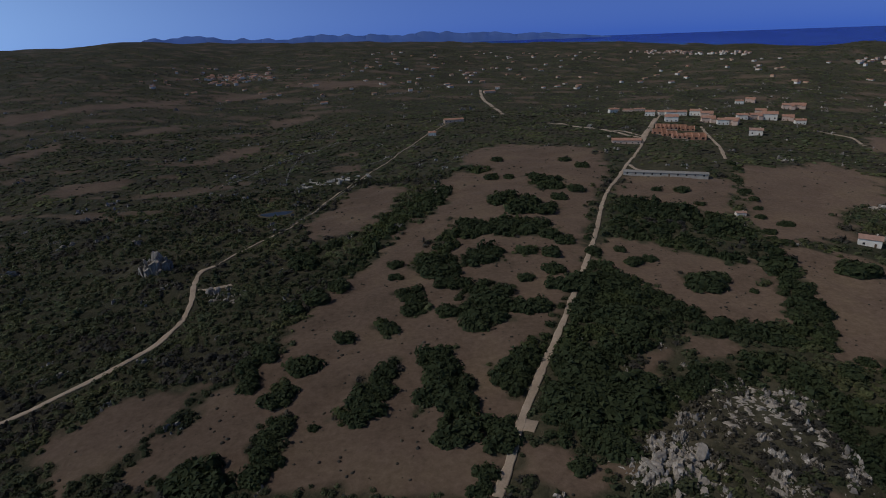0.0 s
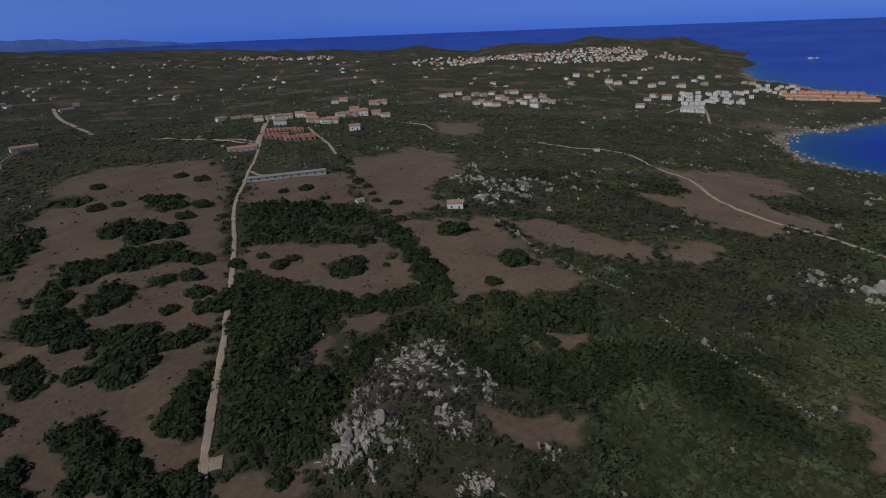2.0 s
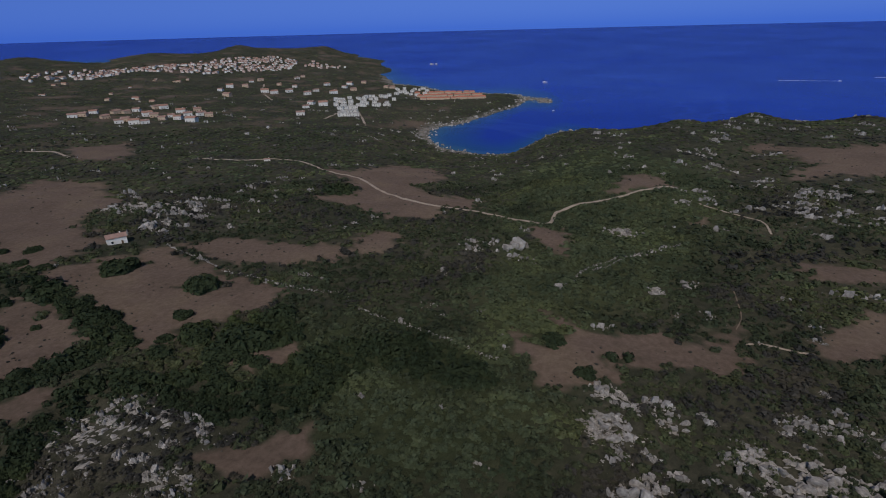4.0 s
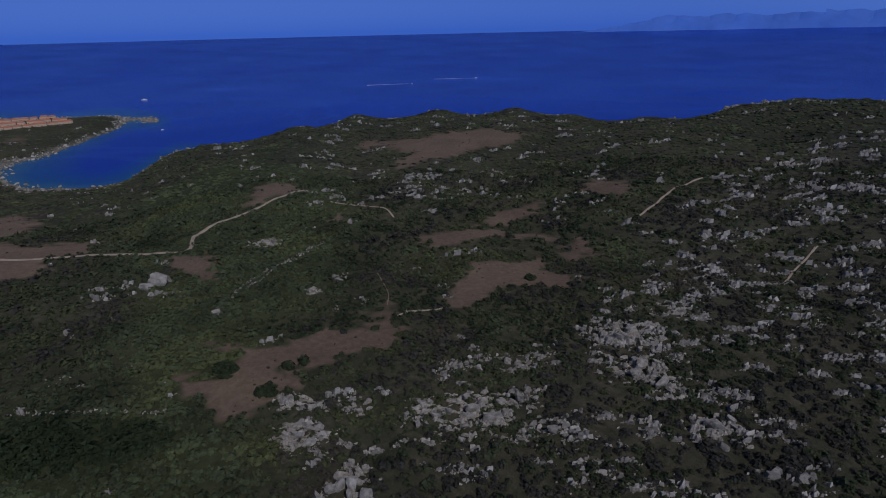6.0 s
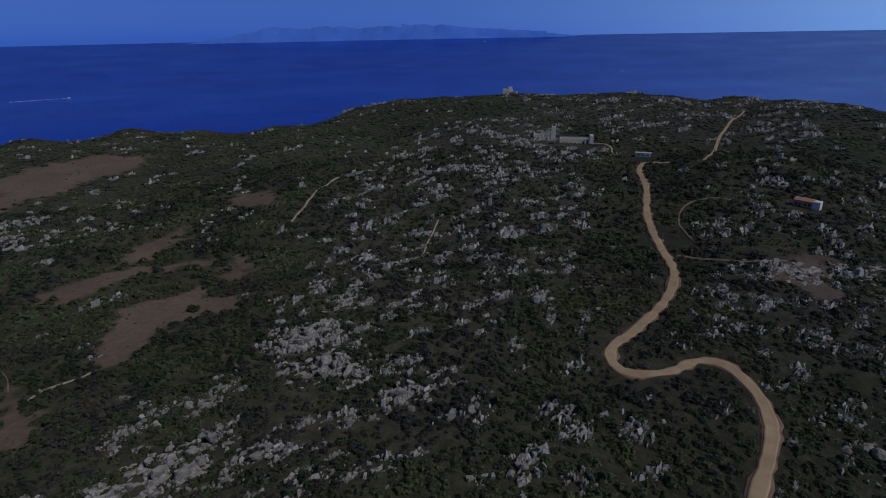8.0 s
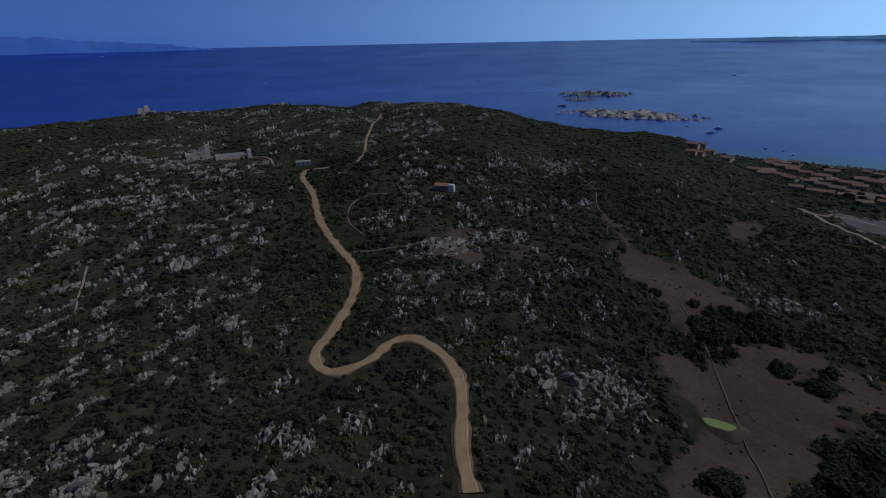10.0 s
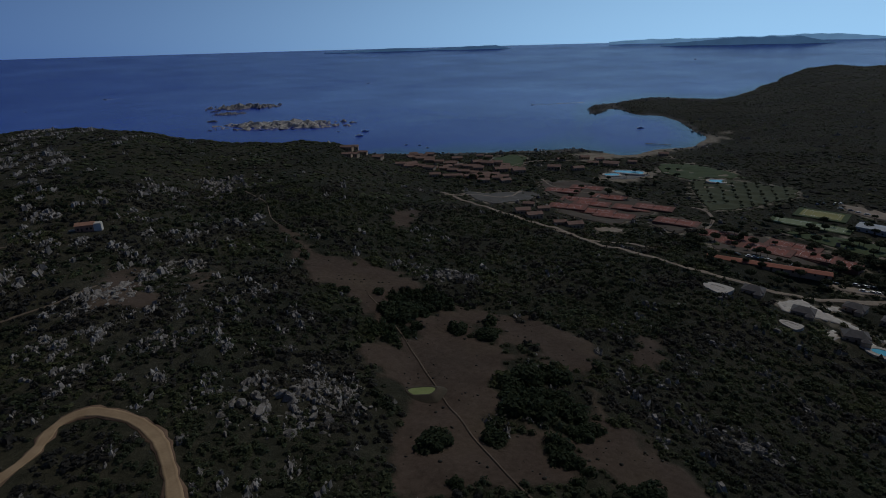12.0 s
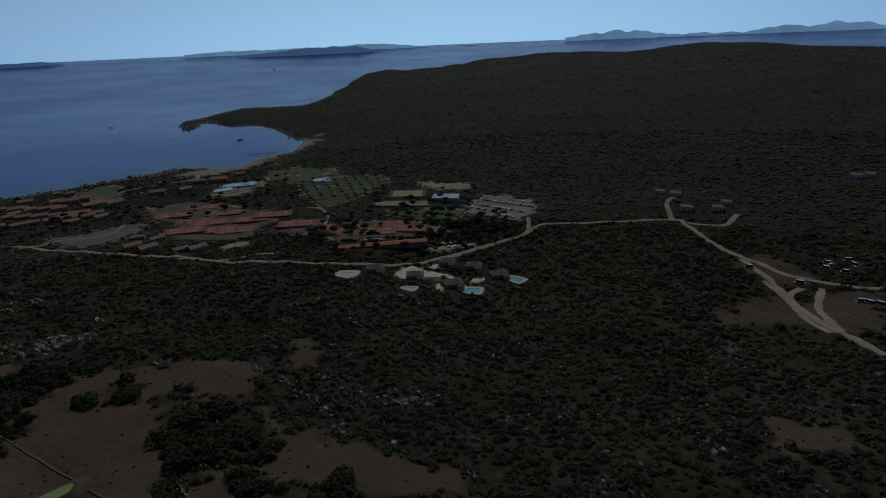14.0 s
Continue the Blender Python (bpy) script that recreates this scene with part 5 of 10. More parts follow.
CLEARED.append((1405, 601, 11))
CLEARED.append((1461, 629, 11))
CLEARED.append((1417, 592, 11))
CLEARED.append((1478, 592, 11))
CLEARED.append((1512, 632, 11))
CLEARED.append((1491, 555, 11))
CLEARED.append((1478, 639, 11))
CLEARED.append((1398, 577, 11))
CLEARED.append((1389, 545, 14))
CLEARED.append((1395, 526, 14))
CLEARED.append((1398, 510, 14))
CLEARED.append((1402, 496, 14))
CLEARED.append((1404, 483, 14))
CLEARED.append((1411, 468, 14))
CLEARED.append((1426, 458, 14))
CLEARED.append((1438, 445, 14))
CLEARED.append((1459, 432, 14))
CLEARED.append((1503, 429, 14))
CLEARED.append((1332, 516, 14))
CLEARED.append((1346, 504, 14))
CLEARED.append((1349, 488, 14))
CLEARED.append((1342, 470, 14))
CLEARED.append((1345, 457, 14))
CLEARED.append((1343, 439, 14))
CLEARED.append((1359, 427, 14))
CLEARED.append((1378, 419, 14))
CLEARED.append((1392, 409, 14))
CLEARED.append((1406, 396, 14))
CLEARED.append((1417, 385, 14))
CLEARED.append((1284, 489, 14))
CLEARED.append((1293, 476, 14))
CLEARED.append((1299, 465, 14))
CLEARED.append((1298, 448, 14))
CLEARED.append((1305, 435, 14))
CLEARED.append((1312, 422, 14))
CLEARED.append((1326, 411, 14))
CLEARED.append((1337, 403, 14))
CLEARED.append((1349, 390, 14))
CLEARED.append((1356, 376, 14))
CLEARED.append((1361, 362, 14))
CLEARED.append((-363, -637, 8))
CLEARED.append((-477, -598, 8))
CLEARED.append((-382, -502, 8))
CLEARED.append((-405, -490, 8))
CLEARED.append((-410, -531, 8))
CLEARED.append((-281, -652, 8))
CLEARED.append((-462, -622, 8))
CLEARED.append((-421, -733, 8))
CLEARED.append((-461, -532, 8))
CLEARED.append((-426, -698, 8))
CLEARED.append((-460, -669, 8))
CLEARED.append((-416, -708, 8))
CLEARED.append((-368, -598, 8))
CLEARED.append((-347, -696, 8))
CLEARED.append((-431, -695, 8))
CLEARED.append((-439, -593, 8))
CLEARED.append((-478, -579, 8))
CLEARED.append((-328, -663, 8))
CLEARED.append((-383, -531, 8))
CLEARED.append((-465, -549, 8))
CLEARED.append((-466, -611, 8))
CLEARED.append((-464, -564, 8))
CLEARED.append((-433, -637, 8))
CLEARED.append((-310, -699, 8))
CLEARED.append((-448, -552, 8))
CLEARED.append((-277, -624, 8))
CLEARED.append((-262, -610, 8))
CLEARED.append((-467, -603, 8))
CLEARED.append((-418, -728, 8))
CLEARED.append((-460, -742, 8))
CLEARED.append((-402, -607, 8))
CLEARED.append((-440, -745, 8))
CLEARED.append((-313, -675, 8))
CLEARED.append((-399, -536, 8))
CLEARED.append((-347, -614, 8))
CLEARED.append((-581, -579, 8))
CLEARED.append((-616, -566, 8))
CLEARED.append((-625, -546, 8))
CLEARED.append((-643, -502, 8))
CLEARED.append((-540, -506, 8))
CLEARED.append((-729, -514, 8))
CLEARED.append((-521, -530, 8))
CLEARED.append((-588, -524, 8))
CLEARED.append((-599, -502, 8))
CLEARED.append((-319, -362, 9))
CLEARED.append((-321, -349, 9))
CLEARED.append((-347, -365, 9))
CLEARED.append((-351, -389, 9))
CLEARED.append((-326, -322, 9))
CLEARED.append((-332, -311, 9))
CLEARED.append((-444, -767, 7))
CLEARED.append((-444, -736, 7))
CLEARED.append((-342, -627, 7))
CLEARED.append((-365, -631, 7))
CLEARED.append((-373, -627, 7))
CLEARED.append((-377, -602, 7))
CLEARED.append((-387, -592, 7))
CLEARED.append((-392, -580, 7))
CLEARED.append((-398, -565, 7))
CLEARED.append((-407, -556, 7))
CLEARED.append((-415, -544, 7))
CLEARED.append((-417, -529, 7))
CLEARED.append((-419, -512, 7))
CLEARED.append((-341, -542, 7))
CLEARED.append((-356, -537, 7))
CLEARED.append((-370, -538, 7))
CLEARED.append((-384, -532, 7))
CLEARED.append((-397, -523, 7))
CLEARED.append((-409, -511, 7))
CLEARED.append((-516, -688, 7))
CLEARED.append((-515, -664, 7))
CLEARED.append((-415, -699, 7))
CLEARED.append((-414, -672, 7))
CLEARED.append((-421, -656, 7))
CLEARED.append((-422, -629, 7))
CLEARED.append((-422, -610, 7))
CLEARED.append((-431, -600, 7))
CLEARED.append((-432, -579, 7))
CLEARED.append((-362, -169, 30))
CLEARED.append((-525, -165, 18))
CLEARED.append((-310, -149, 11))
CLEARED.append((-308, -120, 11))
CLEARED.append((-346, -110, 11))
CLEARED.append((-346, -91, 11))
CLEARED.append((-305, -94, 11))
CLEARED.append((-338, -72, 11))
CLEARED.append((-566, 55, 12))
CLEARED.append((-573, 41, 12))
CLEARED.append((-535, 95, 12))
CLEARED.append((-627, 234, 12))
CLEARED.append((-625, 222, 12))
CLEARED.append((-518, 86, 12))
CLEARED.append((-520, 61, 12))
CLEARED.append((-467, -422, 20))
CLEARED.append((-430, -424, 20))
CLEARED.append((-453, -379, 20))
CLEARED.append((-383, -369, 20))
CLEARED.append((-417, -370, 20))
CLEARED.append((-434, -334, 20))
CLEARED.append((-398, -325, 20))
CLEARED.append((-416, -273, 20))
CLEARED.append((-409, -224, 20))
CLEARED.append((-401, -190, 20))
CLEARED.append((-417, -153, 20))
CLEARED.append((-395, -344, 20))
CLEARED.append((-448, -320, 20))
CLEARED.append((-419, -388, 20))
CLEARED.append((-400, -208, 20))
CLEARED.append((-416, -165, 20))
CLEARED.append((-430, -184, 20))
CLEARED.append((-535, -211, 24))
CLEARED.append((-496, -217, 24))
CLEARED.append((-501, -191, 24))
CLEARED.append((-576, -454, 24))
CLEARED.append((-549, -458, 12))
CLEARED.append((-601, -351, 11))
CLEARED.append((-302, -81, 7.5))
CLEARED.append((-335, -60, 8.5))
CLEARED.append((-293, -161, 7))
CLEARED.append((-283, -115, 6.5))
CLEARED.append((-432, -627, 9))
CLEARED.append((-391, 134, 4))
CLEARED.append((-380, 129, 4))
CLEARED.append((-398, 147, 4))
CLEARED.append((-387, 147, 4))
CLEARED.append((-371, 137, 4))
CLEARED.append((-319, 128, 4))
CLEARED.append((-316, 131, 4))
CLEARED.append((-350, 108, 4))
CLEARED.append((-374, 85, 4))
CLEARED.append((-314, 134, 4))
CLEARED.append((-156, 271, 2.4))
CLEARED.append((-103, 230, 2.7))
CLEARED.append((45, 172, 0.36))
CLEARED.append((276, 55, 1.8))
CLEARED.append((50, 108, 3.9))
CLEARED.append((61, 110, 1.8))
CLEARED.append((84, 131, 4.8))
CLEARED.append((76, 100, 2.4))
CLEARED.append((66, 76, 2.1))
CLEARED.append((103, -10, 2.4))
CLEARED.append((124, -46, 4.2))
CLEARED.append((123, -63, 2.4))
CLEARED.append((145, -72, 2.4))
CLEARED.append((147, -118, 3.6))
CLEARED.append((125, -109, 3.6))
CLEARED.append((90, -105, 2.7))
CLEARED.append((129, 2, 2.1))
CLEARED.append((153, -146, 2.7))
CLEARED.append((104, -66, 2.4))
CLEARED.append((276, 56, 1.8))
CLEARED.append((143, -119, 2.7))
CLEARED.append((305, -370, 2.7))
CLEARED.append((226, -348, 4.2))
CLEARED.append((-38, -151, 6))
CLEARED.append((-52, -155, 3.6))
CLEARED.append((123, -106, 2.7))
CLEARED.append((143, -114, 2.4))
CLEARED.append((89, -105, 2.1))
CLEARED.append((47, -98, 1.8))
CLEARED.append((33, -102, 1.5))
CLEARED.append((29, -127, 1.8))
CLEARED.append((150, -143, 3))
CLEARED.append((84, -186, 1.8))
CLEARED.append((310, -376, 2.4))
CLEARED.append((901, -1644, 3.6))
CLEARED.append((-94, -478, 6.6))
CLEARED.append((-162, -238, 4.2))
CLEARED.append((-147, -258, 3))
CLEARED.append((-158, -238, 4.2))
CLEARED.append((-150, -259, 3))
CLEARED.append((-159, -68, 3))
CLEARED.append((-154, -31, 1.8))
CLEARED.append((-157, -241, 4.2))
CLEARED.append((-172, 22, 1.5))
CLEARED.append((-248, 56, 2.4))
CLEARED.append((-155, -67, 3))
CLEARED.append((-153, -29, 1.2))
CLEARED.append((-124, 1, 1.5))
CLEARED.append((324, 0, 3))
CLEARED.append((144, 0, 2.1))
CLEARED.append((136, -18, 1.5))
CLEARED.append((126, 2, 1.8))
CLEARED.append((287, 324, 4.8))
CLEARED.append((311, 273, 2.4))
CLEARED.append((216, -478, 12))
CLEARED.append((192, -484, 12))
CLEARED.append((125, -461, 12))
CLEARED.append((6, -360, 12))
CLEARED.append((851, -1551, 12))
CLEARED.append((61, -276, 12))
CLEARED.append((-82, -143, 12))
CLEARED.append((-125, 386, 12))
CLEARED.append((-818, -590, 12))
CLEARED.append((-95, 477, 12))
scrub_belt(6, 88, 4.6, 0.9, 2.4, [dome(70 + k, 0.5) for k in range(6)], 7)
scrub_belt(88, 165, 2.1, 0.85, 2.2, [bush(10 + k, 28, 0.34) for k in range(10)], 1, [bush(110 + k, 64, 0.23) for k in range(10)])
scrub_belt(165, 270, 2.3, 0.9, 2.4, [bush(20 + k, 18, 0.42) for k in range(10)], 6, [bush(120 + k, 36, 0.31) for k in range(10)])
scrub_belt(270, 480, 3.4, 1.2, 3.0, [bush(30 + k, 11, 0.50) for k in range(8)], 2, [bush(130 + k, 20, 0.40) for k in range(8)])
scrub_belt(480, 900, 5.4, 1.7, 3.8, [dome(50 + k, 0.6, 4) for k in range(8)], 3)
scrub_belt(900, 1700, 9.0, 2.2, 5.0, [hump(60 + k) for k in range(8)], 4)
scrub_belt(1700, 3400, 20.0, 3.5, 8.5, [hump(80 + k) for k in range(8)], 5)


def tufts(r0, r1, step, low, high, seed):
    """Low tufts and thistles dotted over the dry fields."""
    x, y, g = belt(r0, r1, step, seed)
    grass = cover(x, y)[0]
    keep = (grass > 0.6) & (g.uniform(0, 1, len(x)) < np.clip(0.35 + 0.6 * waves(x, y, 34, 41), 0.04, 1))
    x, y = x[keep], y[keep]
    k = off_tracks(x, y, 0.3)
    x, y = x[k], y[k]
    size = low + (high - low) * np.random.RandomState(seed).uniform(0, 1, len(x)) ** 3
    v, f = strew([clump(900 + k, 1, 0.4) for k in range(4)], x, y, height(x, y) + 0.1 * size, size, size * 0.8, seed)
    tagged(new("tufts", big_mesh("tufts", v, f, LEAF_DRY)), "low dry tufts dotted over brown fields", "tufts", kind="stuff")


tufts(85, 330, 3.2, 0.12, 0.75, 71)
tufts(330, 700, 6.5, 0.25, 1.2, 72)


# ---- granite: loose stones and boulders between the scrub ----
def stone_shape(seed, jag=0.65):
    """A broken block about 1 m in radius: a squat boulder or a leaning wedge with a sharp crest."""
    g = np.random.RandomState(seed)
    sx, sy, sz = g.uniform(0.7, 1.2), g.uniform(0.45, 0.85), g.uniform(0.5, 0.95)
    foot = np.array([(-1, -1, -1), (1, -1, -1), (1, 1, -1), (-1, 1, -1)], float)
    if seed % 5 == 0:
        v = np.concatenate((foot, foot * (0.65, 0.65, -1)))
        f = [(4, 5, 6), (4, 6, 7)] + [t for k in range(4) for t in ((k, (k + 1) % 4, (k + 1) % 4 + 4), (k, (k + 1) % 4 + 4, k + 4))]
    else:
        v = np.concatenate((foot, [(-0.6, 0.1, 1), (0.65, -0.1, 0.75)]))
        f = [(0, 1, 5), (0, 5, 4), (2, 3, 4), (2, 4, 5), (1, 2, 5), (3, 0, 4)]
    v = v * (1 + jag * g.uniform(-0.6, 0.4, v.shape)) * (sx, sy, sz) * 0.85
    v[4:, :2] += g.uniform(-0.3, 0.3, 2)
    return v, np.array(f)


STONES = [stone_shape(40 + k) for k in range(18)]


def stone_belt(r0, r1, step, reach, each, low, high, seed):
    """Clusters of broken granite drawn out along the strike of the rock, bigger stones in their middle."""
    x, y, g = belt(r0, r1, step, seed)
    grass, stone, sand, green = cover(x, y)
    patch = np.clip(0.5 + 0.9 * waves(x, y, step * 6, 52), 0, 1)
    keep = g.uniform(0, 1, len(x)) < np.clip(stone * (0.15 + 0.95 * patch ** 1.4) + 0.15 * patch * (1 - 0.5 * green), 0, 1) * (grass < 0.4) * (1 - 0.85 * dense(x, y))
    x, y, stone = x[keep], y[keep], stone[keep]
    n = (each * g.uniform(0.2, 1.8, len(x)) * (0.35 + 0.65 * stone)).astype(int) + 2
    k = np.repeat(np.arange(len(x)), n)
    grow = g.uniform(0.4, 1.6, len(x))[k]
    u, v = g.normal(0, 1, len(k)), g.normal(0, 1, len(k))
    turn = 1.15 + g.normal(0, 0.4, len(x))[k]
    px = x[k] + reach * grow * (u * np.cos(turn) - 0.42 * v * np.sin(turn))
    py = y[k] + reach * grow * (u * np.sin(turn) + 0.42 * v * np.cos(turn))
    size = (low + (high - low) * g.uniform(0, 1, len(k)) ** 2.8) * np.clip(1.25 - 0.38 * np.hypot(u, v), 0.3, 1.25) * (0.6 + 0.4 * grow)
    z = height(px, py)
    grass, stone, sand, green = cover(px, py)
    keep = (z > 0.2) & (sand < 0.3) & (grass < 0.6)
    for cx, cy, cr in CLEARED:
        keep &= np.hypot(px - cx, py - cy) > cr
    px, py, z, size = (q[keep] for q in (px, py, z, size))
    k = off_tracks(px, py, size)
    px, py, z, size = (q[k] for q in (px, py, z, size))
    v, f = strew(STONES, px, py, z + 0.55 * size, size, size * np.random.RandomState(seed).uniform(0.7, 1.6, len(px)), seed + 3, 1.15)
    tagged(new("rocks", big_mesh("rocks", v, f, GRANITE_LOOSE, False)), "weathered pale granite rocks scattered in the scrub", "rocks", kind="stuff")


def shore_rocks(seed):
    """Bare rocks along the water's edge."""
    x, y, g = belt(650, 1900, 5.5, seed)
    z = height(x, y)
    keep = (np.abs(z - 0.8) < 1.3) & (cover(x, y)[2] < 0.3) & (g.uniform(0, 1, len(x)) < 0.55)
    x, y, z = x[keep], y[keep], z[keep]
    size = 0.8 + 3.2 * g.uniform(0, 1, len(x)) ** 2.5
    v, f = strew(STONES, x, y, z + 0.2 * size, size, size * 0.8, seed)
    tagged(new("rocks", big_mesh("rocks", v, f, GRANITE_LOOSE, False)), "bare granite rocks along the shore", "rocks", kind="stuff")


stone_belt(88, 260, 6.3, 2.3, 54, 0.2, 1.3, 61)
stone_belt(260, 600, 10.0, 3.5, 40, 0.45, 2.1, 62)
stone_belt(600, 1400, 15.0, 5.5, 26, 0.55, 2.3, 63)
shore_rocks(64)

# ---- building blocks ----
def box(bm, x, y, z, sx, sy, sz, top=1.0):
    """A block on z, centred on x, y; top narrows its upper face."""
    lo = [bm.verts.new((x + a * sx / 2, y + b * sy / 2, z)) for a, b in ((-1, -1), (1, -1), (1, 1), (-1, 1))]
    hi = [bm.verts.new((x + a * sx / 2 * top, y + b * sy / 2 * top, z + sz)) for a, b in ((-1, -1), (1, -1), (1, 1), (-1, 1))]
    for q in ((lo[3], lo[2], lo[1], lo[0]), hi):
        bm.faces.new(q)
    for k in range(4):
        bm.faces.new((lo[k], lo[(k + 1) % 4], hi[(k + 1) % 4], hi[k]))


def gable(bm, x, y, z, sx, sy, rise, hip=0.0, thick=0.25):
    """A pitched roof with thickness, its ridge along x; hip shortens the ridge at both ends."""
    def shell(dz):
        a = [bm.verts.new((x + i * sx / 2, y + j * sy / 2, z + dz)) for i, j in ((-1, -1), (1, -1), (1, 1), (-1, 1))]
        r = [bm.verts.new((x + i * (sx / 2 - hip), y, z + rise + dz)) for i in (-1, 1)]
        return a, r
    a, r = shell(thick)
    b, s = shell(0)
    for p, q, flip in ((a, r, 1), (b, s, -1)):
        for f in ((p[0], p[1], q[1], q[0]), (p[2], p[3], q[0], q[1]), (p[1], p[2], q[1]), (p[3], p[0], q[0])):
            bm.faces.new(f[::flip])
    for k in range(4):
        bm.faces.new((b[k], b[(k + 1) % 4], a[(k + 1) % 4], a[k]))


def rod(bm, a, b, ra, rb, sides=7):
    """A tapered round bar from a to b."""
    a, b = Vector(a), Vector(b)
    q = (b - a).to_track_quat("Z", "Y")
    lo, hi = ([bm.verts.new(c + q @ Vector((math.cos(k * 6.2832 / sides) * r, math.sin(k * 6.2832 / sides) * r, 0))) for k in range(sides)] for c, r in ((a, ra), (b, rb)))
    bm.faces.new(lo[::-1]), bm.faces.new(hi)
    for k in range(sides):
        bm.faces.new((lo[k], lo[(k + 1) % sides], hi[(k + 1) % sides], hi[k]))


def part(name, bm, material, parent, label="", smooth=False):
    """Links a bmesh as one mesh under a thing or a part."""
    me = bpy.data.meshes.new(name)
    bm.to_mesh(me)
    bm.free()
    me.materials.append(material)
    if smooth:
        me.polygons.foreach_set("use_smooth", np.ones(len(me.polygons), bool))
    ob = new(name, me)
    ob.parent = parent
    return tagged(ob, label)


def made(fill, *args):
    bm = bmesh.new()
    fill(bm, *args)
    return bm


def at(x, y, turn=0.0, scale=1.0, sink=0.0, lift=None):
    z = drape(x, y) - sink if lift is None else lift
    return pose(x, y, z, 0, 0, turn) @ Matrix.Diagonal((scale, scale, scale, 1))


MODELS = {}


def put(kind, x, y, turn=0.0, scale=1.0, label="", sink=0.15, lift=None):
    """A copy of a model on the land; the first one is the model itself."""
    ob, used = MODELS[kind]
    if not used:
        MODELS[kind] = (ob, True)
        ob.matrix_basis = at(x, y, turn, scale, sink, lift)
        made_ob = ob
    else:
        keep = ob.scale.copy()
        ob.scale = (1, 1, 1)
        made_ob = copy_thing(ob, at(x, y, turn, scale, sink, lift))
        ob.scale = keep
    if label:
        made_ob["label"] = label
    return made_ob


# ---- houses ----
def house(kind, w, d, h, wall, roof, pitch, label, hip=0.0, group="", chimney=True, wing=False, cols=3, category="house"):
    ob = tagged(new("house"), label, category, group)
    bm = made(box, 0, 0, -1.5, w, d, h + 1.5)
    if wing:
        box(bm, w * 0.32, -d * 0.62, -1.5, w * 0.36, d * 0.5, h * 0.8 + 1.5)
    part("wall", bm, wall, ob)
    if pitch > 0:
        bm = made(gable, 0, 0, h, w + 0.9, d + 0.9, pitch, hip)
        if wing:
            gable(bm, w * 0.32, -d * 0.62, h * 0.8, w * 0.36 + 0.6, d * 0.5 + 0.5, pitch * 0.5, w * 0.15)
        r = part("roof", bm, roof, ob)
    else:
        bm = bmesh.new()
        for x, y, sx, sy in ((0, d / 2 - 0.15, w, 0.3), (0, 0.15 - d / 2, w, 0.3), (w / 2 - 0.15, 0, 0.3, d - 0.6), (0.15 - w / 2, 0, 0.3, d - 0.6)):
            box(bm, x, y, h, sx, sy, 0.6)
        box(bm, 0, 0, h, w - 0.6, d - 0.6, 0.12)
        r = part("roof", bm, roof, ob)
    if chimney:
        part("chimney", made(box, w * 0.25, d * 0.15, h + pitch * 0.35, 0.7, 0.7, pitch * 0.4 + 1.1), wall, r)
    floors = max(1, int(h / 2.9))
    for side in (-1, 1):
        for k in range(floors):
            for c in range(cols):
                if side < 0 and wing and c == cols - 1:
                    continue
                x = (c + 0.5) / cols * w - w / 2
                if side < 0 and k == 0 and c == cols // 2:
                    part("door", made(box, x, side * (d / 2 + 0.02), 0, 1.1, 0.14, 2.1), WOOD, ob, "dark wooden door")
                else:
                    part("window", made(box, x, side * (d / 2 + 0.02), 1.0 + 2.9 * k, 1.2, 0.12, 1.3), DARK_GLASS, ob)
    ob.location = (0, 0, -500)
    MODELS[kind] = (ob, False)


house("rose", 15, 10, 5.6, ROSE, TILES, 2.2, "rose plastered house with terracotta tile roof", group="village houses", wing=True)
house("white", 13, 9.5, 5.4, PLASTER, TILES, 2.0, "white plastered house with terracotta tile roof", group="village houses")
house("long", 24, 9, 5.0, ROSE, TILES, 2.0, "long terrace of rose houses with terracotta roofs", group="village houses", cols=6)
house("cube", 9, 8, 6.0, PLASTER, CONCRETE, 0, "white flat-roofed holiday house", group="white holiday houses", chimney=False, cols=2)
house("orange", 15, 10, 5.0, OCHRE, TILES_ORANGE, 2.4, "holiday house with bright orange tile roof", 3.0, group="orange-roofed holiday houses")
house("ochre", 12, 9, 4.8, OCHRE, TILES_BROWN, 1.8, "ochre country house with weathered tile roof", group="country houses")
house("pale", 11, 8, 4.2, PLASTER, TILES_BROWN, 1.6, "pale country house in the scrub", group="country houses", cols=2)
house("resort", 13, 8, 3.6, OCHRE, TILES_BROWN, 1.7, "low resort bungalow with weathered brown tile roof", group="resort bungalows", chimney=False, cols=4)
house("villa", 14, 11, 3.6, OCHRE, TILES_GREY, 2.6, "villa with dark grey hipped roof and paved terrace", 4.5, group="hillside villas", wing=True)
house("barn", 72, 7, 2.5, OCHRE, TILES_ORANGE, 1.1, "long low building under a red tile roof", chimney=False, cols=12)
house("shed", 62, 7, 2.6, CONCRETE, SHEET_METAL, 0.9, "long low farm shed with grey sheet metal roof", chimney=False, cols=10, category="shed")
house("farm", 30, 10, 4.0, ROSE, TILES, 1.8, "low farm building with terracotta roof", chimney=False, cols=5)
house("hall", 26, 16, 4.0, PLASTER, BLUE_SHEET, 1.0, "hall with pale blue-grey metal roof", chimney=False, cols=5, category="hall")


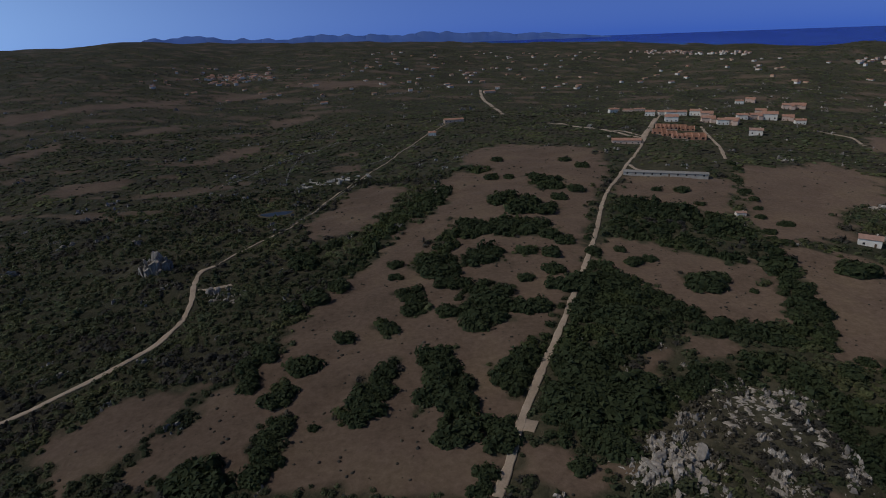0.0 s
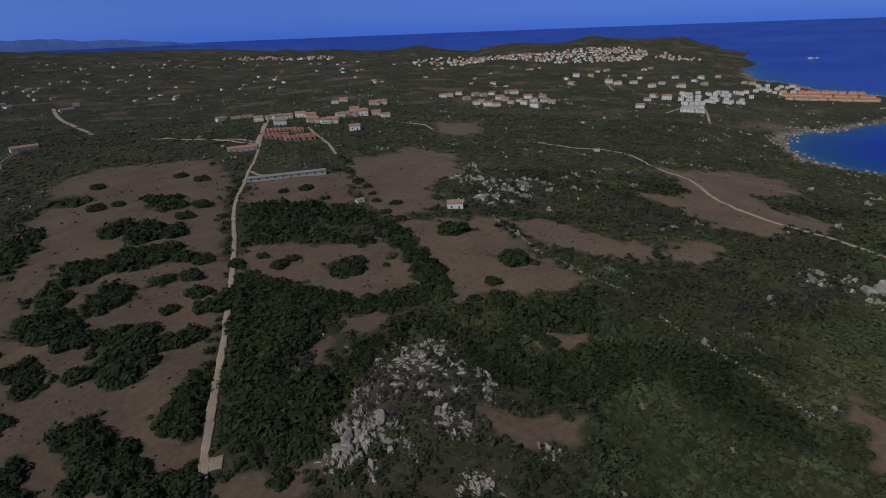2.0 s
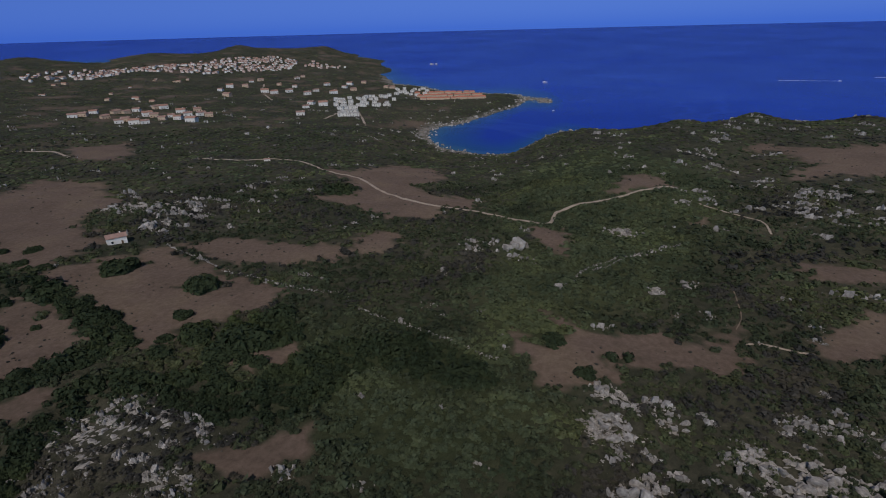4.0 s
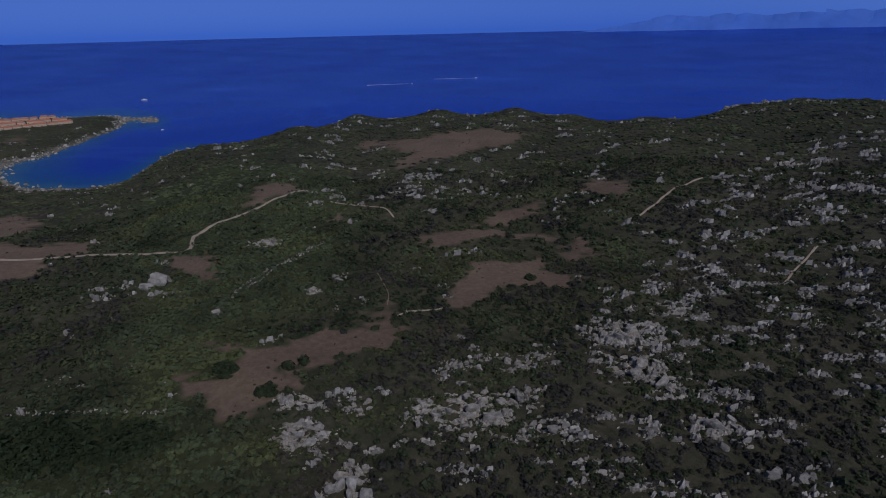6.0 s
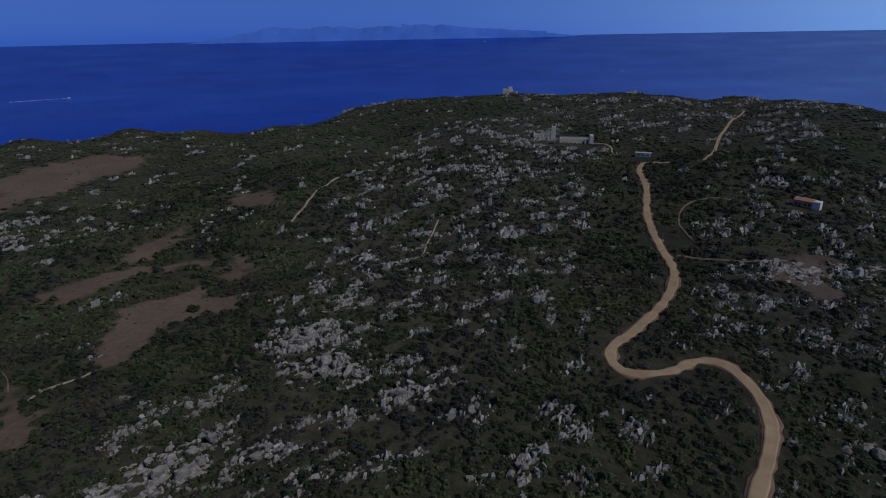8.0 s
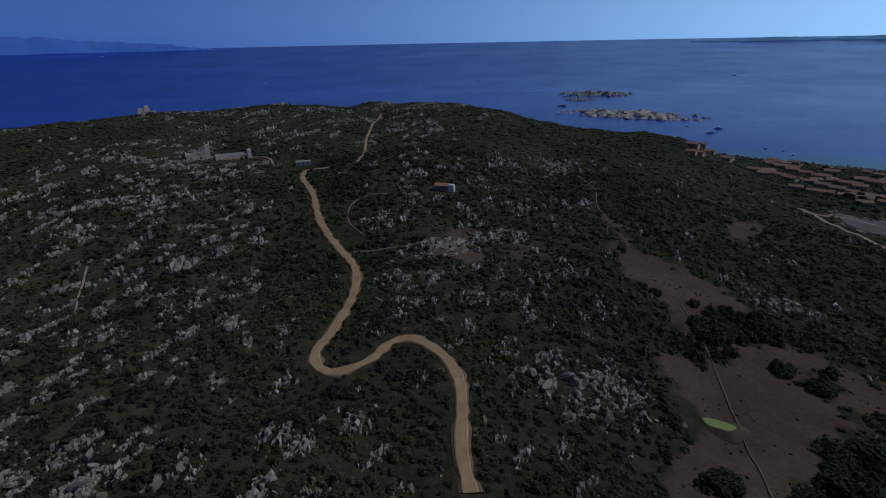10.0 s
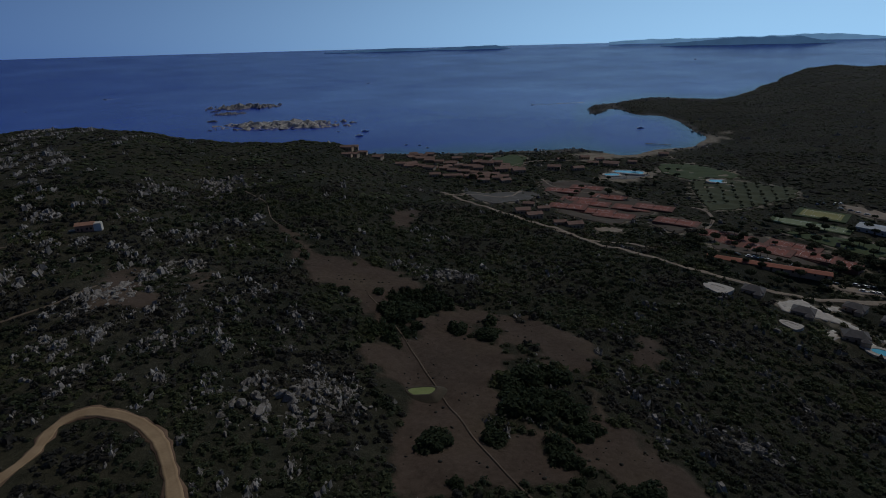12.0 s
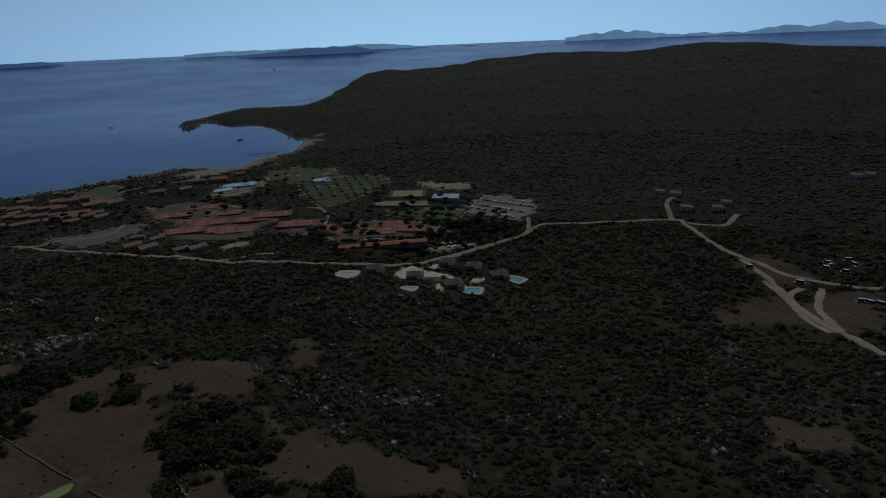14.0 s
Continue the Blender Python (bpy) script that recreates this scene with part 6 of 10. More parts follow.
def shell_house():
    """An unfinished terrace: brick walls with open bays, slabs and no roof."""
    ob = tagged(new("house"), "unfinished brick terrace without a roof, open bays", "building site", "unfinished terraces")
    part("slab", made(box, 0, 0, -1.5, 16, 11, 1.8), CONCRETE, ob)
    for x in (-8, -2.7, 2.7, 8):
        part("wall", made(box, x * 0.98, 0, 0.3, 0.35, 11, 4.6), BRICK, ob)
    for y, h in ((-5.3, 2.7), (5.3, 4.6), (0, 3.6)):
        part("wall", made(box, 0, y, 0.3, 15.6, 0.3, h), BRICK, ob)
    # dark panels on the wall face stand for the shade inside open bays
    for x in (-5.3, 0.1, 5.4):
        part("window", made(box, x, -5.45, 0.9, 2.2, 0.2, 1.7), DARK_GLASS, ob, "dark panel as the shade of an open bay")
    part("floor_slab", made(box, -2.6, 2.6, 2.9, 10.4, 4.8, 0.25), CONCRETE, ob)
    ob.location = (0, 0, -500)
    MODELS["shell"] = (ob, False)


shell_house()


# ---- trees and shrubs ----
def crown(bm, seed, blobs, spread, size, low, flat=0.8):
    """A crown of overlapping leafy clumps with an uneven outline."""
    g = np.random.RandomState(seed)
    for k in range(blobs):
        v, f = bush(seed * 7 + k, 34, 0.34)
        r = spread * math.sqrt((k + 0.4) / blobs)
        a = k * 2.4 + g.uniform(-0.4, 0.4)
        s = size * g.uniform(0.75, 1.2)
        off = Vector((math.cos(a) * r, math.sin(a) * r, low + (0.15 + g.uniform(0, 0.45)) * size * (1 - r / (spread + 1e-6) * 0.7)))
        vs = [bm.verts.new(Vector((q[0] * s, q[1] * s, q[2] * s * flat)) + off) for q in v]
        for t in f:
            bm.faces.new([vs[i] for i in t])


def shrub(kind, seed, material, label):
    ob = tagged(new("shrub"), label, "shrub", "shrubs in the fields")
    bm = made(rod, (0, 0, -0.5), (0.05, 0, 0.25), 0.08, 0.05)
    rod(bm, (0.02, 0, 0.0), (0.3, 0.15, 0.28), 0.05, 0.03), rod(bm, (0, 0, 0.0), (-0.3, -0.15, 0.28), 0.05, 0.03)
    part("stem", bm, BARK, ob)
    part("crown", made(crown, seed, 11, 0.72, 0.42, 0.10, 0.9), material, ob)
    ob.location = (0, 0, -500)
    MODELS[kind] = (ob, False)


def tree(kind, seed, tall, wide, label, material, flat=0.75):
    ob = tagged(new("tree"), label, "tree", "resort trees")
    bm = made(rod, (0, 0, -0.6), (0.1, 0, tall * 0.6), 0.22, 0.13)
    for k in range(4):
        a = k * 1.57 + seed
        rod(bm, (0.08, 0, tall * (0.42 + 0.04 * k)), (math.cos(a) * wide * 0.55, math.sin(a) * wide * 0.55, tall * 0.75), 0.10, 0.04, 5)
    part("trunk", bm, BARK, ob)
    part("crown", made(crown, seed, 8, wide * 0.68, wide * 0.55, tall * 0.6, flat), material, ob)
    ob.location = (0, 0, -500)
    MODELS[kind] = (ob, False)


for _k in range(4):
    shrub("shrub%d" % _k, 81 + _k, LEAF_TREE, "rounded dark green shrub standing in dry grass")
tree("pine0", 91, 6.5, 3.4, "dark green stone pine between resort buildings", LEAF_TREE)
tree("pine1", 92, 5.0, 2.8, "dark green round-headed tree beside a lane", LEAF_TREE, 0.9)
tree("pine2", 93, 7.5, 3.0, "tall dark pine among low buildings", LEAF_TREE, 0.7)
tree("olive", 94, 3.2, 1.7, "small olive tree in a planted row", LEAF_OLIVE, 0.9)


# ---- vehicles and boats ----
def car(kind, paint, label, long=4.3, tall=1.45, van=False):
    ob = tagged(new("car"), label, "car", "parked cars")
    bm = made(box, 0, 0, 0.32, long, 1.75, 0.55, 0.97)
    bmesh.ops.bevel(bm, geom=bm.edges[:], offset=0.12, segments=2, affect="EDGES")
    body = part("body", bm, paint, ob)
    part("cabin", made(box, 0 if van else -0.2, 0, 0.86, long * (0.8 if van else 0.56), 1.6, tall - 0.84, 0.82), DARK_GLASS, body, "dark glazed cabin")
    bm = bmesh.new()
    bmesh.ops.create_uvsphere(bm, u_segments=12, v_segments=8, radius=1.0)
    bmesh.ops.delete(bm, geom=[v for v in bm.verts if v.co.z < -0.1], context="VERTS")
    for v in bm.verts:
        v.co = Vector((v.co.x * long * (0.4 if van else 0.29) - (0 if van else 0.2), v.co.y * 0.78, tall - 0.06 + v.co.z * 0.2))
    for f in bm.faces:
        f.smooth = True
    part("roof", bm, paint, body, "domed roof")
    for x in (-0.3, 0.3):
        for y in (-0.8, 0.8):
            part("wheel", made(rod, (x * long, y - 0.1, 0.32), (x * long, y + 0.1, 0.32), 0.32, 0.32, 10), RUBBER, ob)
    ob.location = (0, 0, -500)
    MODELS[kind] = (ob, False)


car("car_white", WHITE_PAINT, "white parked car on a gravel lot")
car("car_silver", SILVER_PAINT, "silver parked car on a gravel lot")
car("car_dark", DARK_PAINT, "dark parked car on a gravel lot")
car("car_blue", BLUE_PAINT, "blue parked car on a gravel lot")
car("van", WHITE_PAINT, "white camper van parked off the road", 5.6, 2.3, True)


def boat(kind, long, label, mast=False, wake=0.0):
    ob = tagged(new("boat"), label, "boat", "boats on the bay")
    bm = bmesh.new()
    top, low = [], []
    for k in range(9):
        t = k / 8
        w = long * 0.16 * math.sin(math.pi * min(1, 0.32 + 0.68 * t)) ** 0.7 if k < 8 else 0.01
        x = (t - 0.5) * long
        top.append([bm.verts.new((x, s * w, 0.09 * long * (1 + 0.4 * t * t))) for s in (-1, 1)])
        low.append([bm.verts.new((x * 0.93, s * w * 0.6, -0.03 * long)) for s in (-1, 1)])
    for k in range(8):
        for s in (0, 1):
            q = (low[k][s], low[k + 1][s], top[k + 1][s], top[k][s])
            bm.faces.new(q if s == 0 else q[::-1])
        bm.faces.new((top[k][0], top[k + 1][0], top[k + 1][1], top[k][1]))
        bm.faces.new((low[k][1], low[k + 1][1], low[k + 1][0], low[k][0]))
    bm.faces.new((low[0][0], top[0][0], top[0][1], low[0][1]))
    part("hull", bm, WHITE_PAINT, ob)
    part("cabin", made(box, -0.05 * long, 0, 0.1 * long, 0.4 * long, 0.2 * long, 0.11 * long, 0.75), WHITE_PAINT, ob)
    part("windscreen", made(box, 0.14 * long, 0, 0.13 * long, 0.06 * long, 0.17 * long, 0.06 * long, 0.8), DARK_GLASS, ob)
    if mast:
        part("mast", made(rod, (0.05 * long, 0, 0.1 * long), (0.05 * long, 0, 1.25 * long), 0.012 * long, 0.008 * long), SILVER_PAINT, ob)
    if wake:
        bm = bmesh.new()
        prev = None
        for k in range(24):
            t = k / 23
            row = [bm.verts.new((-0.5 * long - t * wake, s * (0.14 * long + t * wake * 0.018 + 0.5 * math.sin(k * 1.7)), 0.12 - 0.05 * abs(s))) for s in (-1, 0, 1)]
            if prev:
                for j in (0, 1):
                    bm.faces.new((prev[j], prev[j + 1], row[j + 1], row[j]))
            prev = row
        part("wake", bm, FOAM, ob, "white foaming wake")
    ob.location = (0, 0, -500)
    MODELS[kind] = (ob, False)


boat("yacht", 16, "white motor yacht at anchor off the beach")
boat("sailboat", 13, "white sailing boat at anchor with bare mast", True)
boat("speedboat", 9, "white motor boat running with a foaming wake", wake=150)
boat("fast_boat", 12, "white motor boat trailing a long foaming wake", wake=420)
boat("dinghy", 6, "small white boat on the water")


# ---- courts, pools, yards ----
def rect_level(x, y, turn, w, d):
    c, s = math.cos(radians(turn)), math.sin(radians(turn))
    p = [(x + c * a * w / 2 - s * b * d / 2, y + s * a * w / 2 + c * b * d / 2) for a in (-1, -0.5, 0, 0.5, 1) for b in (-1, 0, 1)]
    return max(drape(*q) for q in p) + 0.25


def tennis_court(x, y, turn, k=1.0, surface=None, surround=None, label="red clay tennis court with worn clay surround and net", net=True, w=36, d=18, category="tennis court"):
    ob = tagged(new("tennis_court" if net else "sports_pitch"), label, category, "tennis courts" if net else "sports pitches")
    ob.matrix_basis = at(x, y, turn, k, lift=rect_level(x, y, turn, w, d))
    part("base", made(box, 0, 0, -3, w, d, 3.0), surround or CLAY_WORN, ob)
    part("surface", made(box, 0, 0, 0.0, w * 0.78, d * 0.70, 0.03), surface or CLAY, ob)
    bm = bmesh.new()
    for cx, cy, sx, sy in ((0, 5.5, 23.8, 0.12), (0, -5.5, 23.8, 0.12), (11.9, 0, 0.12, 11), (-11.9, 0, 0.12, 11), (0, 4.1, 23.8, 0.1), (0, -4.1, 23.8, 0.1), (6.4, 0, 0.1, 8.2), (-6.4, 0, 0.1, 8.2)):
        box(bm, cx * w / 36, cy * d / 18, 0.03, sx * w / 36, sy * d / 18, 0.006)
    part("court_lines", bm, WHITE_PAINT, ob)
    if net:
        part("net", made(box, 0, 0, 0.03, 0.06, 12.4, 0.95), DARK_PAINT, ob)
        for s in (-1, 1):
            part("net_post", made(rod, (0, s * 6.3, 0), (0, s * 6.3, 1.1), 0.05, 0.05), SILVER_PAINT, ob)
    for a in (-1, 1):
        for b in (-1, 0, 1):
            part("fence_post", made(rod, (b * w / 2 * 0.98, a * d / 2 * 0.97, 0), (b * w / 2 * 0.98, a * d / 2 * 0.97, 3.0), 0.05, 0.05, 5), SHEET_METAL, ob)
    return ob


def pool(x, y, turn, w, d, label, water=None, bend=0.25, deck=2.5):
    """A swimming pool with a pale rounded deck and a raised rim."""
    ob = tagged(new("swimming_pool"), label, "swimming pool", "swimming pools")
    ob.matrix_basis = at(x, y, turn, lift=rect_level(x, y, turn, w + 2 * deck, d + 2 * deck))

    def ring(grow, z):
        return [Vector(((w / 2 + grow) * math.copysign(abs(math.cos(t)) ** 0.6, math.cos(t)), (d / 2 + grow) * math.copysign(abs(math.sin(t)) ** 0.6, math.sin(t)) * (1 + bend * math.cos(t)), z)) for t in np.arange(28) * 2 * math.pi / 28]

    def fill(bm, *levels):
        rows = [[bm.verts.new(p) for p in ring(g, z)] for g, z in levels]
        for a, b in zip(rows, rows[1:]):
            for k in range(28):
                bm.faces.new((a[k], a[(k + 1) % 28], b[(k + 1) % 28], b[k]))
        return rows
    bm = bmesh.new()
    fill(bm, (deck, -3.0), (deck, 0.05), (0.4, 0.05), (0.35, 0.12), (0.0, 0.12), (0.0, -0.3))
    part("deck", bm, PAVING, ob)
    bm = bmesh.new()
    bm.faces.new([bm.verts.new(p) for p in ring(0.0, -0.06)])
    part("water", bm, water or POOL_WATER, ob)
    return ob


def yard(name, label, points, material, category, lift=0.28, cell=2.0, kind="structure"):
    """A patch of surfaced ground that follows the land."""
    poly = np.array(points, float)
    lo, hi = poly.min(0), poly.max(0)
    nx, ny = int((hi[0] - lo[0]) / cell) + 2, int((hi[1] - lo[1]) / cell) + 2
    gx, gy = np.meshgrid(lo[0] + np.arange(nx) * cell, lo[1] + np.arange(ny) * cell, indexing="ij")
    x, y = gx.ravel(), gy.ravel()
    x, y = x + 0.5 * waves(x, y, 7, 71), y + 0.5 * waves(x, y, 7, 72)
    z = height(x, y) + lift
    i, j = np.meshgrid(np.arange(nx - 1), np.arange(ny - 1), indexing="ij")
    q = np.stack((i * ny + j, (i + 1) * ny + j, (i + 1) * ny + j + 1, i * ny + j + 1), -1).reshape(-1, 4)
    mid_x, mid_y = x[q].mean(1), y[q].mean(1)
    q = q[inside(poly, mid_x, mid_y, 0.4) > 0.5]
    used, inverse = np.unique(q, return_inverse=True)
    me = big_mesh(name, np.stack((x[used], y[used], z[used]), -1), inverse.reshape(-1, 4), material)
    ob = tagged(new(name, me), label, category, kind=kind)
    solid = ob.modifiers.new("thickness", "SOLIDIFY")
    solid.thickness, solid.offset = 0.5, -1
    return ob


# ---- rock things ----
BLOCKS = []
for _k in range(9):
    _bm = bmesh.new()
    bmesh.ops.create_icosphere(_bm, subdivisions=2, radius=1.0)
    _g = np.random.RandomState(200 + _k)
    _cuts = [(Vector(_g.normal(size=3)).normalized(), _g.uniform(0.35, 0.7)) for _ in range(9)]
    for _v in _bm.verts:
        for _n3, _d3 in _cuts:
            _over = _v.co.dot(_n3) - _d3
            if _over > 0:
                _v.co -= _n3 * _over * 0.97
        _v.co += Vector(_g.normal(size=3)) * 0.035
        _v.co.z = min(_v.co.z, 0.5 + 0.1 * _v.co.x) * 1.25
    _me = bpy.data.meshes.new("boulder")
    _bm.to_mesh(_me)
    _bm.free()
    _me.materials.append(GRANITE)
    BLOCKS.append(_me)


def outcrop(x, y, spread, count, size, label, seed, tall=1.0, level=None, stretch=1.0, turn=0.0):
    """A heap of granite boulders, bigger towards its middle."""
    g = np.random.RandomState(seed)
    count, size = int(count * 1.1), size * 0.8
    base = drape(x, y) if level is None else level
    ob = tagged(new("rock_outcrop"), label, "rocks", "granite outcrops")
    ob.matrix_basis = pose(x, y, base)
    c, s = math.cos(radians(turn)), math.sin(radians(turn))
    n = 56
    u, v = (q.ravel() for q in np.meshgrid(np.linspace(-1.1, 1.1, n), np.linspace(-1.1, 1.1, n), indexing="ij"))
    mx, my = (c * u * stretch - s * v) * spread, (s * u * stretch + c * v) * spread
    wx, wy = x + mx, y + my
    along, across = mx * 0.27 + my * 0.96, mx * 0.96 - my * 0.27
    # jointed rock: blocks of uneven height between open clefts
    cells = int(min(260, max(30, 1.1 * stretch * (2.2 * spread / size) ** 2 / 2.2)))
    cu, cv = g.uniform(-1.05, 1.05, cells), g.uniform(-1.05, 1.05, cells)
    cx, cy = (c * cu * stretch - s * cv) * spread, (s * cu * stretch + c * cv) * spread
    ca, cc = cx * 0.27 + cy * 0.96, cx * 0.96 - cy * 0.27
    d = np.hypot((across[:, None] - cc) * 1.0, (along[:, None] - ca) * 0.55)
    order = np.argsort(d, 1)
    near, next_one = np.take_along_axis(d, order[:, :1], 1)[:, 0], np.take_along_axis(d, order[:, 1:2], 1)[:, 0]
    lift = (g.uniform(-1.05, 0.85, cells) + 0.7 * (0.6 - np.hypot(cu, cv)))[order[:, 0]]
    tilt = (g.uniform(-0.5, 0.5, cells))[order[:, 0]] * (across - cc[order[:, 0]]) * 0.9
    mz = size * tall * 0.62 * lift + tilt + 0.16 * size * (waves(wx, wy, size * 0.8, seed) + waves(across, along * 0.5, size * 0.35, seed + 1))
    mz = mz - np.where(next_one - near < 0.13 * size, 0.5 * size * tall, 0.0)
    mz = mz - np.clip(np.hypot(u, v) - 0.8, 0, 1) * 4 * size * tall
    ground_z = height(wx, wy) if level is None else np.full(len(wx), float(level))
    mz = np.maximum(mz, -1.2 * size) + ground_z - base
    i, j = np.meshgrid(np.arange(n - 1), np.arange(n - 1), indexing="ij")
    q = np.stack((i * n + j, (i + 1) * n + j, (i + 1) * n + j + 1, i * n + j + 1), -1).reshape(-1, 4)
    shown = (mz - ground_z + base)[q].max(1) > -0.15 * size
    body = new("rock_base", big_mesh("rock_base", np.stack((mx, my, mz), -1), q[shown], GRANITE, False))
    body.parent = ob
    for k in range(count):
        r = math.sqrt((k + 0.3) / count)
        a = k * 2.4 + g.uniform(-0.5, 0.5)
        lx, ly = math.cos(a) * r * spread * stretch, math.sin(a) * r * spread
        px, py = c * lx - s * ly, s * lx + c * ly
        b = size * 0.8 * (0.35 + 0.85 * g.uniform(0, 1) ** 1.8) * (1.2 - 0.6 * r)
        z = (drape(x + px, y + py) if level is None else level) - base
        piece = new("boulder", BLOCKS[g.randint(len(BLOCKS))])
        piece.parent = ob
        piece.matrix_basis = pose(px, py, z + b * tall * 0.35 * (1 + (1 - r)), g.uniform(-14, 14), g.uniform(-14, 14), 75 + g.normal(0, 30)) @ Matrix.Diagonal((b * g.uniform(0.9, 1.6), b * g.uniform(0.5, 0.9), b * tall * g.uniform(0.7, 1.3), 1))
    return ob


def islet(x, y, long, wide, turn, tall, seed, label):
    """A bare granite island rising from the sea with broken ledges."""
    ob = tagged(new("islet"), label, "island", "granite islets")
    ob.matrix_basis = pose(x, y, 0, 0, 0, turn)
    n, m = 64, 34
    u, v = np.meshgrid(np.linspace(-1, 1, n), np.linspace(-1, 1, m), indexing="ij")
    px, py = u.ravel() * long / 2 * 1.15, v.ravel() * wide / 2 * 1.25
    d = 1 - np.sqrt(u.ravel() ** 2 + v.ravel() ** 2)
    z = d * tall * 1.1 + 0.45 * tall * waves(px, py, long / 4, seed) + 0.4 * tall * waves(px, py, long / 12, seed + 1) + 0.2 * tall * waves(px, py, long / 25, seed + 2) - 0.4 * tall
    z = np.where(z > 0, np.round(z / 1.4) * 0.8 + z * 0.4, z)
    i, j = np.meshgrid(np.arange(n - 1), np.arange(m - 1), indexing="ij")
    q = np.stack((i * m + j, (i + 1) * m + j, (i + 1) * m + j + 1, i * m + j + 1), -1).reshape(-1, 4)
    body = new("rock_base", big_mesh("rock_base", np.stack((px, py, z), -1), q, ISLET_ROCK, False))
    body.parent = ob
    g = np.random.RandomState(seed)
    for k in range(34):
        i = g.randint(len(px))
        if z[i] < -0.4:
            continue
        b = g.uniform(1.0, 2.6)
        piece = new("boulder", BLOCKS[g.randint(len(BLOCKS))])
        piece.parent = ob
        piece.matrix_basis = pose(px[i], py[i], max(z[i], 0) + b * 0.2, g.uniform(-20, 20), g.uniform(-20, 20), g.uniform(0, 360)) @ Matrix.Diagonal((b * 1.4, b, b * 0.7, 1))
    return ob


def stone_wall(label, points, tall=0.9, seed=5):
    """A tumbled dry stone wall: loose stones heaped along a line."""
    line = smooth_line(points, 1.5)
    g = np.random.RandomState(seed)
    x, y = (np.repeat(line[:, k], 3) + g.normal(0, 0.45, len(line) * 3) for k in (0, 1))
    keep = waves(x, y, 30, seed) > -0.9
    x, y = x[keep], y[keep]
    size = g.uniform(0.22, 0.6, len(x))
    v, f = strew(STONES, x, y, height(x, y) + g.uniform(0.1, tall, len(x)), size, size, seed)
    tagged(new("stone_wall", big_mesh("stone_wall", v, f, GRANITE_LOOSE, False)), label, "stone wall", kind="stuff")


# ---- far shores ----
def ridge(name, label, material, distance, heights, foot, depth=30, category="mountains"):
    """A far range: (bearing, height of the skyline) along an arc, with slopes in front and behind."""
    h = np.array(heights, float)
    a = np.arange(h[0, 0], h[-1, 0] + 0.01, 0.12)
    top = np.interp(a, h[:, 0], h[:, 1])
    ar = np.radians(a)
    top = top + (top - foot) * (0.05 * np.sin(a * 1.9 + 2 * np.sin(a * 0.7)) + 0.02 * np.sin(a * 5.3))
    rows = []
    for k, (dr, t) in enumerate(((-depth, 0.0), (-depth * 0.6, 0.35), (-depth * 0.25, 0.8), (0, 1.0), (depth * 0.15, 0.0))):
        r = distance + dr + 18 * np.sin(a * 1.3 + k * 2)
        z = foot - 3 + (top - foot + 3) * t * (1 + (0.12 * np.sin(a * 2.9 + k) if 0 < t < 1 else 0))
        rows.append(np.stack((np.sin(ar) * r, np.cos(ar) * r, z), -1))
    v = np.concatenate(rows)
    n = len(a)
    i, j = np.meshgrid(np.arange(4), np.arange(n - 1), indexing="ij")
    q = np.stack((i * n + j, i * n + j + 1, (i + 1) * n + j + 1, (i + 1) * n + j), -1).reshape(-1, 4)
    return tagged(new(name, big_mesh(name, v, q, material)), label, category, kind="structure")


def town(name, label, points, count, seed, tall=7.0, wall=None):
    """Far closely built houses: walls and pitched roofs in one mass."""
    g = np.random.RandomState(seed)
    poly = np.array(points, float)
    lo, hi = poly.min(0), poly.max(0)
    x, y = g.uniform(lo[0], hi[0], count * 6), g.uniform(lo[1], hi[1], count * 6)
    ok = np.nonzero(inside(poly, x, y, 1.0) > 0.5)[0][:count]
    walls, white, roofs = bmesh.new(), bmesh.new(), bmesh.new()
    zs = height(x[ok], y[ok])
    for px, py, z in zip(x[ok], y[ok], zs):
        w, d, h = g.uniform(7, 14), g.uniform(6, 10), tall * g.uniform(0.6, 1.3)
        turn = pose(px, py, z - 1, 0, 0, g.choice([20, 110, 35]) + g.uniform(-8, 8))
        for bm, fill, args in ((white if g.uniform() < 0.5 else walls, box, (0, 0, 0, w, d, h)), (roofs, gable, (0, 0, h, w + 0.6, d + 0.6, g.uniform(0.6, 2.0)))):
            k = len(bm.verts)
            fill(bm, *args)
            bm.verts.ensure_lookup_table()
            bmesh.ops.transform(bm, matrix=turn, verts=bm.verts[k:])
    ob = tagged(new(name), label, "town", kind="stuff")
    part("walls", walls, wall or ROSE, ob)
    part("walls", white, PLASTER, ob, "whitewashed walls")
    part("roofs", roofs, TILES, ob)


# ---- single buildings and places ----
def ruin(x, y, turn):
    """Roofless masonry: broken walls of uneven height and a stump of a tower."""
    ob = tagged(new("ruin"), "roofless ruined stone house with a broken tower wall", "ruin")
    ob.matrix_basis = at(x, y, turn)
    part("tower", made(box, 4, 0, -1, 4.5, 4.5, 13, 0.8), RUBBLE, ob, "tall broken tower wall")
    for px, py, sx, sy, h in ((-6, -4, 15, 0.7, 3.5), (-6, 4, 15, 0.7, 5.5), (-13.5, 0, 0.7, 8.5, 6.5), (-5, 0, 0.6, 7, 4.0), (9, -3, 6, 0.7, 2.5)):
        part("wall", made(box, px, py, -1, sx, sy, h + 1, 0.96), RUBBLE, ob)
    # no holes in the wall: dark blocks imitate the shade of empty windows
    for px in (-10, -2):
        part("window", made(box, px, -4.4, 1.0, 1.2, 0.15, 1.6), DARK_GLASS, ob, "dark panel as the shade of an empty window")


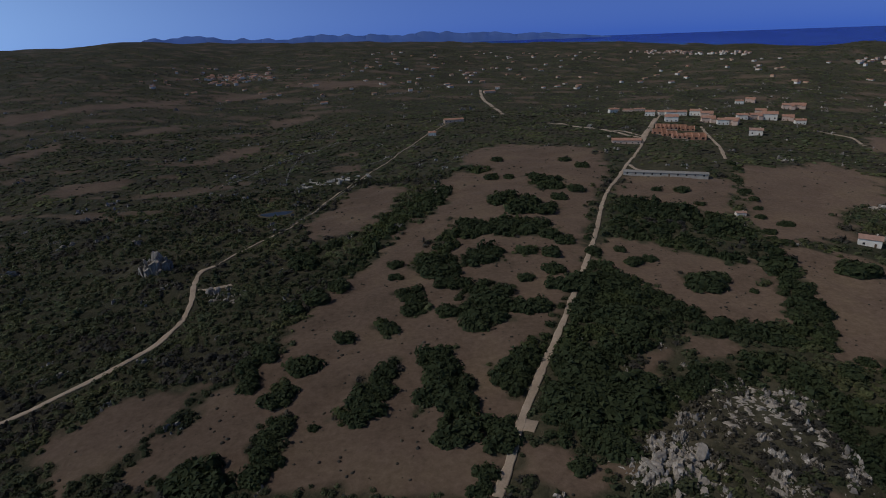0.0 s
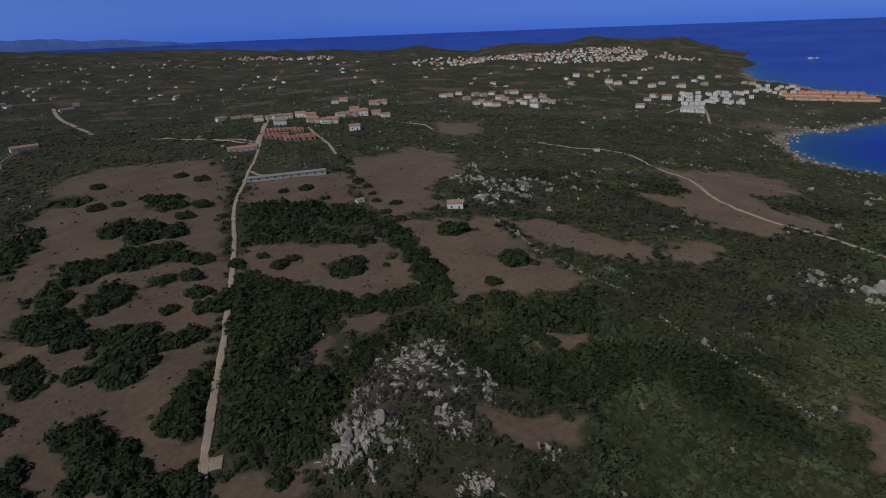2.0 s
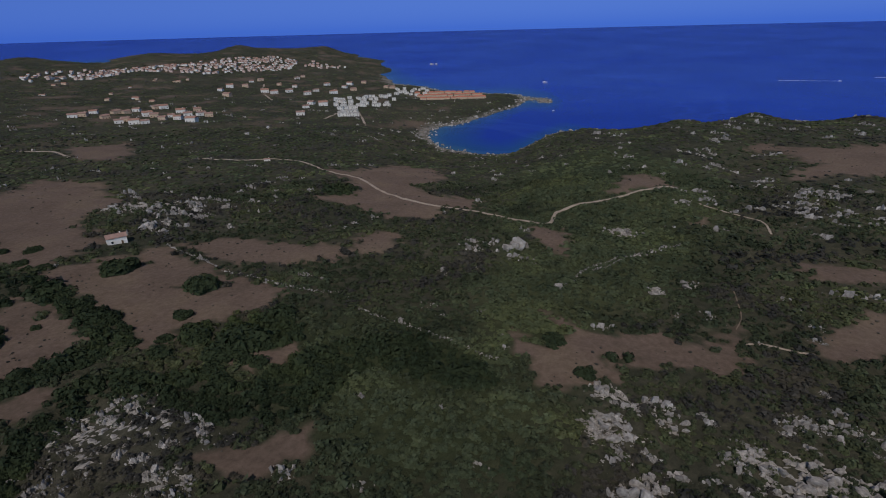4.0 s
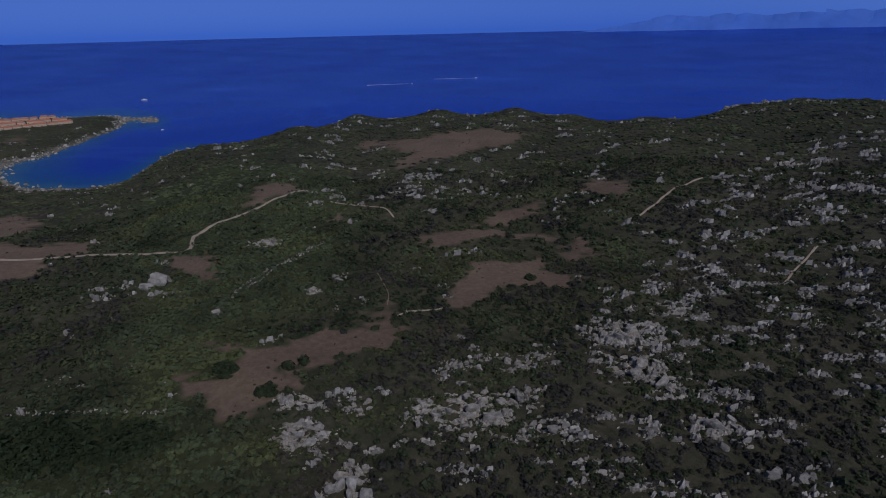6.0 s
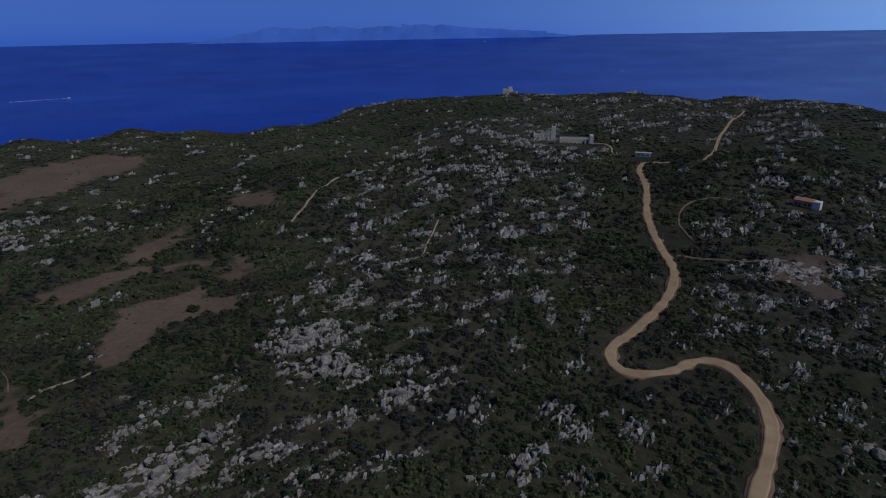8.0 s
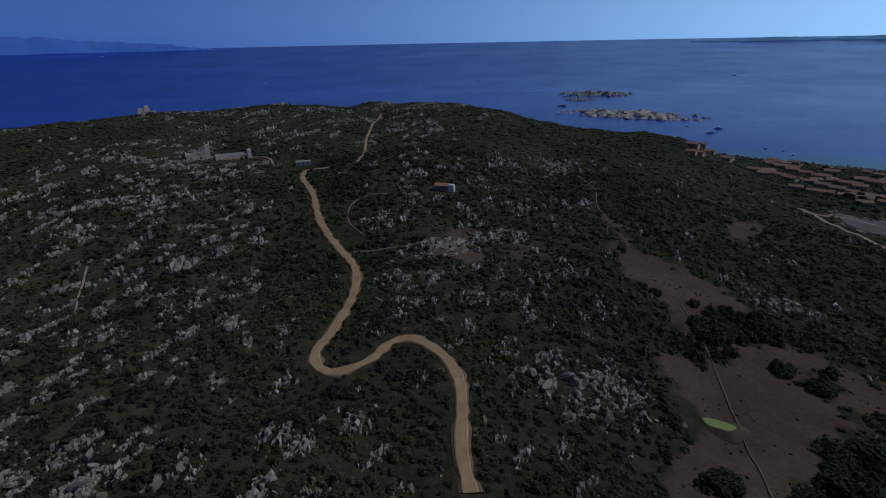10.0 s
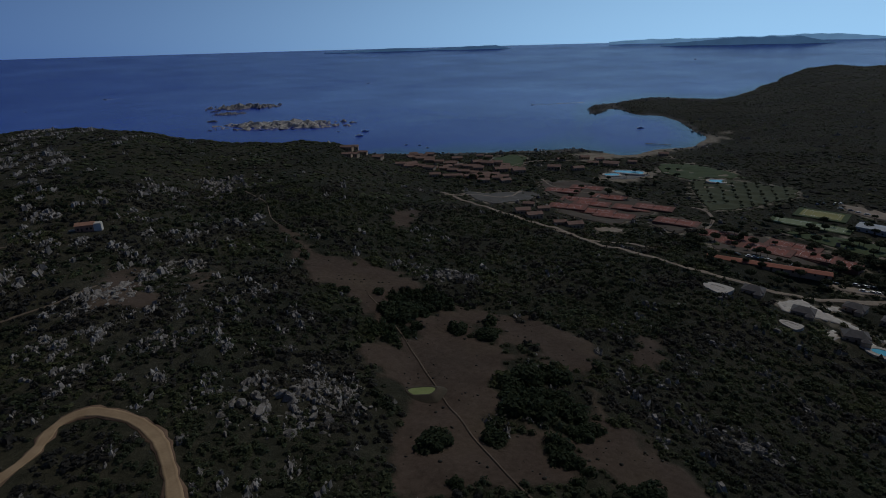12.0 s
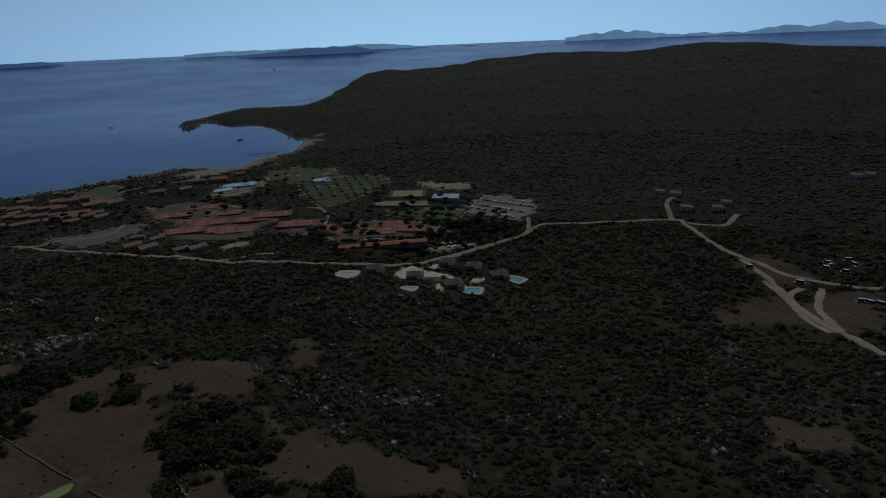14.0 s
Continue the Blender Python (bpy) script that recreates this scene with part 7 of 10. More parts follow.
def arcade(x, y, turn):
    """A long low building front of square pillars with dark openings."""
    ob = tagged(new("ruin"), "ruined stone barracks with a row of dark openings", "ruin")
    ob.matrix_basis = at(x, y, turn)
    part("wall", made(box, 0, 3, -1, 26, 0.8, 6), RUBBLE, ob)
    part("lintel", made(box, 0, -2.5, 3.4, 26, 0.9, 1.3), RUBBLE, ob)
    for k in range(8):
        part("pillar", made(box, -12.5 + k * 3.57, -2.5, -1, 1.1, 0.9, 4.4), RUBBLE, ob)
    part("end_tower", made(box, 14.2, 0, -1, 3.4, 7, 8.5, 0.9), RUBBLE, ob)
    part("end_wall", made(box, -13.4, 0, -1, 0.9, 6.5, 6), RUBBLE, ob)


def hut(x, y, turn):
    ob = tagged(new("hut"), "low flat white hut at the end of the dirt road", "hut")
    ob.matrix_basis = at(x, y, turn)
    part("wall", made(box, 0, 0, -1, 12, 5, 3.8), PLASTER, ob)
    part("roof", made(box, 0, 0, 2.8, 12.6, 5.6, 0.3), CONCRETE, ob)
    for px in (-3.5, 0.0, 3.5):
        part("window", made(box, px, -2.52, 0.8, 1.2, 0.12, 1.2), DARK_GLASS, ob)


def red_house(x, y, turn):
    ob = tagged(new("house"), "small half-ruined house with faded red walls among rocks", "house")
    ob.matrix_basis = at(x, y, turn)
    part("wall", made(box, 0, 0, -1.5, 9, 6, 5.0), BRICK, ob, "faded red walls")
    part("roof", made(gable, 0, 0, 3.5, 9.8, 6.8, 1.2), BRICK, ob, "faded red roof")
    part("annex", made(box, 6.4, -0.6, -1.5, 3.8, 4.4, 5.6), PLASTER, ob, "whitewashed annex")
    part("terrace_wall", made(box, -6.6, 0.5, -1.5, 4.0, 0.6, 2.6), RUBBLE, ob)
    part("door", made(box, -1.4, -3.02, 0, 1.0, 0.12, 2.1), WOOD, ob)
    for px in (-3.2, 1.2, 3.2):
        part("window", made(box, px, -3.02, 1.1, 1.0, 0.12, 1.2), DARK_GLASS, ob)


def summit_ruin(x, y, turn):
    ob = tagged(new("ruin"), "square stone ruin on the highest rocks", "ruin")
    ob.matrix_basis = at(x, y, turn, lift=drape(x, y) + 1)
    part("wall", made(box, 0, 0, -2, 16, 10, 9, 0.9), RUBBLE, ob)
    part("tower", made(box, 3.5, 0, 6.5, 6, 6, 4.5, 0.9), RUBBLE, ob)
    part("parapet", made(box, -4.5, 0, 6.9, 4, 8, 1.2), RUBBLE, ob)


def pole(x, y, turn):
    ob = tagged(new("utility_pole"), "slim wooden utility pole beside the dirt road", "pole")
    ob.matrix_basis = at(x, y, turn)
    part("post", made(rod, (0, 0, -1), (0, 0, 9), 0.16, 0.11), WOOD, ob)
    part("crossbar", made(box, 0, 0, 8.2, 1.8, 0.12, 0.14), WOOD, ob)


def pond(x, y, turn, w, d, label, material):
    """Still water in a shallow hollow with an earthen rim."""
    ob = tagged(new("pond"), label, "pond")
    ob.matrix_basis = at(x, y, turn, lift=rect_level(x, y, turn, w, d))
    rows = [[Vector((math.cos(t) * (w / 2 + g) * (1 + 0.14 * math.sin(3 * t)), math.sin(t) * (d / 2 + g) * (1 + 0.2 * math.cos(2 * t)), z)) for t in np.arange(30) * 2 * math.pi / 30] for g, z in ((4.0, -1.6), (0.7, 0.1), (0.0, 0.0))]
    bm = bmesh.new()
    vs = [[bm.verts.new(p) for p in r] for r in rows]
    for a, b in zip(vs, vs[1:]):
        for k in range(30):
            bm.faces.new((a[k], a[(k + 1) % 30], b[(k + 1) % 30], b[k]))
    part("bank", bm, BANK, ob)
    bm = bmesh.new()
    bm.faces.new([bm.verts.new(p + Vector((0, 0, 0.01))) for p in rows[2]])
    part("water", bm, material, ob)


def pier(x, y, turn):
    ob = tagged(new("pier"), "low dark wooden jetty by the beach", "jetty")
    ob.matrix_basis = at(x, y, turn, lift=1.0)
    for k in range(14):
        part("plank", made(box, -19.5 + 3 * k, 0, 0, 2.8, 3, 0.25), WOOD, ob)
    for k in range(6):
        for s in (-1, 1):
            part("pile", made(rod, (-19 + k * 7.6, s * 1.4, -4), (-19 + k * 7.6, s * 1.4, 1.0), 0.2, 0.2), WOOD, ob)


def rubbish(x, y, turn):
    """A yard of stacked pale stone and scrap."""
    ob = tagged(new("stone_yard"), "yard of stacked pale stone blocks and scrap", "stone yard")
    ob.matrix_basis = at(x, y, turn)
    g = np.random.RandomState(77)
    for k in range(60):
        px, py = g.uniform(-34, 30), g.uniform(-9, 9)
        w = g.uniform(1, 4.5)
        z = drape(x + px * math.cos(radians(turn)) - py * math.sin(radians(turn)), y + px * math.sin(radians(turn)) + py * math.cos(radians(turn))) - drape(x, y)
        part("block", made(box, px, py, z - 0.3, w, g.uniform(0.8, 2), g.uniform(0.8, 1.8), 0.9), g.choice([PAVING, CONCRETE, RUBBLE]), ob)


put("long", 252.8, 852.1, -4, 0.56)
put("long", 268.0, 837.2, -14, 0.58)
put("long", 284.7, 835.9, -10, 0.64)
put("long", 395.1, 744.5, -25, 0.57)
put("white", 281.6, 782.9, -21, 0.99)
put("white", 297.6, 781.1, -1, 0.88)
put("white", 305.0, 770.7, -9, 1.00)
put("white", 317.7, 765.8, -12, 0.95)
put("white", 335.5, 762.5, -32, 1.06)
put("rose", 344.3, 749.0, -20, 0.99)
put("rose", 327.4, 706.9, -15, 1.02)
put("white", 338.3, 690.8, -15, 1.01)
put("rose", 348.3, 688.6, -33, 1.03)
put("white", 387.3, 741.5, -15, 0.97)
put("rose", 406.2, 744.3, -11, 0.97)
put("rose", 442.8, 733.3, -28, 0.91)
put("white", 442.1, 705.6, -17, 0.91)
put("rose", 506.3, 842.5, -22, 1.07)
put("rose", 524.8, 846.6, -31, 1.10)
put("white", 462.4, 900.1, -19, 0.89)
put("rose", 489.8, 919.0, -33, 0.97)
put("white", 241.8, 823.2, 8, 0.87)
put("rose", 431.6, 779.0, -27, 0.94)
put("white", 423.3, 741.4, -25, 1.35)
put("white", 285.9, 717.7, -17, 1.20)
put("pale", 338.8, 614.0, -29, 1.20)
put("shell", 255.5, 664.7, -13, 0.95)
put("shell", 262.9, 659.6, -11, 0.95)
put("shell", 273.4, 660.1, -17, 0.97)
put("shell", 279.6, 651.7, -17, 0.94)
put("shell", 235.0, 619.2, -16, 0.95)
put("shell", 242.8, 611.1, -13, 0.95)
put("shell", 247.5, 595.1, -13, 0.91)
put("shell", 262.8, 591.1, -16, 1.25)
put("farm", 186.1, 578.0, -12, 0.95)
put("shed", 169.9, 427.7, -18, 1.00)
put("pale", 216.6, 269.5, -35, 0.90)
put("pale", 177.7, 324.4, -9, 0.50)
put("farm", 93.2, 1206.3, 16, 0.80)
put("farm", 11.0, 787.5, 9, 0.90)
put("pale", 119.1, 1308.2, -5, 1.00)
put("white", -17.1, 684.8, 1, 0.70)
put("pale", 479.7, 358.0, -53, 0.55, label="small white tower-like house beside a track")
put("pale", 691.3, 887.6, -44, 1.28)
put("ochre", 712.3, 888.7, -64, 1.13)
put("white", 751.8, 911.2, -53, 1.04)
put("ochre", 705.0, 832.3, -18, 1.08)
put("ochre", 766.3, 876.4, -12, 1.20)
put("ochre", 775.4, 862.0, -15, 1.05)
put("pale", 819.3, 884.7, -64, 1.20)
put("pale", 668.3, 762.5, -42, 1.18)
put("ochre", 686.3, 767.7, -55, 1.04)
put("white", 671.4, 734.9, -50, 1.17)
put("pale", 678.4, 721.6, -32, 1.15)
put("white", 763.4, 802.3, -34, 1.22)
put("ochre", 858.3, 874.8, -20, 1.23)
put("white", 862.1, 862.0, -27, 1.12)
put("ochre", 759.5, 783.4, -50, 1.14)
put("ochre", 724.7, 731.1, -71, 1.02)
put("pale", 767.0, 754.1, -49, 1.03)
put("white", 741.2, 715.2, -73, 1.00)
put("pale", 783.5, 733.7, -45, 1.28)
put("white", 726.6, 674.7, -76, 1.26)
put("white", 817.4, 779.9, -54, 1.19)
put("ochre", 847.4, 769.8, -42, 1.14)
put("pale", 790.5, 711.8, -27, 1.30)
put("ochre", 787.4, 692.5, -50, 1.09)
put("pale", 1197.9, 1003.7, -82, 1.17)
put("white", 1265.1, 1028.5, -53, 1.35)
put("ochre", 1112.6, 914.9, -89, 1.48)
put("ochre", 1325.7, 1025.2, -63, 1.35)
put("pale", 1502.0, 1137.6, -32, 1.15)
put("ochre", 1536.8, 1129.0, -25, 1.35)
put("white", 1242.4, 904.6, -52, 1.45)
put("white", 1226.5, 865.9, -33, 1.27)
put("ochre", 1450.8, 1002.4, -69, 1.11)
put("pale", 1674.5, 1085.8, -33, 1.41)
put("ochre", 1725.6, 1095.3, -33, 1.10)
put("white", 1420.8, 931.5, -68, 1.01)
put("pale", 1310.6, 796.8, -35, 1.24)
put("pale", 1229.2, 772.2, -42, 1.48)
put("white", 1308.9, 744.3, -36, 1.36)
put("white", 1489.5, 866.4, -23, 1.18)
put("pale", 1454.7, 790.6, -93, 1.24)
put("white", 1565.9, 831.9, -86, 1.31)
put("ochre", 1419.6, 745.0, -35, 1.24)
put("ochre", 1704.1, 853.8, -76, 1.32)
put("ochre", 1521.4, 690.9, -96, 1.19)
put("ochre", 1511.9, 669.4, -46, 1.24)
put("pale", 881.5, 572.5, -62, 1.32)
put("pale", 1280.0, 857.4, -32, 1.49)
put("white", 1040.9, 618.9, -62, 1.37)
put("pale", 988.0, 627.7, -40, 1.09)
put("pale", 1051.7, 653.6, -96, 1.30)
put("cube", 1138.7, 643.3, -57, 1.05)
put("cube", 1134.0, 629.6, -73, 1.04)
put("cube", 1141.8, 627.0, -53, 0.93)
put("cube", 1179.3, 630.1, -44, 0.95)
put("cube", 1113.3, 624.5, -71, 1.03)
put("cube", 1110.9, 613.4, -59, 1.11)
put("cube", 1098.1, 601.8, -47, 1.07)
put("cube", 1114.5, 593.9, -50, 1.12)
put("cube", 1047.7, 592.8, -60, 1.12)
put("cube", 1038.4, 572.3, -51, 0.94)
put("cube", 1040.2, 568.4, -75, 0.92)
put("cube", 1050.3, 559.8, -63, 1.09)
put("cube", 997.1, 557.5, -72, 0.91)
put("cube", 983.9, 546.6, -78, 1.12)
put("cube", 993.6, 542.7, -44, 1.05)
put("cube", 1005.6, 538.7, -62, 1.10)
put("cube", 1016.7, 532.8, -62, 1.12)
put("cube", 925.0, 516.0, -47, 0.95)
put("cube", 945.3, 521.8, -65, 0.98)
put("cube", 952.3, 514.9, -72, 0.98)
put("cube", 942.1, 504.4, -46, 1.06)
put("cube", 971.4, 509.2, -75, 1.02)
put("cube", 893.3, 498.8, -47, 0.94)
put("cube", 896.3, 492.4, -54, 1.15)
put("cube", 896.2, 485.6, -67, 0.92)
put("cube", 910.2, 484.8, -63, 1.08)
put("cube", 921.8, 482.2, -70, 1.14)
put("cube", 1066.7, 544.4, -74, 1.06)
put("cube", 1165.8, 598.3, -47, 0.85)
put("cube", 1147.1, 522.6, -52, 1.00)
put("cube", 1219.0, 536.7, -65, 0.95)
put("cube", 1194.8, 570.9, -73, 1.04)
put("cube", 1075.7, 542.4, -72, 0.81)
put("cube", 1167.5, 598.8, -59, 0.87)
put("cube", 1209.8, 602.0, -83, 1.10)
put("cube", 1093.4, 529.1, -59, 0.81)
put("cube", 1117.2, 513.1, -47, 0.88)
put("cube", 1071.3, 540.3, -58, 0.96)
put("cube", 1146.1, 575.9, -56, 0.88)
put("cube", 1121.3, 506.2, -84, 0.81)
put("cube", 1096.5, 522.3, -64, 0.87)
put("cube", 1142.0, 550.0, -58, 1.00)
put("cube", 1112.9, 526.5, -46, 0.89)
put("cube", 1184.2, 594.3, -75, 1.06)
put("cube", 1247.8, 572.0, -46, 1.09)
put("cube", 1294.2, 581.9, -61, 1.06)
put("cube", 1241.6, 600.3, -58, 0.91)
put("cube", 1097.2, 522.7, -61, 1.01)
put("cube", 1179.7, 609.6, -72, 0.80)
put("cube", 1185.1, 579.4, -45, 0.90)
put("cube", 1065.1, 551.0, -74, 0.85)
put("cube", 1219.7, 599.6, -73, 1.00)
put("cube", 1095.9, 546.4, -80, 1.05)
put("cube", 1122.7, 570.1, -67, 0.89)
put("cube", 1258.8, 587.5, -47, 1.06)
put("cube", 1073.1, 543.6, -52, 0.98)
put("cube", 1164.7, 529.8, -66, 0.89)
put("cube", 1526.0, 604.8, -55, 1.01)
put("cube", 1445.3, 582.3, -60, 0.95)
put("cube", 1389.9, 524.3, -67, 1.04)
put("cube", 1356.2, 590.5, -55, 1.01)
put("cube", 1405.4, 526.2, -86, 0.81)
put("cube", 1351.1, 532.8, -73, 0.94)
put("cube", 1494.0, 647.8, -65, 0.87)
put("cube", 1417.4, 594.1, -84, 1.08)
put("cube", 1561.5, 591.3, -68, 1.02)
put("cube", 1373.8, 556.5, -54, 0.87)
put("cube", 1517.5, 588.0, -63, 0.94)
put("cube", 1562.5, 596.8, -53, 0.89)
put("cube", 1366.1, 592.1, -79, 0.98)
put("cube", 1389.7, 576.0, -60, 0.99)
put("cube", 1404.9, 600.9, -67, 1.09)
put("cube", 1461.3, 628.7, -67, 1.01)
put("cube", 1417.2, 592.0, -57, 1.10)
put("cube", 1477.6, 592.0, -85, 0.94)
put("cube", 1511.9, 631.6, -67, 1.10)
put("cube", 1490.6, 555.0, -53, 1.08)
put("cube", 1478.2, 638.5, -57, 0.88)
put("cube", 1397.6, 576.8, -62, 0.88)
put("orange", 1389.4, 544.9, -71, 0.95)
put("orange", 1395.2, 525.8, -71, 0.88)
put("orange", 1398.2, 509.7, -66, 0.93)
put("orange", 1401.8, 495.7, -72, 0.93)
put("orange", 1403.8, 483.5, -74, 0.91)
put("orange", 1410.6, 468.3, -74, 1.04)
put("orange", 1426.4, 458.1, -82, 1.00)
put("orange", 1437.6, 445.2, -81, 0.93)
put("orange", 1459.0, 432.2, -82, 1.04)
put("orange", 1502.5, 429.3, -67, 0.91)
put("orange", 1332.4, 516.2, -59, 0.94)
put("orange", 1346.3, 504.3, -64, 1.01)
put("orange", 1348.8, 488.5, -80, 1.00)
put("orange", 1341.9, 470.3, -63, 0.96)
put("orange", 1344.9, 456.7, -80, 1.04)
put("orange", 1342.7, 439.4, -70, 0.88)
put("orange", 1359.0, 426.9, -73, 1.03)
put("orange", 1378.0, 419.1, -80, 0.93)
put("orange", 1391.9, 409.4, -78, 1.00)
put("orange", 1406.1, 396.2, -76, 0.90)
put("orange", 1417.2, 385.0, -71, 0.87)
put("orange", 1284.4, 489.0, -78, 0.95)
put("orange", 1293.3, 475.9, -69, 0.94)
put("orange", 1298.8, 465.0, -65, 0.94)
put("orange", 1297.7, 448.2, -76, 0.88)
put("orange", 1304.6, 435.3, -75, 0.92)
put("orange", 1312.4, 421.6, -78, 0.85)
put("orange", 1326.1, 410.7, -75, 1.00)
put("orange", 1337.1, 402.6, -78, 1.00)
put("orange", 1348.6, 389.7, -72, 0.92)
put("orange", 1355.8, 376.1, -74, 1.01)
put("orange", 1360.5, 362.0, -83, 1.03)
town("town", "distant town of pale houses with terracotta roofs on a hill", [(1467.1, 1674.3), (1557.8, 1759.2), (1794.8, 1695.3), (1943.3, 1635.2), (2410.5, 1661.9), (2366.3, 1517.2), (2008, 1301.6), (1757.3, 1316), (1533.7, 1344.9)], 440, 3)
town("town", "distant pale houses at the edge of town", [(1075.1, 1548.2), (1296.4, 1809.6), (1466, 1798.3), (1609.6, 1734.9), (1366.7, 1503.6), (1235.6, 1520.6)], 90, 4)
town("town", "distant pale houses near the shore", [(2250.6, 1443.1), (2282, 1270.6), (2131.7, 1134.1), (2042.3, 1268.7)], 26, 5)
town("town", "distant white houses along a far coast", [(898.8, 2875.6), (1115.2, 2726.3), (1174.7, 2238.1), (1124.1, 2144.3), (1066.1, 2611.5)], 40, 6)
town("town", "distant white houses below a low hill", [(877, 2903.4), (1165.3, 2941.6), (1179, 2308.1), (1150, 2252.1), (1055.4, 2666.5)], 36, 8)
town("distant_houses", "scattered pale country houses in the distant scrub", [(-205.7, 1390.2), (-348.4, 2897.7), (254.4, 3220.4), (960.9, 2725.8), (1157.2, 1668.8), (1446, 1260.1), (1108.6, 944.2), (711.1, 984.1), (575.5, 1252.3), (249.5, 1265.5), (-13.9, 1341.1)], 130, 11, tall=4.5, wall=OCHRE)
town("distant_houses", "distant village of pale houses", [(-688, 1594.5), (-730.2, 1946.2), (-567.8, 1912.3), (-483.8, 1675.2), (-579.9, 1617.3)], 80, 12, tall=5.5, wall=OCHRE)
town("distant_houses", "scattered distant country houses", [(-751.7, 1260.7), (-1004.4, 2143.3), (-187, 2271.8), (103.2, 1972.4), (59.4, 1148.6), (-310.5, 1087.8)], 90, 13, tall=4.5, wall=OCHRE)
put("resort", -363.3, -636.6, 178, 1.23)
put("resort", -477.5, -597.7, 140, 1.19)
put("resort", -382.0, -502.4, 155, 1.03)
put("resort", -404.6, -490.2, 168, 0.96)
put("resort", -410.0, -531.1, 156, 1.20)
put("resort", -281.1, -652.2, 138, 1.14)
put("resort", -462.3, -622.2, 164, 1.11)
put("resort", -420.9, -733.1, 117, 1.09)
put("resort", -460.5, -532.1, 161, 1.25)
put("resort", -426.2, -698.4, 141, 1.04)
put("resort", -460.4, -668.8, 145, 1.15)
put("resort", -415.8, -708.4, 123, 1.02)
put("resort", -368.3, -598.1, 122, 1.16)
put("resort", -347.4, -695.5, 134, 0.88)
put("resort", -430.5, -695.4, 144, 0.95)
put("resort", -439.2, -593.0, 118, 0.93)
put("resort", -477.7, -579.0, 148, 0.91)
put("resort", -327.8, -663.0, 128, 0.99)
put("resort", -383.3, -531.3, 163, 0.90)
put("resort", -465.4, -549.0, 164, 0.99)
put("resort", -465.9, -610.6, 117, 1.02)
put("resort", -464.2, -563.8, 164, 1.06)
put("resort", -432.6, -636.7, 125, 0.87)
put("resort", -309.6, -699.3, 152, 1.19)
put("resort", -448.1, -552.2, 158, 1.28)
put("resort", -277.0, -624.1, 128, 0.97)
put("resort", -262.5, -610.3, 139, 0.88)
put("resort", -467.3, -603.5, 125, 1.28)
put("resort", -417.6, -728.3, 175, 0.91)
put("resort", -460.4, -742.2, 120, 1.16)
put("resort", -402.0, -607.4, 171, 0.96)
put("resort", -440.1, -745.4, 146, 0.89)
put("resort", -312.6, -674.8, 138, 0.93)
put("resort", -399.5, -535.7, 160, 1.11)
put("resort", -347.3, -614.1, 150, 0.93)
put("resort", -580.5, -578.6, 165, 0.96)
put("resort", -616.3, -566.2, 158, 1.04)
put("resort", -625.1, -545.9, 158, 0.92)
put("resort", -643.2, -501.9, 127, 0.93)
put("resort", -540.1, -506.4, 160, 1.12)
put("resort", -728.6, -513.9, 133, 1.06)
put("resort", -521.3, -530.5, 130, 1.26)
put("resort", -587.7, -523.6, 130, 1.12)
put("resort", -598.7, -501.7, 122, 1.50)
put("resort", -319.4, -362.3, 153, 1.00)
put("resort", -320.9, -348.9, 160, 1.05)
put("resort", -347.2, -365.4, 154, 0.86)
put("resort", -350.5, -388.9, 131, 0.81)
put("resort", -326.1, -322.3, 147, 0.82)
put("resort", -331.9, -311.1, 155, 1.00)
put("resort", -444.3, -767.3, 152, 1.00)
put("resort", -444.0, -736.1, 152, 0.82)
put("resort", -342.5, -626.9, 144, 1.00)
put("resort", -364.7, -630.9, 138, 0.92)
put("resort", -372.6, -626.9, 136, 0.93)
put("resort", -376.8, -602.0, 149, 0.91)
put("resort", -386.7, -592.4, 150, 0.91)
put("resort", -392.2, -579.5, 133, 1.05)
put("resort", -398.3, -564.8, 143, 1.10)
put("resort", -407.4, -555.8, 133, 0.97)
put("resort", -414.7, -544.3, 146, 0.85)
put("resort", -417.3, -528.7, 146, 1.09)
put("resort", -418.9, -511.9, 143, 1.04)
put("resort", -341.0, -541.6, 146, 0.96)
put("resort", -356.1, -537.1, 149, 0.91)
put("resort", -370.1, -537.5, 143, 0.98)
put("resort", -383.6, -531.7, 154, 0.96)
put("resort", -397.0, -522.6, 149, 1.09)
put("resort", -408.9, -510.5, 133, 0.93)
put("resort", -516.4, -687.5, 139, 0.82)
put("resort", -515.5, -663.8, 139, 0.85)
put("resort", -415.5, -698.8, 155, 1.08)
put("resort", -414.3, -671.8, 143, 1.09)
put("resort", -420.6, -655.9, 144, 1.01)
put("resort", -421.9, -629.1, 141, 1.14)
put("resort", -422.5, -610.1, 148, 0.88)
put("resort", -431.3, -600.0, 142, 1.02)
put("resort", -431.9, -578.8, 141, 1.08)
put("barn", -362.3, -168.7, 115, 1.00)
put("hall", -524.8, -165.5, 99, 1.00)
put("villa", -310.3, -149.0, 107, 0.80)
put("villa", -307.7, -120.1, 108, 0.77)
put("villa", -346.2, -109.9, 96, 0.75)
put("villa", -346.4, -91.2, 98, 0.74)
put("villa", -305.4, -94.1, 120, 0.80)
put("villa", -338.1, -71.8, 121, 0.77)
put("pale", -565.7, 54.9, 74, 0.88)
put("pale", -572.8, 41.3, 83, 0.81)
put("pale", -535.3, 95.1, 69, 0.77)
put("pale", -626.7, 233.7, 55, 0.70)
put("pale", -624.6, 221.7, 65, 0.86)
put("pale", -518.1, 86.0, 78, 0.79)
put("pale", -520.0, 61.1, 74, 0.89)
tennis_court(-466.7, -422.4, 120)
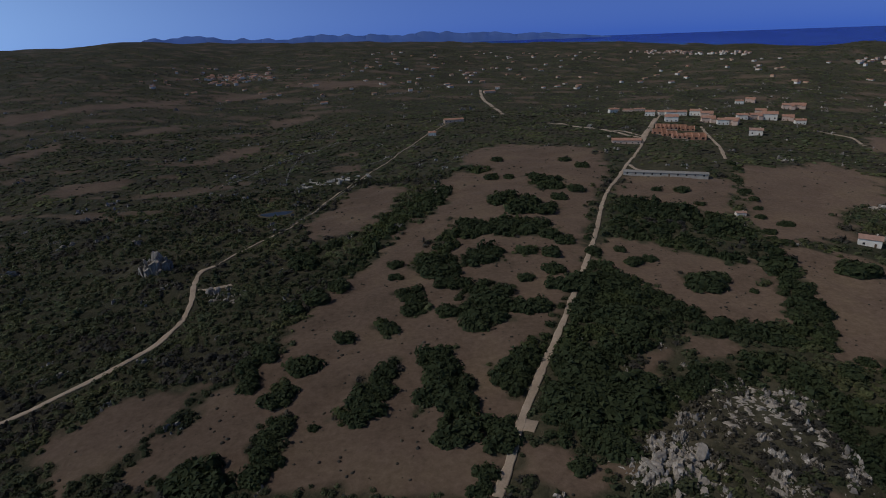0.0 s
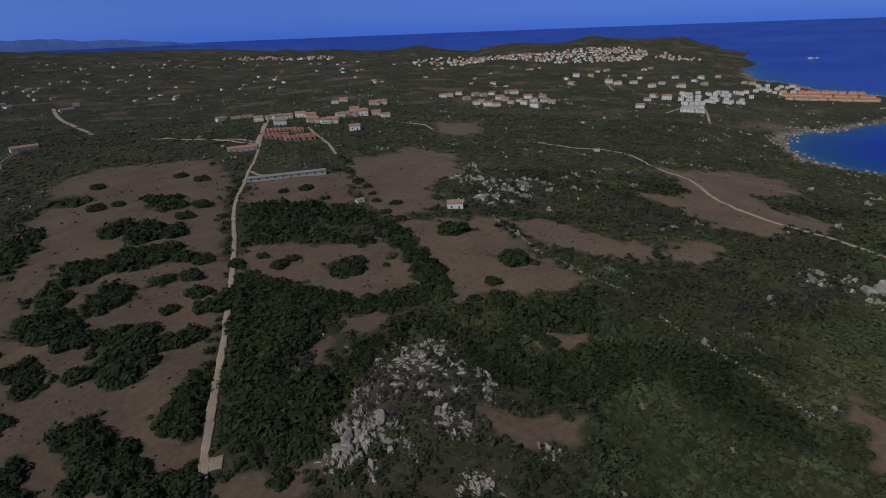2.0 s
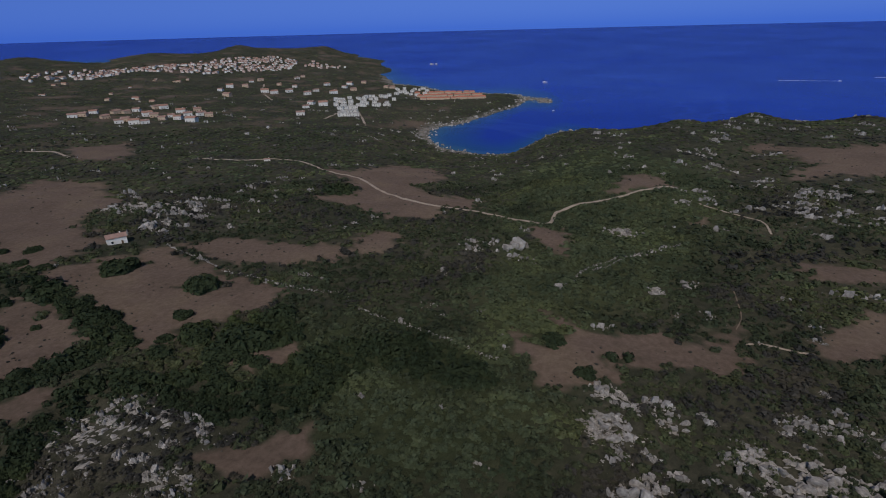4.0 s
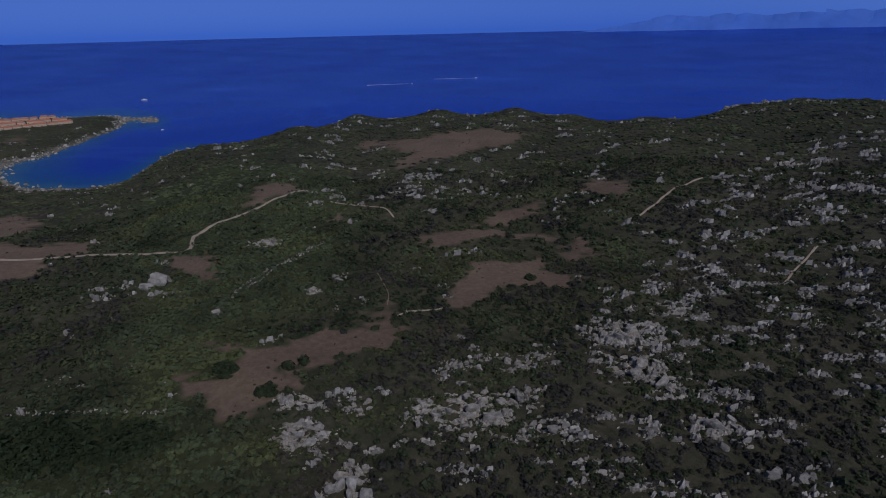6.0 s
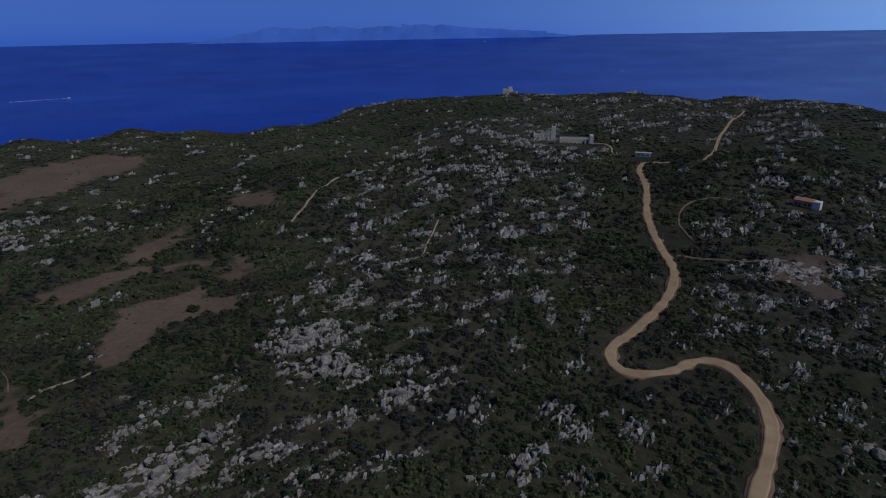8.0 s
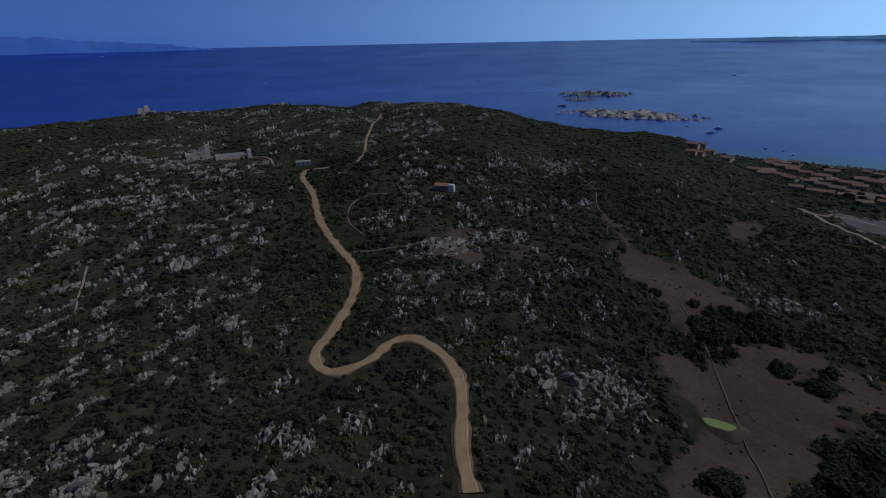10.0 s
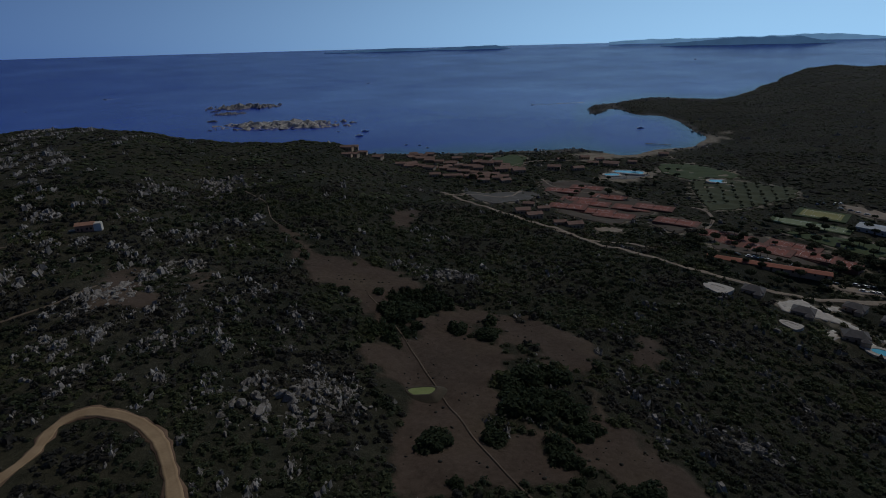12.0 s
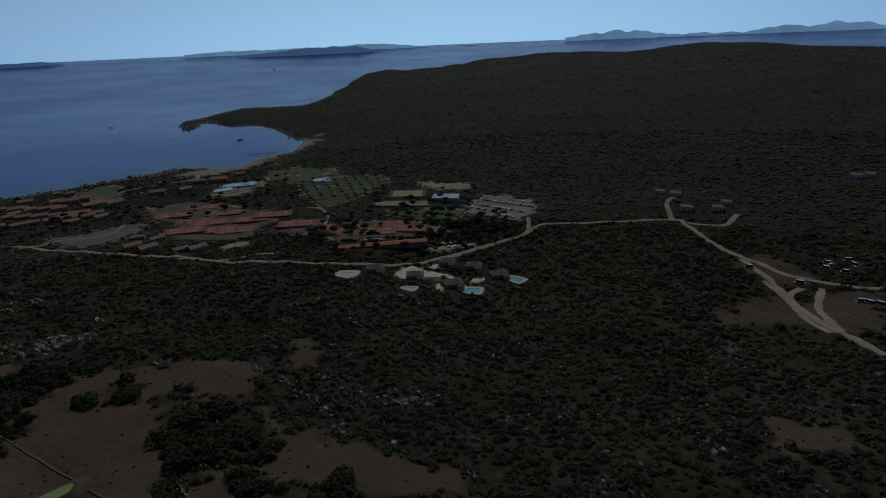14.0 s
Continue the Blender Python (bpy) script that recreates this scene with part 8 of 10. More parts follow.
tennis_court(-430.2, -423.9, 123)
tennis_court(-453.2, -378.9, 118)
tennis_court(-382.8, -368.8, 122)
tennis_court(-417.4, -369.8, 120)
tennis_court(-433.8, -333.9, 116)
tennis_court(-397.9, -325.2, 117)
tennis_court(-416.4, -273.1, 111)
tennis_court(-409.4, -224.3, 107)
tennis_court(-401.5, -189.7, 103)
tennis_court(-417.2, -152.9, 98)
tennis_court(-394.9, -343.9, 119)
tennis_court(-447.9, -319.6, 114)
tennis_court(-418.7, -388.5, 121)
tennis_court(-400.3, -208.1, 105)
tennis_court(-416.4, -165.4, 100)
tennis_court(-429.5, -183.8, 101)
tennis_court(-534.9, -211.3, 104, surface=PITCH, surround=LAWN, label="yellowed grass sports pitch", net=False, w=40, d=30, category="sports pitch")
tennis_court(-495.8, -216.9, 106, surface=TURF, surround=LAWN, label="pale green sports pitch", net=False, w=34, d=20, category="sports pitch")
tennis_court(-500.9, -191.5, 103, surface=TURF, surround=LAWN, label="pale green sports pitch", net=False, w=34, d=20, category="sports pitch")
pool(-576.4, -453.9, 123, 36, 15, "large bright blue resort swimming pool", POOL_WATER, deck=3)
pool(-548.8, -457.7, 140, 18, 12, "small bright blue pool beside the large one", POOL_WATER)
pool(-601.1, -351.0, 120, 16, 14, "light blue pool on a lawn", POOL_WATER, deck=3)
pool(-301.9, -80.6, 95, 9, 6, "blue villa pool with pale deck", POOL_WATER)
pool(-335.4, -60.4, 65, 11, 5, "teal kidney-shaped villa pool with white deck", TEAL_WATER, bend=0.45, deck=2.5)
pool(-292.5, -160.9, 89, 8, 4, "drained pool with wide white deck", PAVING, deck=4, bend=0.4)
pool(-283.4, -115.2, 87, 7, 3, "white curved pool deck of a villa", PAVING, bend=0.5, deck=2)
pool(-431.6, -627.2, 145, 12, 9, "bright blue pool between bungalows", POOL_WATER)
yard("pavement", "pale paved terrace round the resort pool", [(-534, -457), (-575, -474), (-598, -446), (-588, -430), (-550, -430), (-530, -440)], GRAVEL, "pavement")
yard("court_ground", "brown earth ground round the tennis courts", [(-444.9, -477.2), (-490.7, -460), (-463, -330.6), (-434.8, -310), (-365.5, -301.7), (-356.6, -356.1), (-408.8, -399.6), (-411.3, -427.9)], COURT_EARTH, "court ground")
yard("court_ground", "brown earth ground round a tennis court", [(-399.4, -293.5), (-440.6, -288.2), (-421.7, -249.4), (-385.6, -251.2)], COURT_EARTH, "court ground")
yard("court_ground", "brown earth ground round the tennis courts", [(-407.1, -240.3), (-429.6, -229.5), (-438.1, -203.2), (-442.6, -176.8), (-437.2, -137.9), (-402.5, -142.7), (-381.9, -179.9), (-364.9, -207.3)], COURT_EARTH, "court ground")
yard("grove", "mown grass under rows of olive trees", [(-588.8, -376.1), (-620.9, -352.9), (-621, -271.8), (-581.5, -255.2), (-521.8, -263), (-477.7, -280.8), (-515.3, -317.4)], GROVE, "grove")
yard("parking_lot", "grey gravel parking lot full of cars", [(-483.2, -139.8), (-525.4, -141.3), (-558.5, -132.7), (-557.3, -106.7), (-541.3, -77.7), (-502.3, -70.1), (-475.5, -83.4), (-484, -111.3)], GRAVEL, "parking lot")
yard("pavement", "grey paved square between resort buildings", [(-323.8, -474), (-330.3, -443.3), (-394.4, -436.9), (-398.1, -426.5), (-366.1, -405.9), (-323.7, -399.5), (-309.3, -415.9)], ASPHALT, "pavement")
yard("pavement", "pale paved yard by the tennis courts", [(-345.9, -301.1), (-362.7, -293.1), (-357, -279.3), (-334.3, -287.7)], PALE_DIRT, "pavement")
yard("pavement", "pale paved lane between villas", [(-310.6, -136.2), (-330.9, -131.4), (-325.3, -122), (-320.5, -92.6), (-316.1, -89.5), (-314.3, -110.7), (-300.1, -126.1)], PAVING, "pavement")
yard("pavement", "pale paved forecourt of a villa", [(-304.6, -131.7), (-315.7, -133.3), (-328.3, -130.3), (-327.4, -125.6), (-313.3, -127.7)], PAVING, "pavement")
yard("pavement", "pale paved terrace of a villa", [(-294.2, -104), (-305.1, -103.8), (-295.8, -97), (-288.5, -97.2)], PAVING, "pavement")
yard("pavement", "pale paved terrace beside a pool", [(-300.4, -89.9), (-313, -88.4), (-308.7, -85.2), (-296.9, -87.1)], PAVING, "pavement")
yard("pavement", "pale paved terrace of a villa", [(-332.9, -121.6), (-343.4, -117.2), (-338.3, -113.5), (-330.3, -117.1)], PAVING, "pavement")
yard("pavement", "pale paved drive of a villa", [(-324.9, -91), (-329.3, -79.2), (-319.2, -80.3), (-319.9, -87.8)], PAVING, "pavement")
yard("parking_lot", "narrow paved parking strip behind a long building", [(-377.4, -136.4), (-407.6, -103.4), (-391.1, -105.1), (-372, -130.4)], PALE_DIRT, "parking lot")
yard("parking_lot", "sandy lot by the sports pitches", [(-588.9, -218.5), (-599.8, -164.1), (-577.3, -152.2), (-565.3, -182.6), (-570.3, -205.5)], PALE_DIRT, "parking lot")
yard("lawn", "watered green lawn near the shore", [(-519.9, -660.9), (-565.2, -663.6), (-564.7, -633.7), (-497.4, -570.5), (-472.5, -591.5)], LAWN, "lawn")
yard("lawn", "watered green lawn by a pool", [(-658.7, -473.5), (-691.5, -448.2), (-665.2, -379.1), (-642.2, -338.3), (-621.4, -368.9), (-594.4, -375.7), (-611.1, -429.6)], LAWN, "lawn")
yard("lawn", "green lawn between courts and trees", [(-464, -216.2), (-483.4, -171), (-491.5, -129.8), (-455.5, -142.6), (-458.4, -188.5)], LAWN, "lawn")
put("olive", -575.3, -363.4, 171, 1.27)
put("olive", -558.9, -351.1, 176, 0.94)
put("olive", -540.7, -336.0, 436, 1.21)
put("olive", -524.6, -324.3, 217, 0.90)
put("olive", -511.8, -313.4, 324, 1.04)
put("olive", -498.7, -303.1, 281, 1.27)
put("olive", -580.9, -352.3, 446, 0.92)
put("olive", -564.7, -339.1, 267, 1.00)
put("olive", -549.6, -328.9, 401, 0.90)
put("olive", -534.3, -316.0, 459, 0.96)
put("olive", -522.6, -307.7, 339, 1.10)
put("olive", -508.1, -295.7, 413, 0.97)
put("olive", -588.3, -341.6, 138, 1.26)
put("olive", -575.0, -330.0, 377, 0.90)
put("olive", -558.5, -317.9, 388, 1.09)
put("olive", -544.4, -307.8, 282, 0.99)
put("olive", -527.7, -297.7, 203, 0.92)
put("olive", -517.7, -289.2, 389, 1.18)
put("olive", -598.1, -331.4, 215, 1.12)
put("olive", -583.0, -321.3, 403, 1.11)
put("olive", -567.1, -310.6, 350, 1.29)
put("olive", -554.5, -301.4, 435, 0.91)
put("olive", -536.7, -289.3, 203, 1.20)
put("olive", -525.8, -279.5, 387, 1.03)
put("olive", -511.9, -270.1, 236, 1.00)
put("olive", -604.5, -320.0, 345, 1.18)
put("olive", -591.3, -311.2, 470, 1.09)
put("olive", -577.2, -300.9, 369, 1.24)
put("olive", -559.0, -290.1, 378, 1.13)
put("olive", -544.2, -280.5, 194, 1.15)
put("olive", -529.4, -271.2, 445, 0.96)
put("olive", -519.0, -263.8, 155, 1.27)
put("olive", -615.1, -313.1, 168, 0.91)
put("olive", -599.8, -303.7, 366, 1.15)
put("olive", -584.2, -291.7, 382, 0.93)
put("olive", -569.7, -282.4, 247, 1.23)
put("olive", -552.6, -271.0, 437, 0.93)
put("olive", -537.0, -261.1, 445, 1.28)
put("olive", -526.8, -255.7, 190, 0.94)
put("olive", -621.2, -303.2, 421, 1.22)
put("olive", -606.6, -292.1, 413, 1.15)
put("olive", -592.2, -283.7, 152, 0.94)
put("olive", -576.9, -272.8, 189, 1.03)
put("olive", -556.3, -261.6, 123, 1.00)
put("olive", -541.8, -253.0, 373, 1.05)
put("olive", -530.1, -245.3, 462, 1.10)
put("olive", -632.6, -292.9, 337, 0.91)
put("olive", -613.3, -282.7, 272, 1.21)
put("olive", -598.4, -273.6, 368, 1.12)
put("olive", -584.2, -265.1, 425, 0.94)
put("olive", -567.1, -253.7, 175, 0.90)
put("olive", -552.1, -246.3, 388, 1.29)
put("olive", -538.2, -238.4, 291, 1.10)
put("pine1", -373.1, -150.6, 457, 0.98)
put("pine2", -334.1, -185.1, 202, 0.79)
put("pine2", -445.0, -105.4, 305, 0.76)
put("pine2", -315.6, -461.2, 177, 1.19)
put("pine2", -448.2, -587.3, 323, 0.91)
put("pine2", -382.7, -148.5, 325, 1.08)
put("pine2", -350.9, -216.8, 178, 1.16)
put("pine1", -523.5, -174.8, 357, 0.84)
put("pine2", -411.5, -481.3, 225, 0.81)
put("pine0", -462.3, -388.8, 390, 1.24)
put("pine0", -468.8, -177.5, 229, 0.80)
put("pine2", -469.2, -117.4, 141, 0.91)
put("pine1", -427.9, -97.3, 201, 0.76)
put("pine1", -361.0, -133.3, 122, 0.92)
put("pine2", -436.2, -111.4, 211, 0.71)
put("pine0", -628.3, -513.4, 456, 0.94)
put("pine0", -474.7, -155.4, 349, 1.06)
put("pine0", -423.1, -113.4, 350, 1.05)
put("pine0", -380.6, -185.5, 438, 0.83)
put("pine1", -586.8, -490.2, 304, 0.71)
put("pine0", -401.6, -120.8, 429, 0.88)
put("pine0", -475.0, -355.8, 141, 1.00)
put("pine2", -462.0, -361.9, 253, 1.17)
put("pine0", -397.5, -213.4, 348, 1.16)
put("pine0", -352.9, -156.1, 470, 0.80)
put("pine2", -456.5, -120.5, 233, 0.73)
put("pine1", -549.4, -604.3, 467, 1.05)
put("pine1", -514.1, -200.8, 378, 1.22)
put("pine1", -344.6, -181.4, 284, 0.79)
put("pine0", -339.2, -149.3, 283, 1.01)
put("pine2", -595.2, -397.2, 423, 1.14)
put("pine2", -522.6, -337.5, 168, 1.16)
put("pine1", -595.7, -440.3, 374, 1.24)
put("pine1", -379.9, -158.2, 241, 1.06)
put("pine0", -451.9, -461.7, 373, 0.90)
put("pine2", -487.2, -107.0, 428, 1.13)
put("pine0", -517.2, -388.1, 364, 0.82)
put("pine2", -407.9, -495.0, 192, 0.83)
put("pine1", -417.9, -148.6, 395, 0.79)
put("pine2", -402.2, -110.6, 430, 1.00)
put("pine0", -404.0, -200.4, 307, 1.11)
put("pine1", -542.4, -388.8, 276, 1.15)
put("pine0", -442.0, -173.8, 364, 0.84)
put("pine0", -457.8, -422.3, 435, 0.96)
put("pine1", -404.7, -141.1, 263, 1.25)
put("pine2", -411.9, -226.3, 129, 1.04)
put("pine0", -522.2, -141.7, 289, 0.97)
put("pine2", -340.8, -154.5, 160, 0.75)
put("pine2", -363.7, -172.1, 393, 0.82)
put("pine1", -445.9, -481.6, 243, 1.16)
put("pine2", -517.5, -519.6, 259, 0.81)
put("pine2", -435.9, -253.2, 228, 1.02)
put("pine2", -555.9, -179.1, 307, 0.92)
put("pine0", -488.8, -224.7, 183, 1.21)
put("pine2", -409.7, -144.2, 330, 1.04)
put("pine2", -442.2, -151.2, 139, 0.72)
put("pine2", -506.5, -189.2, 176, 0.72)
put("pine1", -446.5, -89.0, 415, 0.78)
put("pine0", -462.3, -386.3, 282, 0.88)
put("pine0", -439.0, -389.9, 311, 0.99)
put("pine2", -450.0, -106.1, 434, 0.95)
put("pine2", -431.9, -481.4, 491, 0.96)
put("pine0", -356.8, -516.6, 468, 1.04)
put("pine0", -327.9, -518.5, 226, 0.77)
put("pine1", -386.8, -195.1, 381, 0.80)
put("pine0", -492.8, -389.1, 391, 0.75)
put("pine1", -463.1, -157.4, 438, 0.73)
put("pine2", -315.1, -475.6, 441, 0.74)
put("pine1", -589.4, -485.2, 349, 0.87)
put("pine0", -442.2, -109.2, 156, 1.14)
put("pine1", -479.9, -425.2, 303, 1.13)
put("pine1", -356.1, -179.3, 222, 0.73)
put("pine1", -410.1, -102.3, 417, 1.10)
put("pine2", -340.2, -471.2, 298, 1.19)
put("pine0", -493.5, -422.1, 421, 0.86)
put("pine2", -433.6, -540.2, 473, 1.12)
put("pine2", -410.7, -153.4, 163, 1.24)
put("pine1", -396.5, -115.6, 231, 0.75)
put("pine2", -524.7, -165.4, 443, 0.83)
put("pine0", -459.7, -161.2, 443, 1.02)
put("pine2", -438.2, -489.4, 429, 1.12)
put("pine2", -428.6, -402.5, 249, 0.98)
put("pine2", -485.0, -630.9, 247, 1.02)
put("pine0", -472.9, -371.3, 144, 1.25)
put("pine0", -359.2, -517.9, 201, 1.03)
put("pine0", -576.5, -570.7, 208, 1.18)
put("pine1", -492.3, -190.3, 264, 1.22)
put("pine1", -412.1, -90.3, 406, 0.89)
put("pine0", -431.8, -150.0, 310, 1.18)
put("pine0", -435.5, -111.7, 415, 1.05)
put("pine1", -467.7, -119.7, 308, 1.05)
put("pine1", -440.9, -115.7, 411, 0.90)
put("pine1", -583.8, -484.3, 468, 0.73)
put("pine1", -306.8, -189.4, 405, 1.09)
put("pine0", -581.2, -151.3, 219, 0.70)
put("pine1", -505.5, -408.7, 402, 0.76)
put("pine1", -485.1, -606.4, 278, 0.94)
put("pine1", -427.4, -84.2, 359, 0.81)
put("pine2", -618.1, -426.6, 437, 1.19)
put("pine1", -542.9, -572.8, 440, 1.05)
put("pine1", -357.4, -169.1, 157, 0.90)
put("pine1", -586.7, -480.1, 329, 0.78)
put("pine0", -391.5, -148.0, 120, 1.01)
put("pine0", -584.2, -450.0, 242, 1.20)
put("pine2", -659.7, -435.5, 457, 1.01)
put("pine1", -346.0, -146.4, 268, 0.84)
put("pine1", -433.1, -551.7, 464, 0.73)
put("pine0", -332.9, -163.4, 275, 0.98)
put("pine2", -377.2, -162.9, 216, 0.90)
put("pine0", -495.8, -541.5, 187, 0.80)
put("pine0", -460.1, -116.7, 403, 1.19)
put("pine0", -524.5, -171.7, 329, 1.09)
put("pine0", -445.1, -128.0, 355, 0.99)
put("pine1", -455.8, -91.3, 222, 1.16)
put("pine1", -446.6, -140.3, 155, 1.07)
put("pine0", -416.5, -397.0, 192, 0.90)
put("pine1", -360.9, -228.6, 471, 0.74)
put("pine1", -362.4, -460.3, 422, 1.18)
put("pine0", -522.0, -147.3, 449, 0.97)
put("pine0", -429.0, -172.5, 200, 0.75)
put("pine2", -418.2, -232.5, 413, 0.72)
put("pine0", -571.5, -483.2, 432, 1.05)
put("pine1", -405.3, -211.7, 431, 1.09)
put("pine2", -388.4, -550.5, 419, 0.76)
put("pine0", -544.8, -390.0, 436, 0.78)
put("pine0", -525.0, -174.5, 446, 0.91)
put("pine1", -538.8, -401.5, 476, 0.73)
put("pine2", -397.4, -438.0, 295, 1.24)
put("pine2", -434.3, -86.0, 120, 0.98)
put("pine1", -479.8, -95.4, 340, 0.71)
put("pine0", -432.3, -576.5, 325, 0.71)
put("pine1", -515.8, -341.2, 351, 1.15)
put("pine2", -492.8, -104.8, 326, 1.20)
put("pine0", -403.2, -146.0, 334, 0.84)
put("pine1", -357.0, -154.6, 154, 0.89)
put("pine2", -302.8, -457.6, 471, 0.75)
put("pine2", -501.6, -135.1, 152, 0.86)
put("pine0", -468.6, -569.9, 407, 0.86)
put("pine1", -506.8, -176.7, 182, 1.09)
put("pine1", -417.8, -164.8, 406, 0.72)
put("pine2", -397.6, -530.5, 286, 1.21)
put("pine1", -597.5, -403.1, 301, 0.86)
put("pine0", -368.5, -134.8, 308, 1.03)
put("pine1", -503.2, -440.9, 259, 1.12)
put("pine0", -471.9, -117.1, 254, 1.07)
put("pine1", -386.2, -509.1, 438, 0.98)
put("pine1", -427.0, -138.1, 205, 1.05)
put("pine0", -470.1, -161.1, 110, 1.12)
put("pine2", -366.9, -149.6, 166, 1.17)
put("pine1", -575.4, -520.9, 382, 0.86)
put("pine2", -432.9, -497.5, 277, 0.88)
put("pine1", -451.8, -97.7, 210, 1.00)
put("pine0", -414.5, -135.6, 140, 1.21)
put("pine1", -487.2, -361.2, 200, 0.93)
put("pine2", -382.4, -178.6, 438, 0.86)
put("pine1", -382.8, -186.7, 302, 0.98)
put("pine2", -443.2, -203.7, 358, 0.95)
put("pine1", -421.0, -626.3, 281, 0.92)
put("pine1", -388.2, -147.7, 286, 0.94)
put("pine2", -530.0, -133.6, 373, 0.75)
put("pine1", -523.8, -593.5, 323, 0.76)
put("pine2", -409.1, -103.5, 424, 0.93)
put("pine2", -424.6, -516.4, 462, 0.93)
put("pine2", -564.1, -536.6, 491, 1.05)
put("pine1", -407.6, -444.9, 393, 1.00)
put("pine0", -428.8, -146.2, 349, 0.81)
put("pine2", -480.2, -191.1, 434, 0.98)
put("pine0", -387.0, -512.0, 199, 1.12)
put("pine2", -440.8, -636.1, 322, 0.96)
put("pine2", -508.6, -392.3, 405, 0.88)
put("pine1", -471.7, -224.9, 342, 1.17)
put("pine2", -379.9, -169.9, 253, 0.73)
put("pine1", -387.8, -108.7, 125, 0.83)
put("pine0", -382.8, -525.0, 257, 1.19)
put("pine1", -382.8, -139.6, 463, 0.74)
put("pine1", -441.3, -154.2, 221, 1.18)
put("pine0", -516.1, -163.1, 169, 0.91)
put("pine1", -574.0, -412.1, 167, 0.99)
put("pine0", -537.7, -589.7, 290, 1.20)
put("pine1", -422.4, -193.8, 200, 0.72)
put("pine2", -472.4, -227.8, 162, 0.81)
put("pine1", -461.3, -144.1, 408, 1.14)
put("pine1", -406.5, -467.6, 366, 1.02)
put("pine1", -523.7, -538.8, 379, 1.22)
put("pine1", -428.3, -120.6, 298, 0.92)
put("pine2", -337.5, -192.5, 304, 1.00)
put("pine2", -550.8, -436.4, 387, 0.78)
put("pine0", -481.2, -402.1, 245, 1.06)
put("pine2", -512.7, -489.0, 407, 0.81)
put("pine2", -415.0, -246.6, 264, 0.90)
put("pine2", -398.3, -126.1, 418, 0.77)
put("pine2", -330.8, -513.1, 396, 1.19)
put("pine1", -523.6, -440.5, 257, 1.05)
put("pine2", -323.2, -463.3, 224, 1.07)
put("pine1", -511.0, -467.8, 189, 1.11)
put("pine2", -388.0, -139.5, 412, 1.01)
put("pine2", -407.9, -210.2, 324, 1.21)
put("pine0", -500.2, -398.7, 444, 1.02)
put("pine0", -469.8, -118.7, 389, 0.82)
put("pine2", -472.2, -115.7, 372, 1.25)
put("pine1", -387.7, -205.1, 459, 0.93)
put("pine2", -416.6, -105.6, 330, 0.98)
put("pine0", -359.4, -191.9, 294, 0.80)
put("pine0", -446.1, -98.9, 299, 1.23)
put("pine0", -482.6, -193.8, 172, 0.89)
put("pine2", -571.8, -510.8, 386, 1.07)
put("pine1", -412.5, -524.2, 190, 1.05)
put("pine2", -344.1, -195.2, 322, 0.88)
put("pine0", -397.7, -116.0, 350, 0.79)
put("pine0", -457.3, -100.5, 144, 0.86)
put("pine1", -491.5, -642.8, 252, 0.76)
put("pine1", -634.5, -424.5, 292, 0.90)
put("pine1", -476.9, -705.4, 176, 1.09)
put("pine1", -449.5, -132.0, 451, 0.97)
put("pine0", -400.4, -144.6, 342, 1.05)
put("pine0", -448.5, -120.4, 133, 1.11)
put("pine1", -517.9, -572.2, 205, 1.05)
put("pine2", -484.6, -97.6, 400, 1.11)
put("pine1", -349.8, -469.7, 226, 0.77)
put("pine0", -468.0, -103.7, 117, 1.01)
put("pine0", -446.0, -133.6, 447, 0.97)
put("pine2", -419.7, -235.5, 345, 0.78)
put("pine1", -368.2, -515.2, 177, 0.72)
put("pine0", -367.4, -490.0, 155, 1.04)
put("pine0", -440.6, -135.6, 345, 0.98)
put("pine2", -445.1, -517.9, 483, 0.80)
put("pine2", -507.8, -238.2, 358, 1.01)
put("pine1", -434.6, -172.9, 461, 1.20)
put("pine2", -429.3, -78.3, 130, 1.15)
put("pine2", -377.7, -181.0, 321, 1.22)
put("pine0", -417.0, -222.4, 186, 1.24)
put("pine0", -445.5, -233.0, 279, 0.94)
put("pine0", -417.8, -230.8, 357, 1.09)
put("pine0", -391.1, -233.1, 330, 1.11)
put("pine0", -388.6, -221.3, 310, 1.18)
put("pine0", -377.1, -234.8, 265, 0.96)
put("pine0", -361.8, -217.5, 186, 1.34)
put("pine0", -423.8, -119.4, 303, 0.96)
put("pine0", -427.1, -109.3, 415, 1.03)
put("pine0", -432.3, -100.0, 137, 1.17)
put("pine0", -404.7, -124.1, 198, 1.14)
put("pine0", -406.4, -110.1, 305, 1.01)
put("pine0", -449.3, -97.7, 308, 0.96)
put("pine0", -455.1, -179.9, 296, 1.19)
put("pine0", -466.1, -197.0, 142, 1.10)
put("pine0", -484.7, -197.9, 139, 1.12)
put("pine0", -473.7, -158.2, 419, 1.18)
put("pine0", -476.5, -146.0, 364, 1.28)
put("pine0", -441.7, -85.2, 142, 1.40)
put("pine0", -452.1, -81.1, 360, 0.95)
put("car_dark", -485.8, -136.4, 170, 1.12)
put("car_dark", -494.0, -135.6, 162, 1.12)
put("car_white", -502.4, -135.4, 161, 1.12)
put("car_white", -511.4, -134.9, 161, 1.12)
put("car_white", -517.7, -133.5, 168, 1.12)
put("car_silver", -525.2, -132.9, 167, 1.12)
put("car_white", -532.7, -131.3, 160, 1.12)
put("car_blue", -538.8, -129.8, 166, 1.12)
put("car_silver", -544.5, -129.0, 164, 1.12)
put("car_white", -508.0, -133.5, 169, 1.12)
put("car_silver", -507.1, -130.1, 164, 1.12)
put("car_dark", -505.9, -126.9, 159, 1.12)
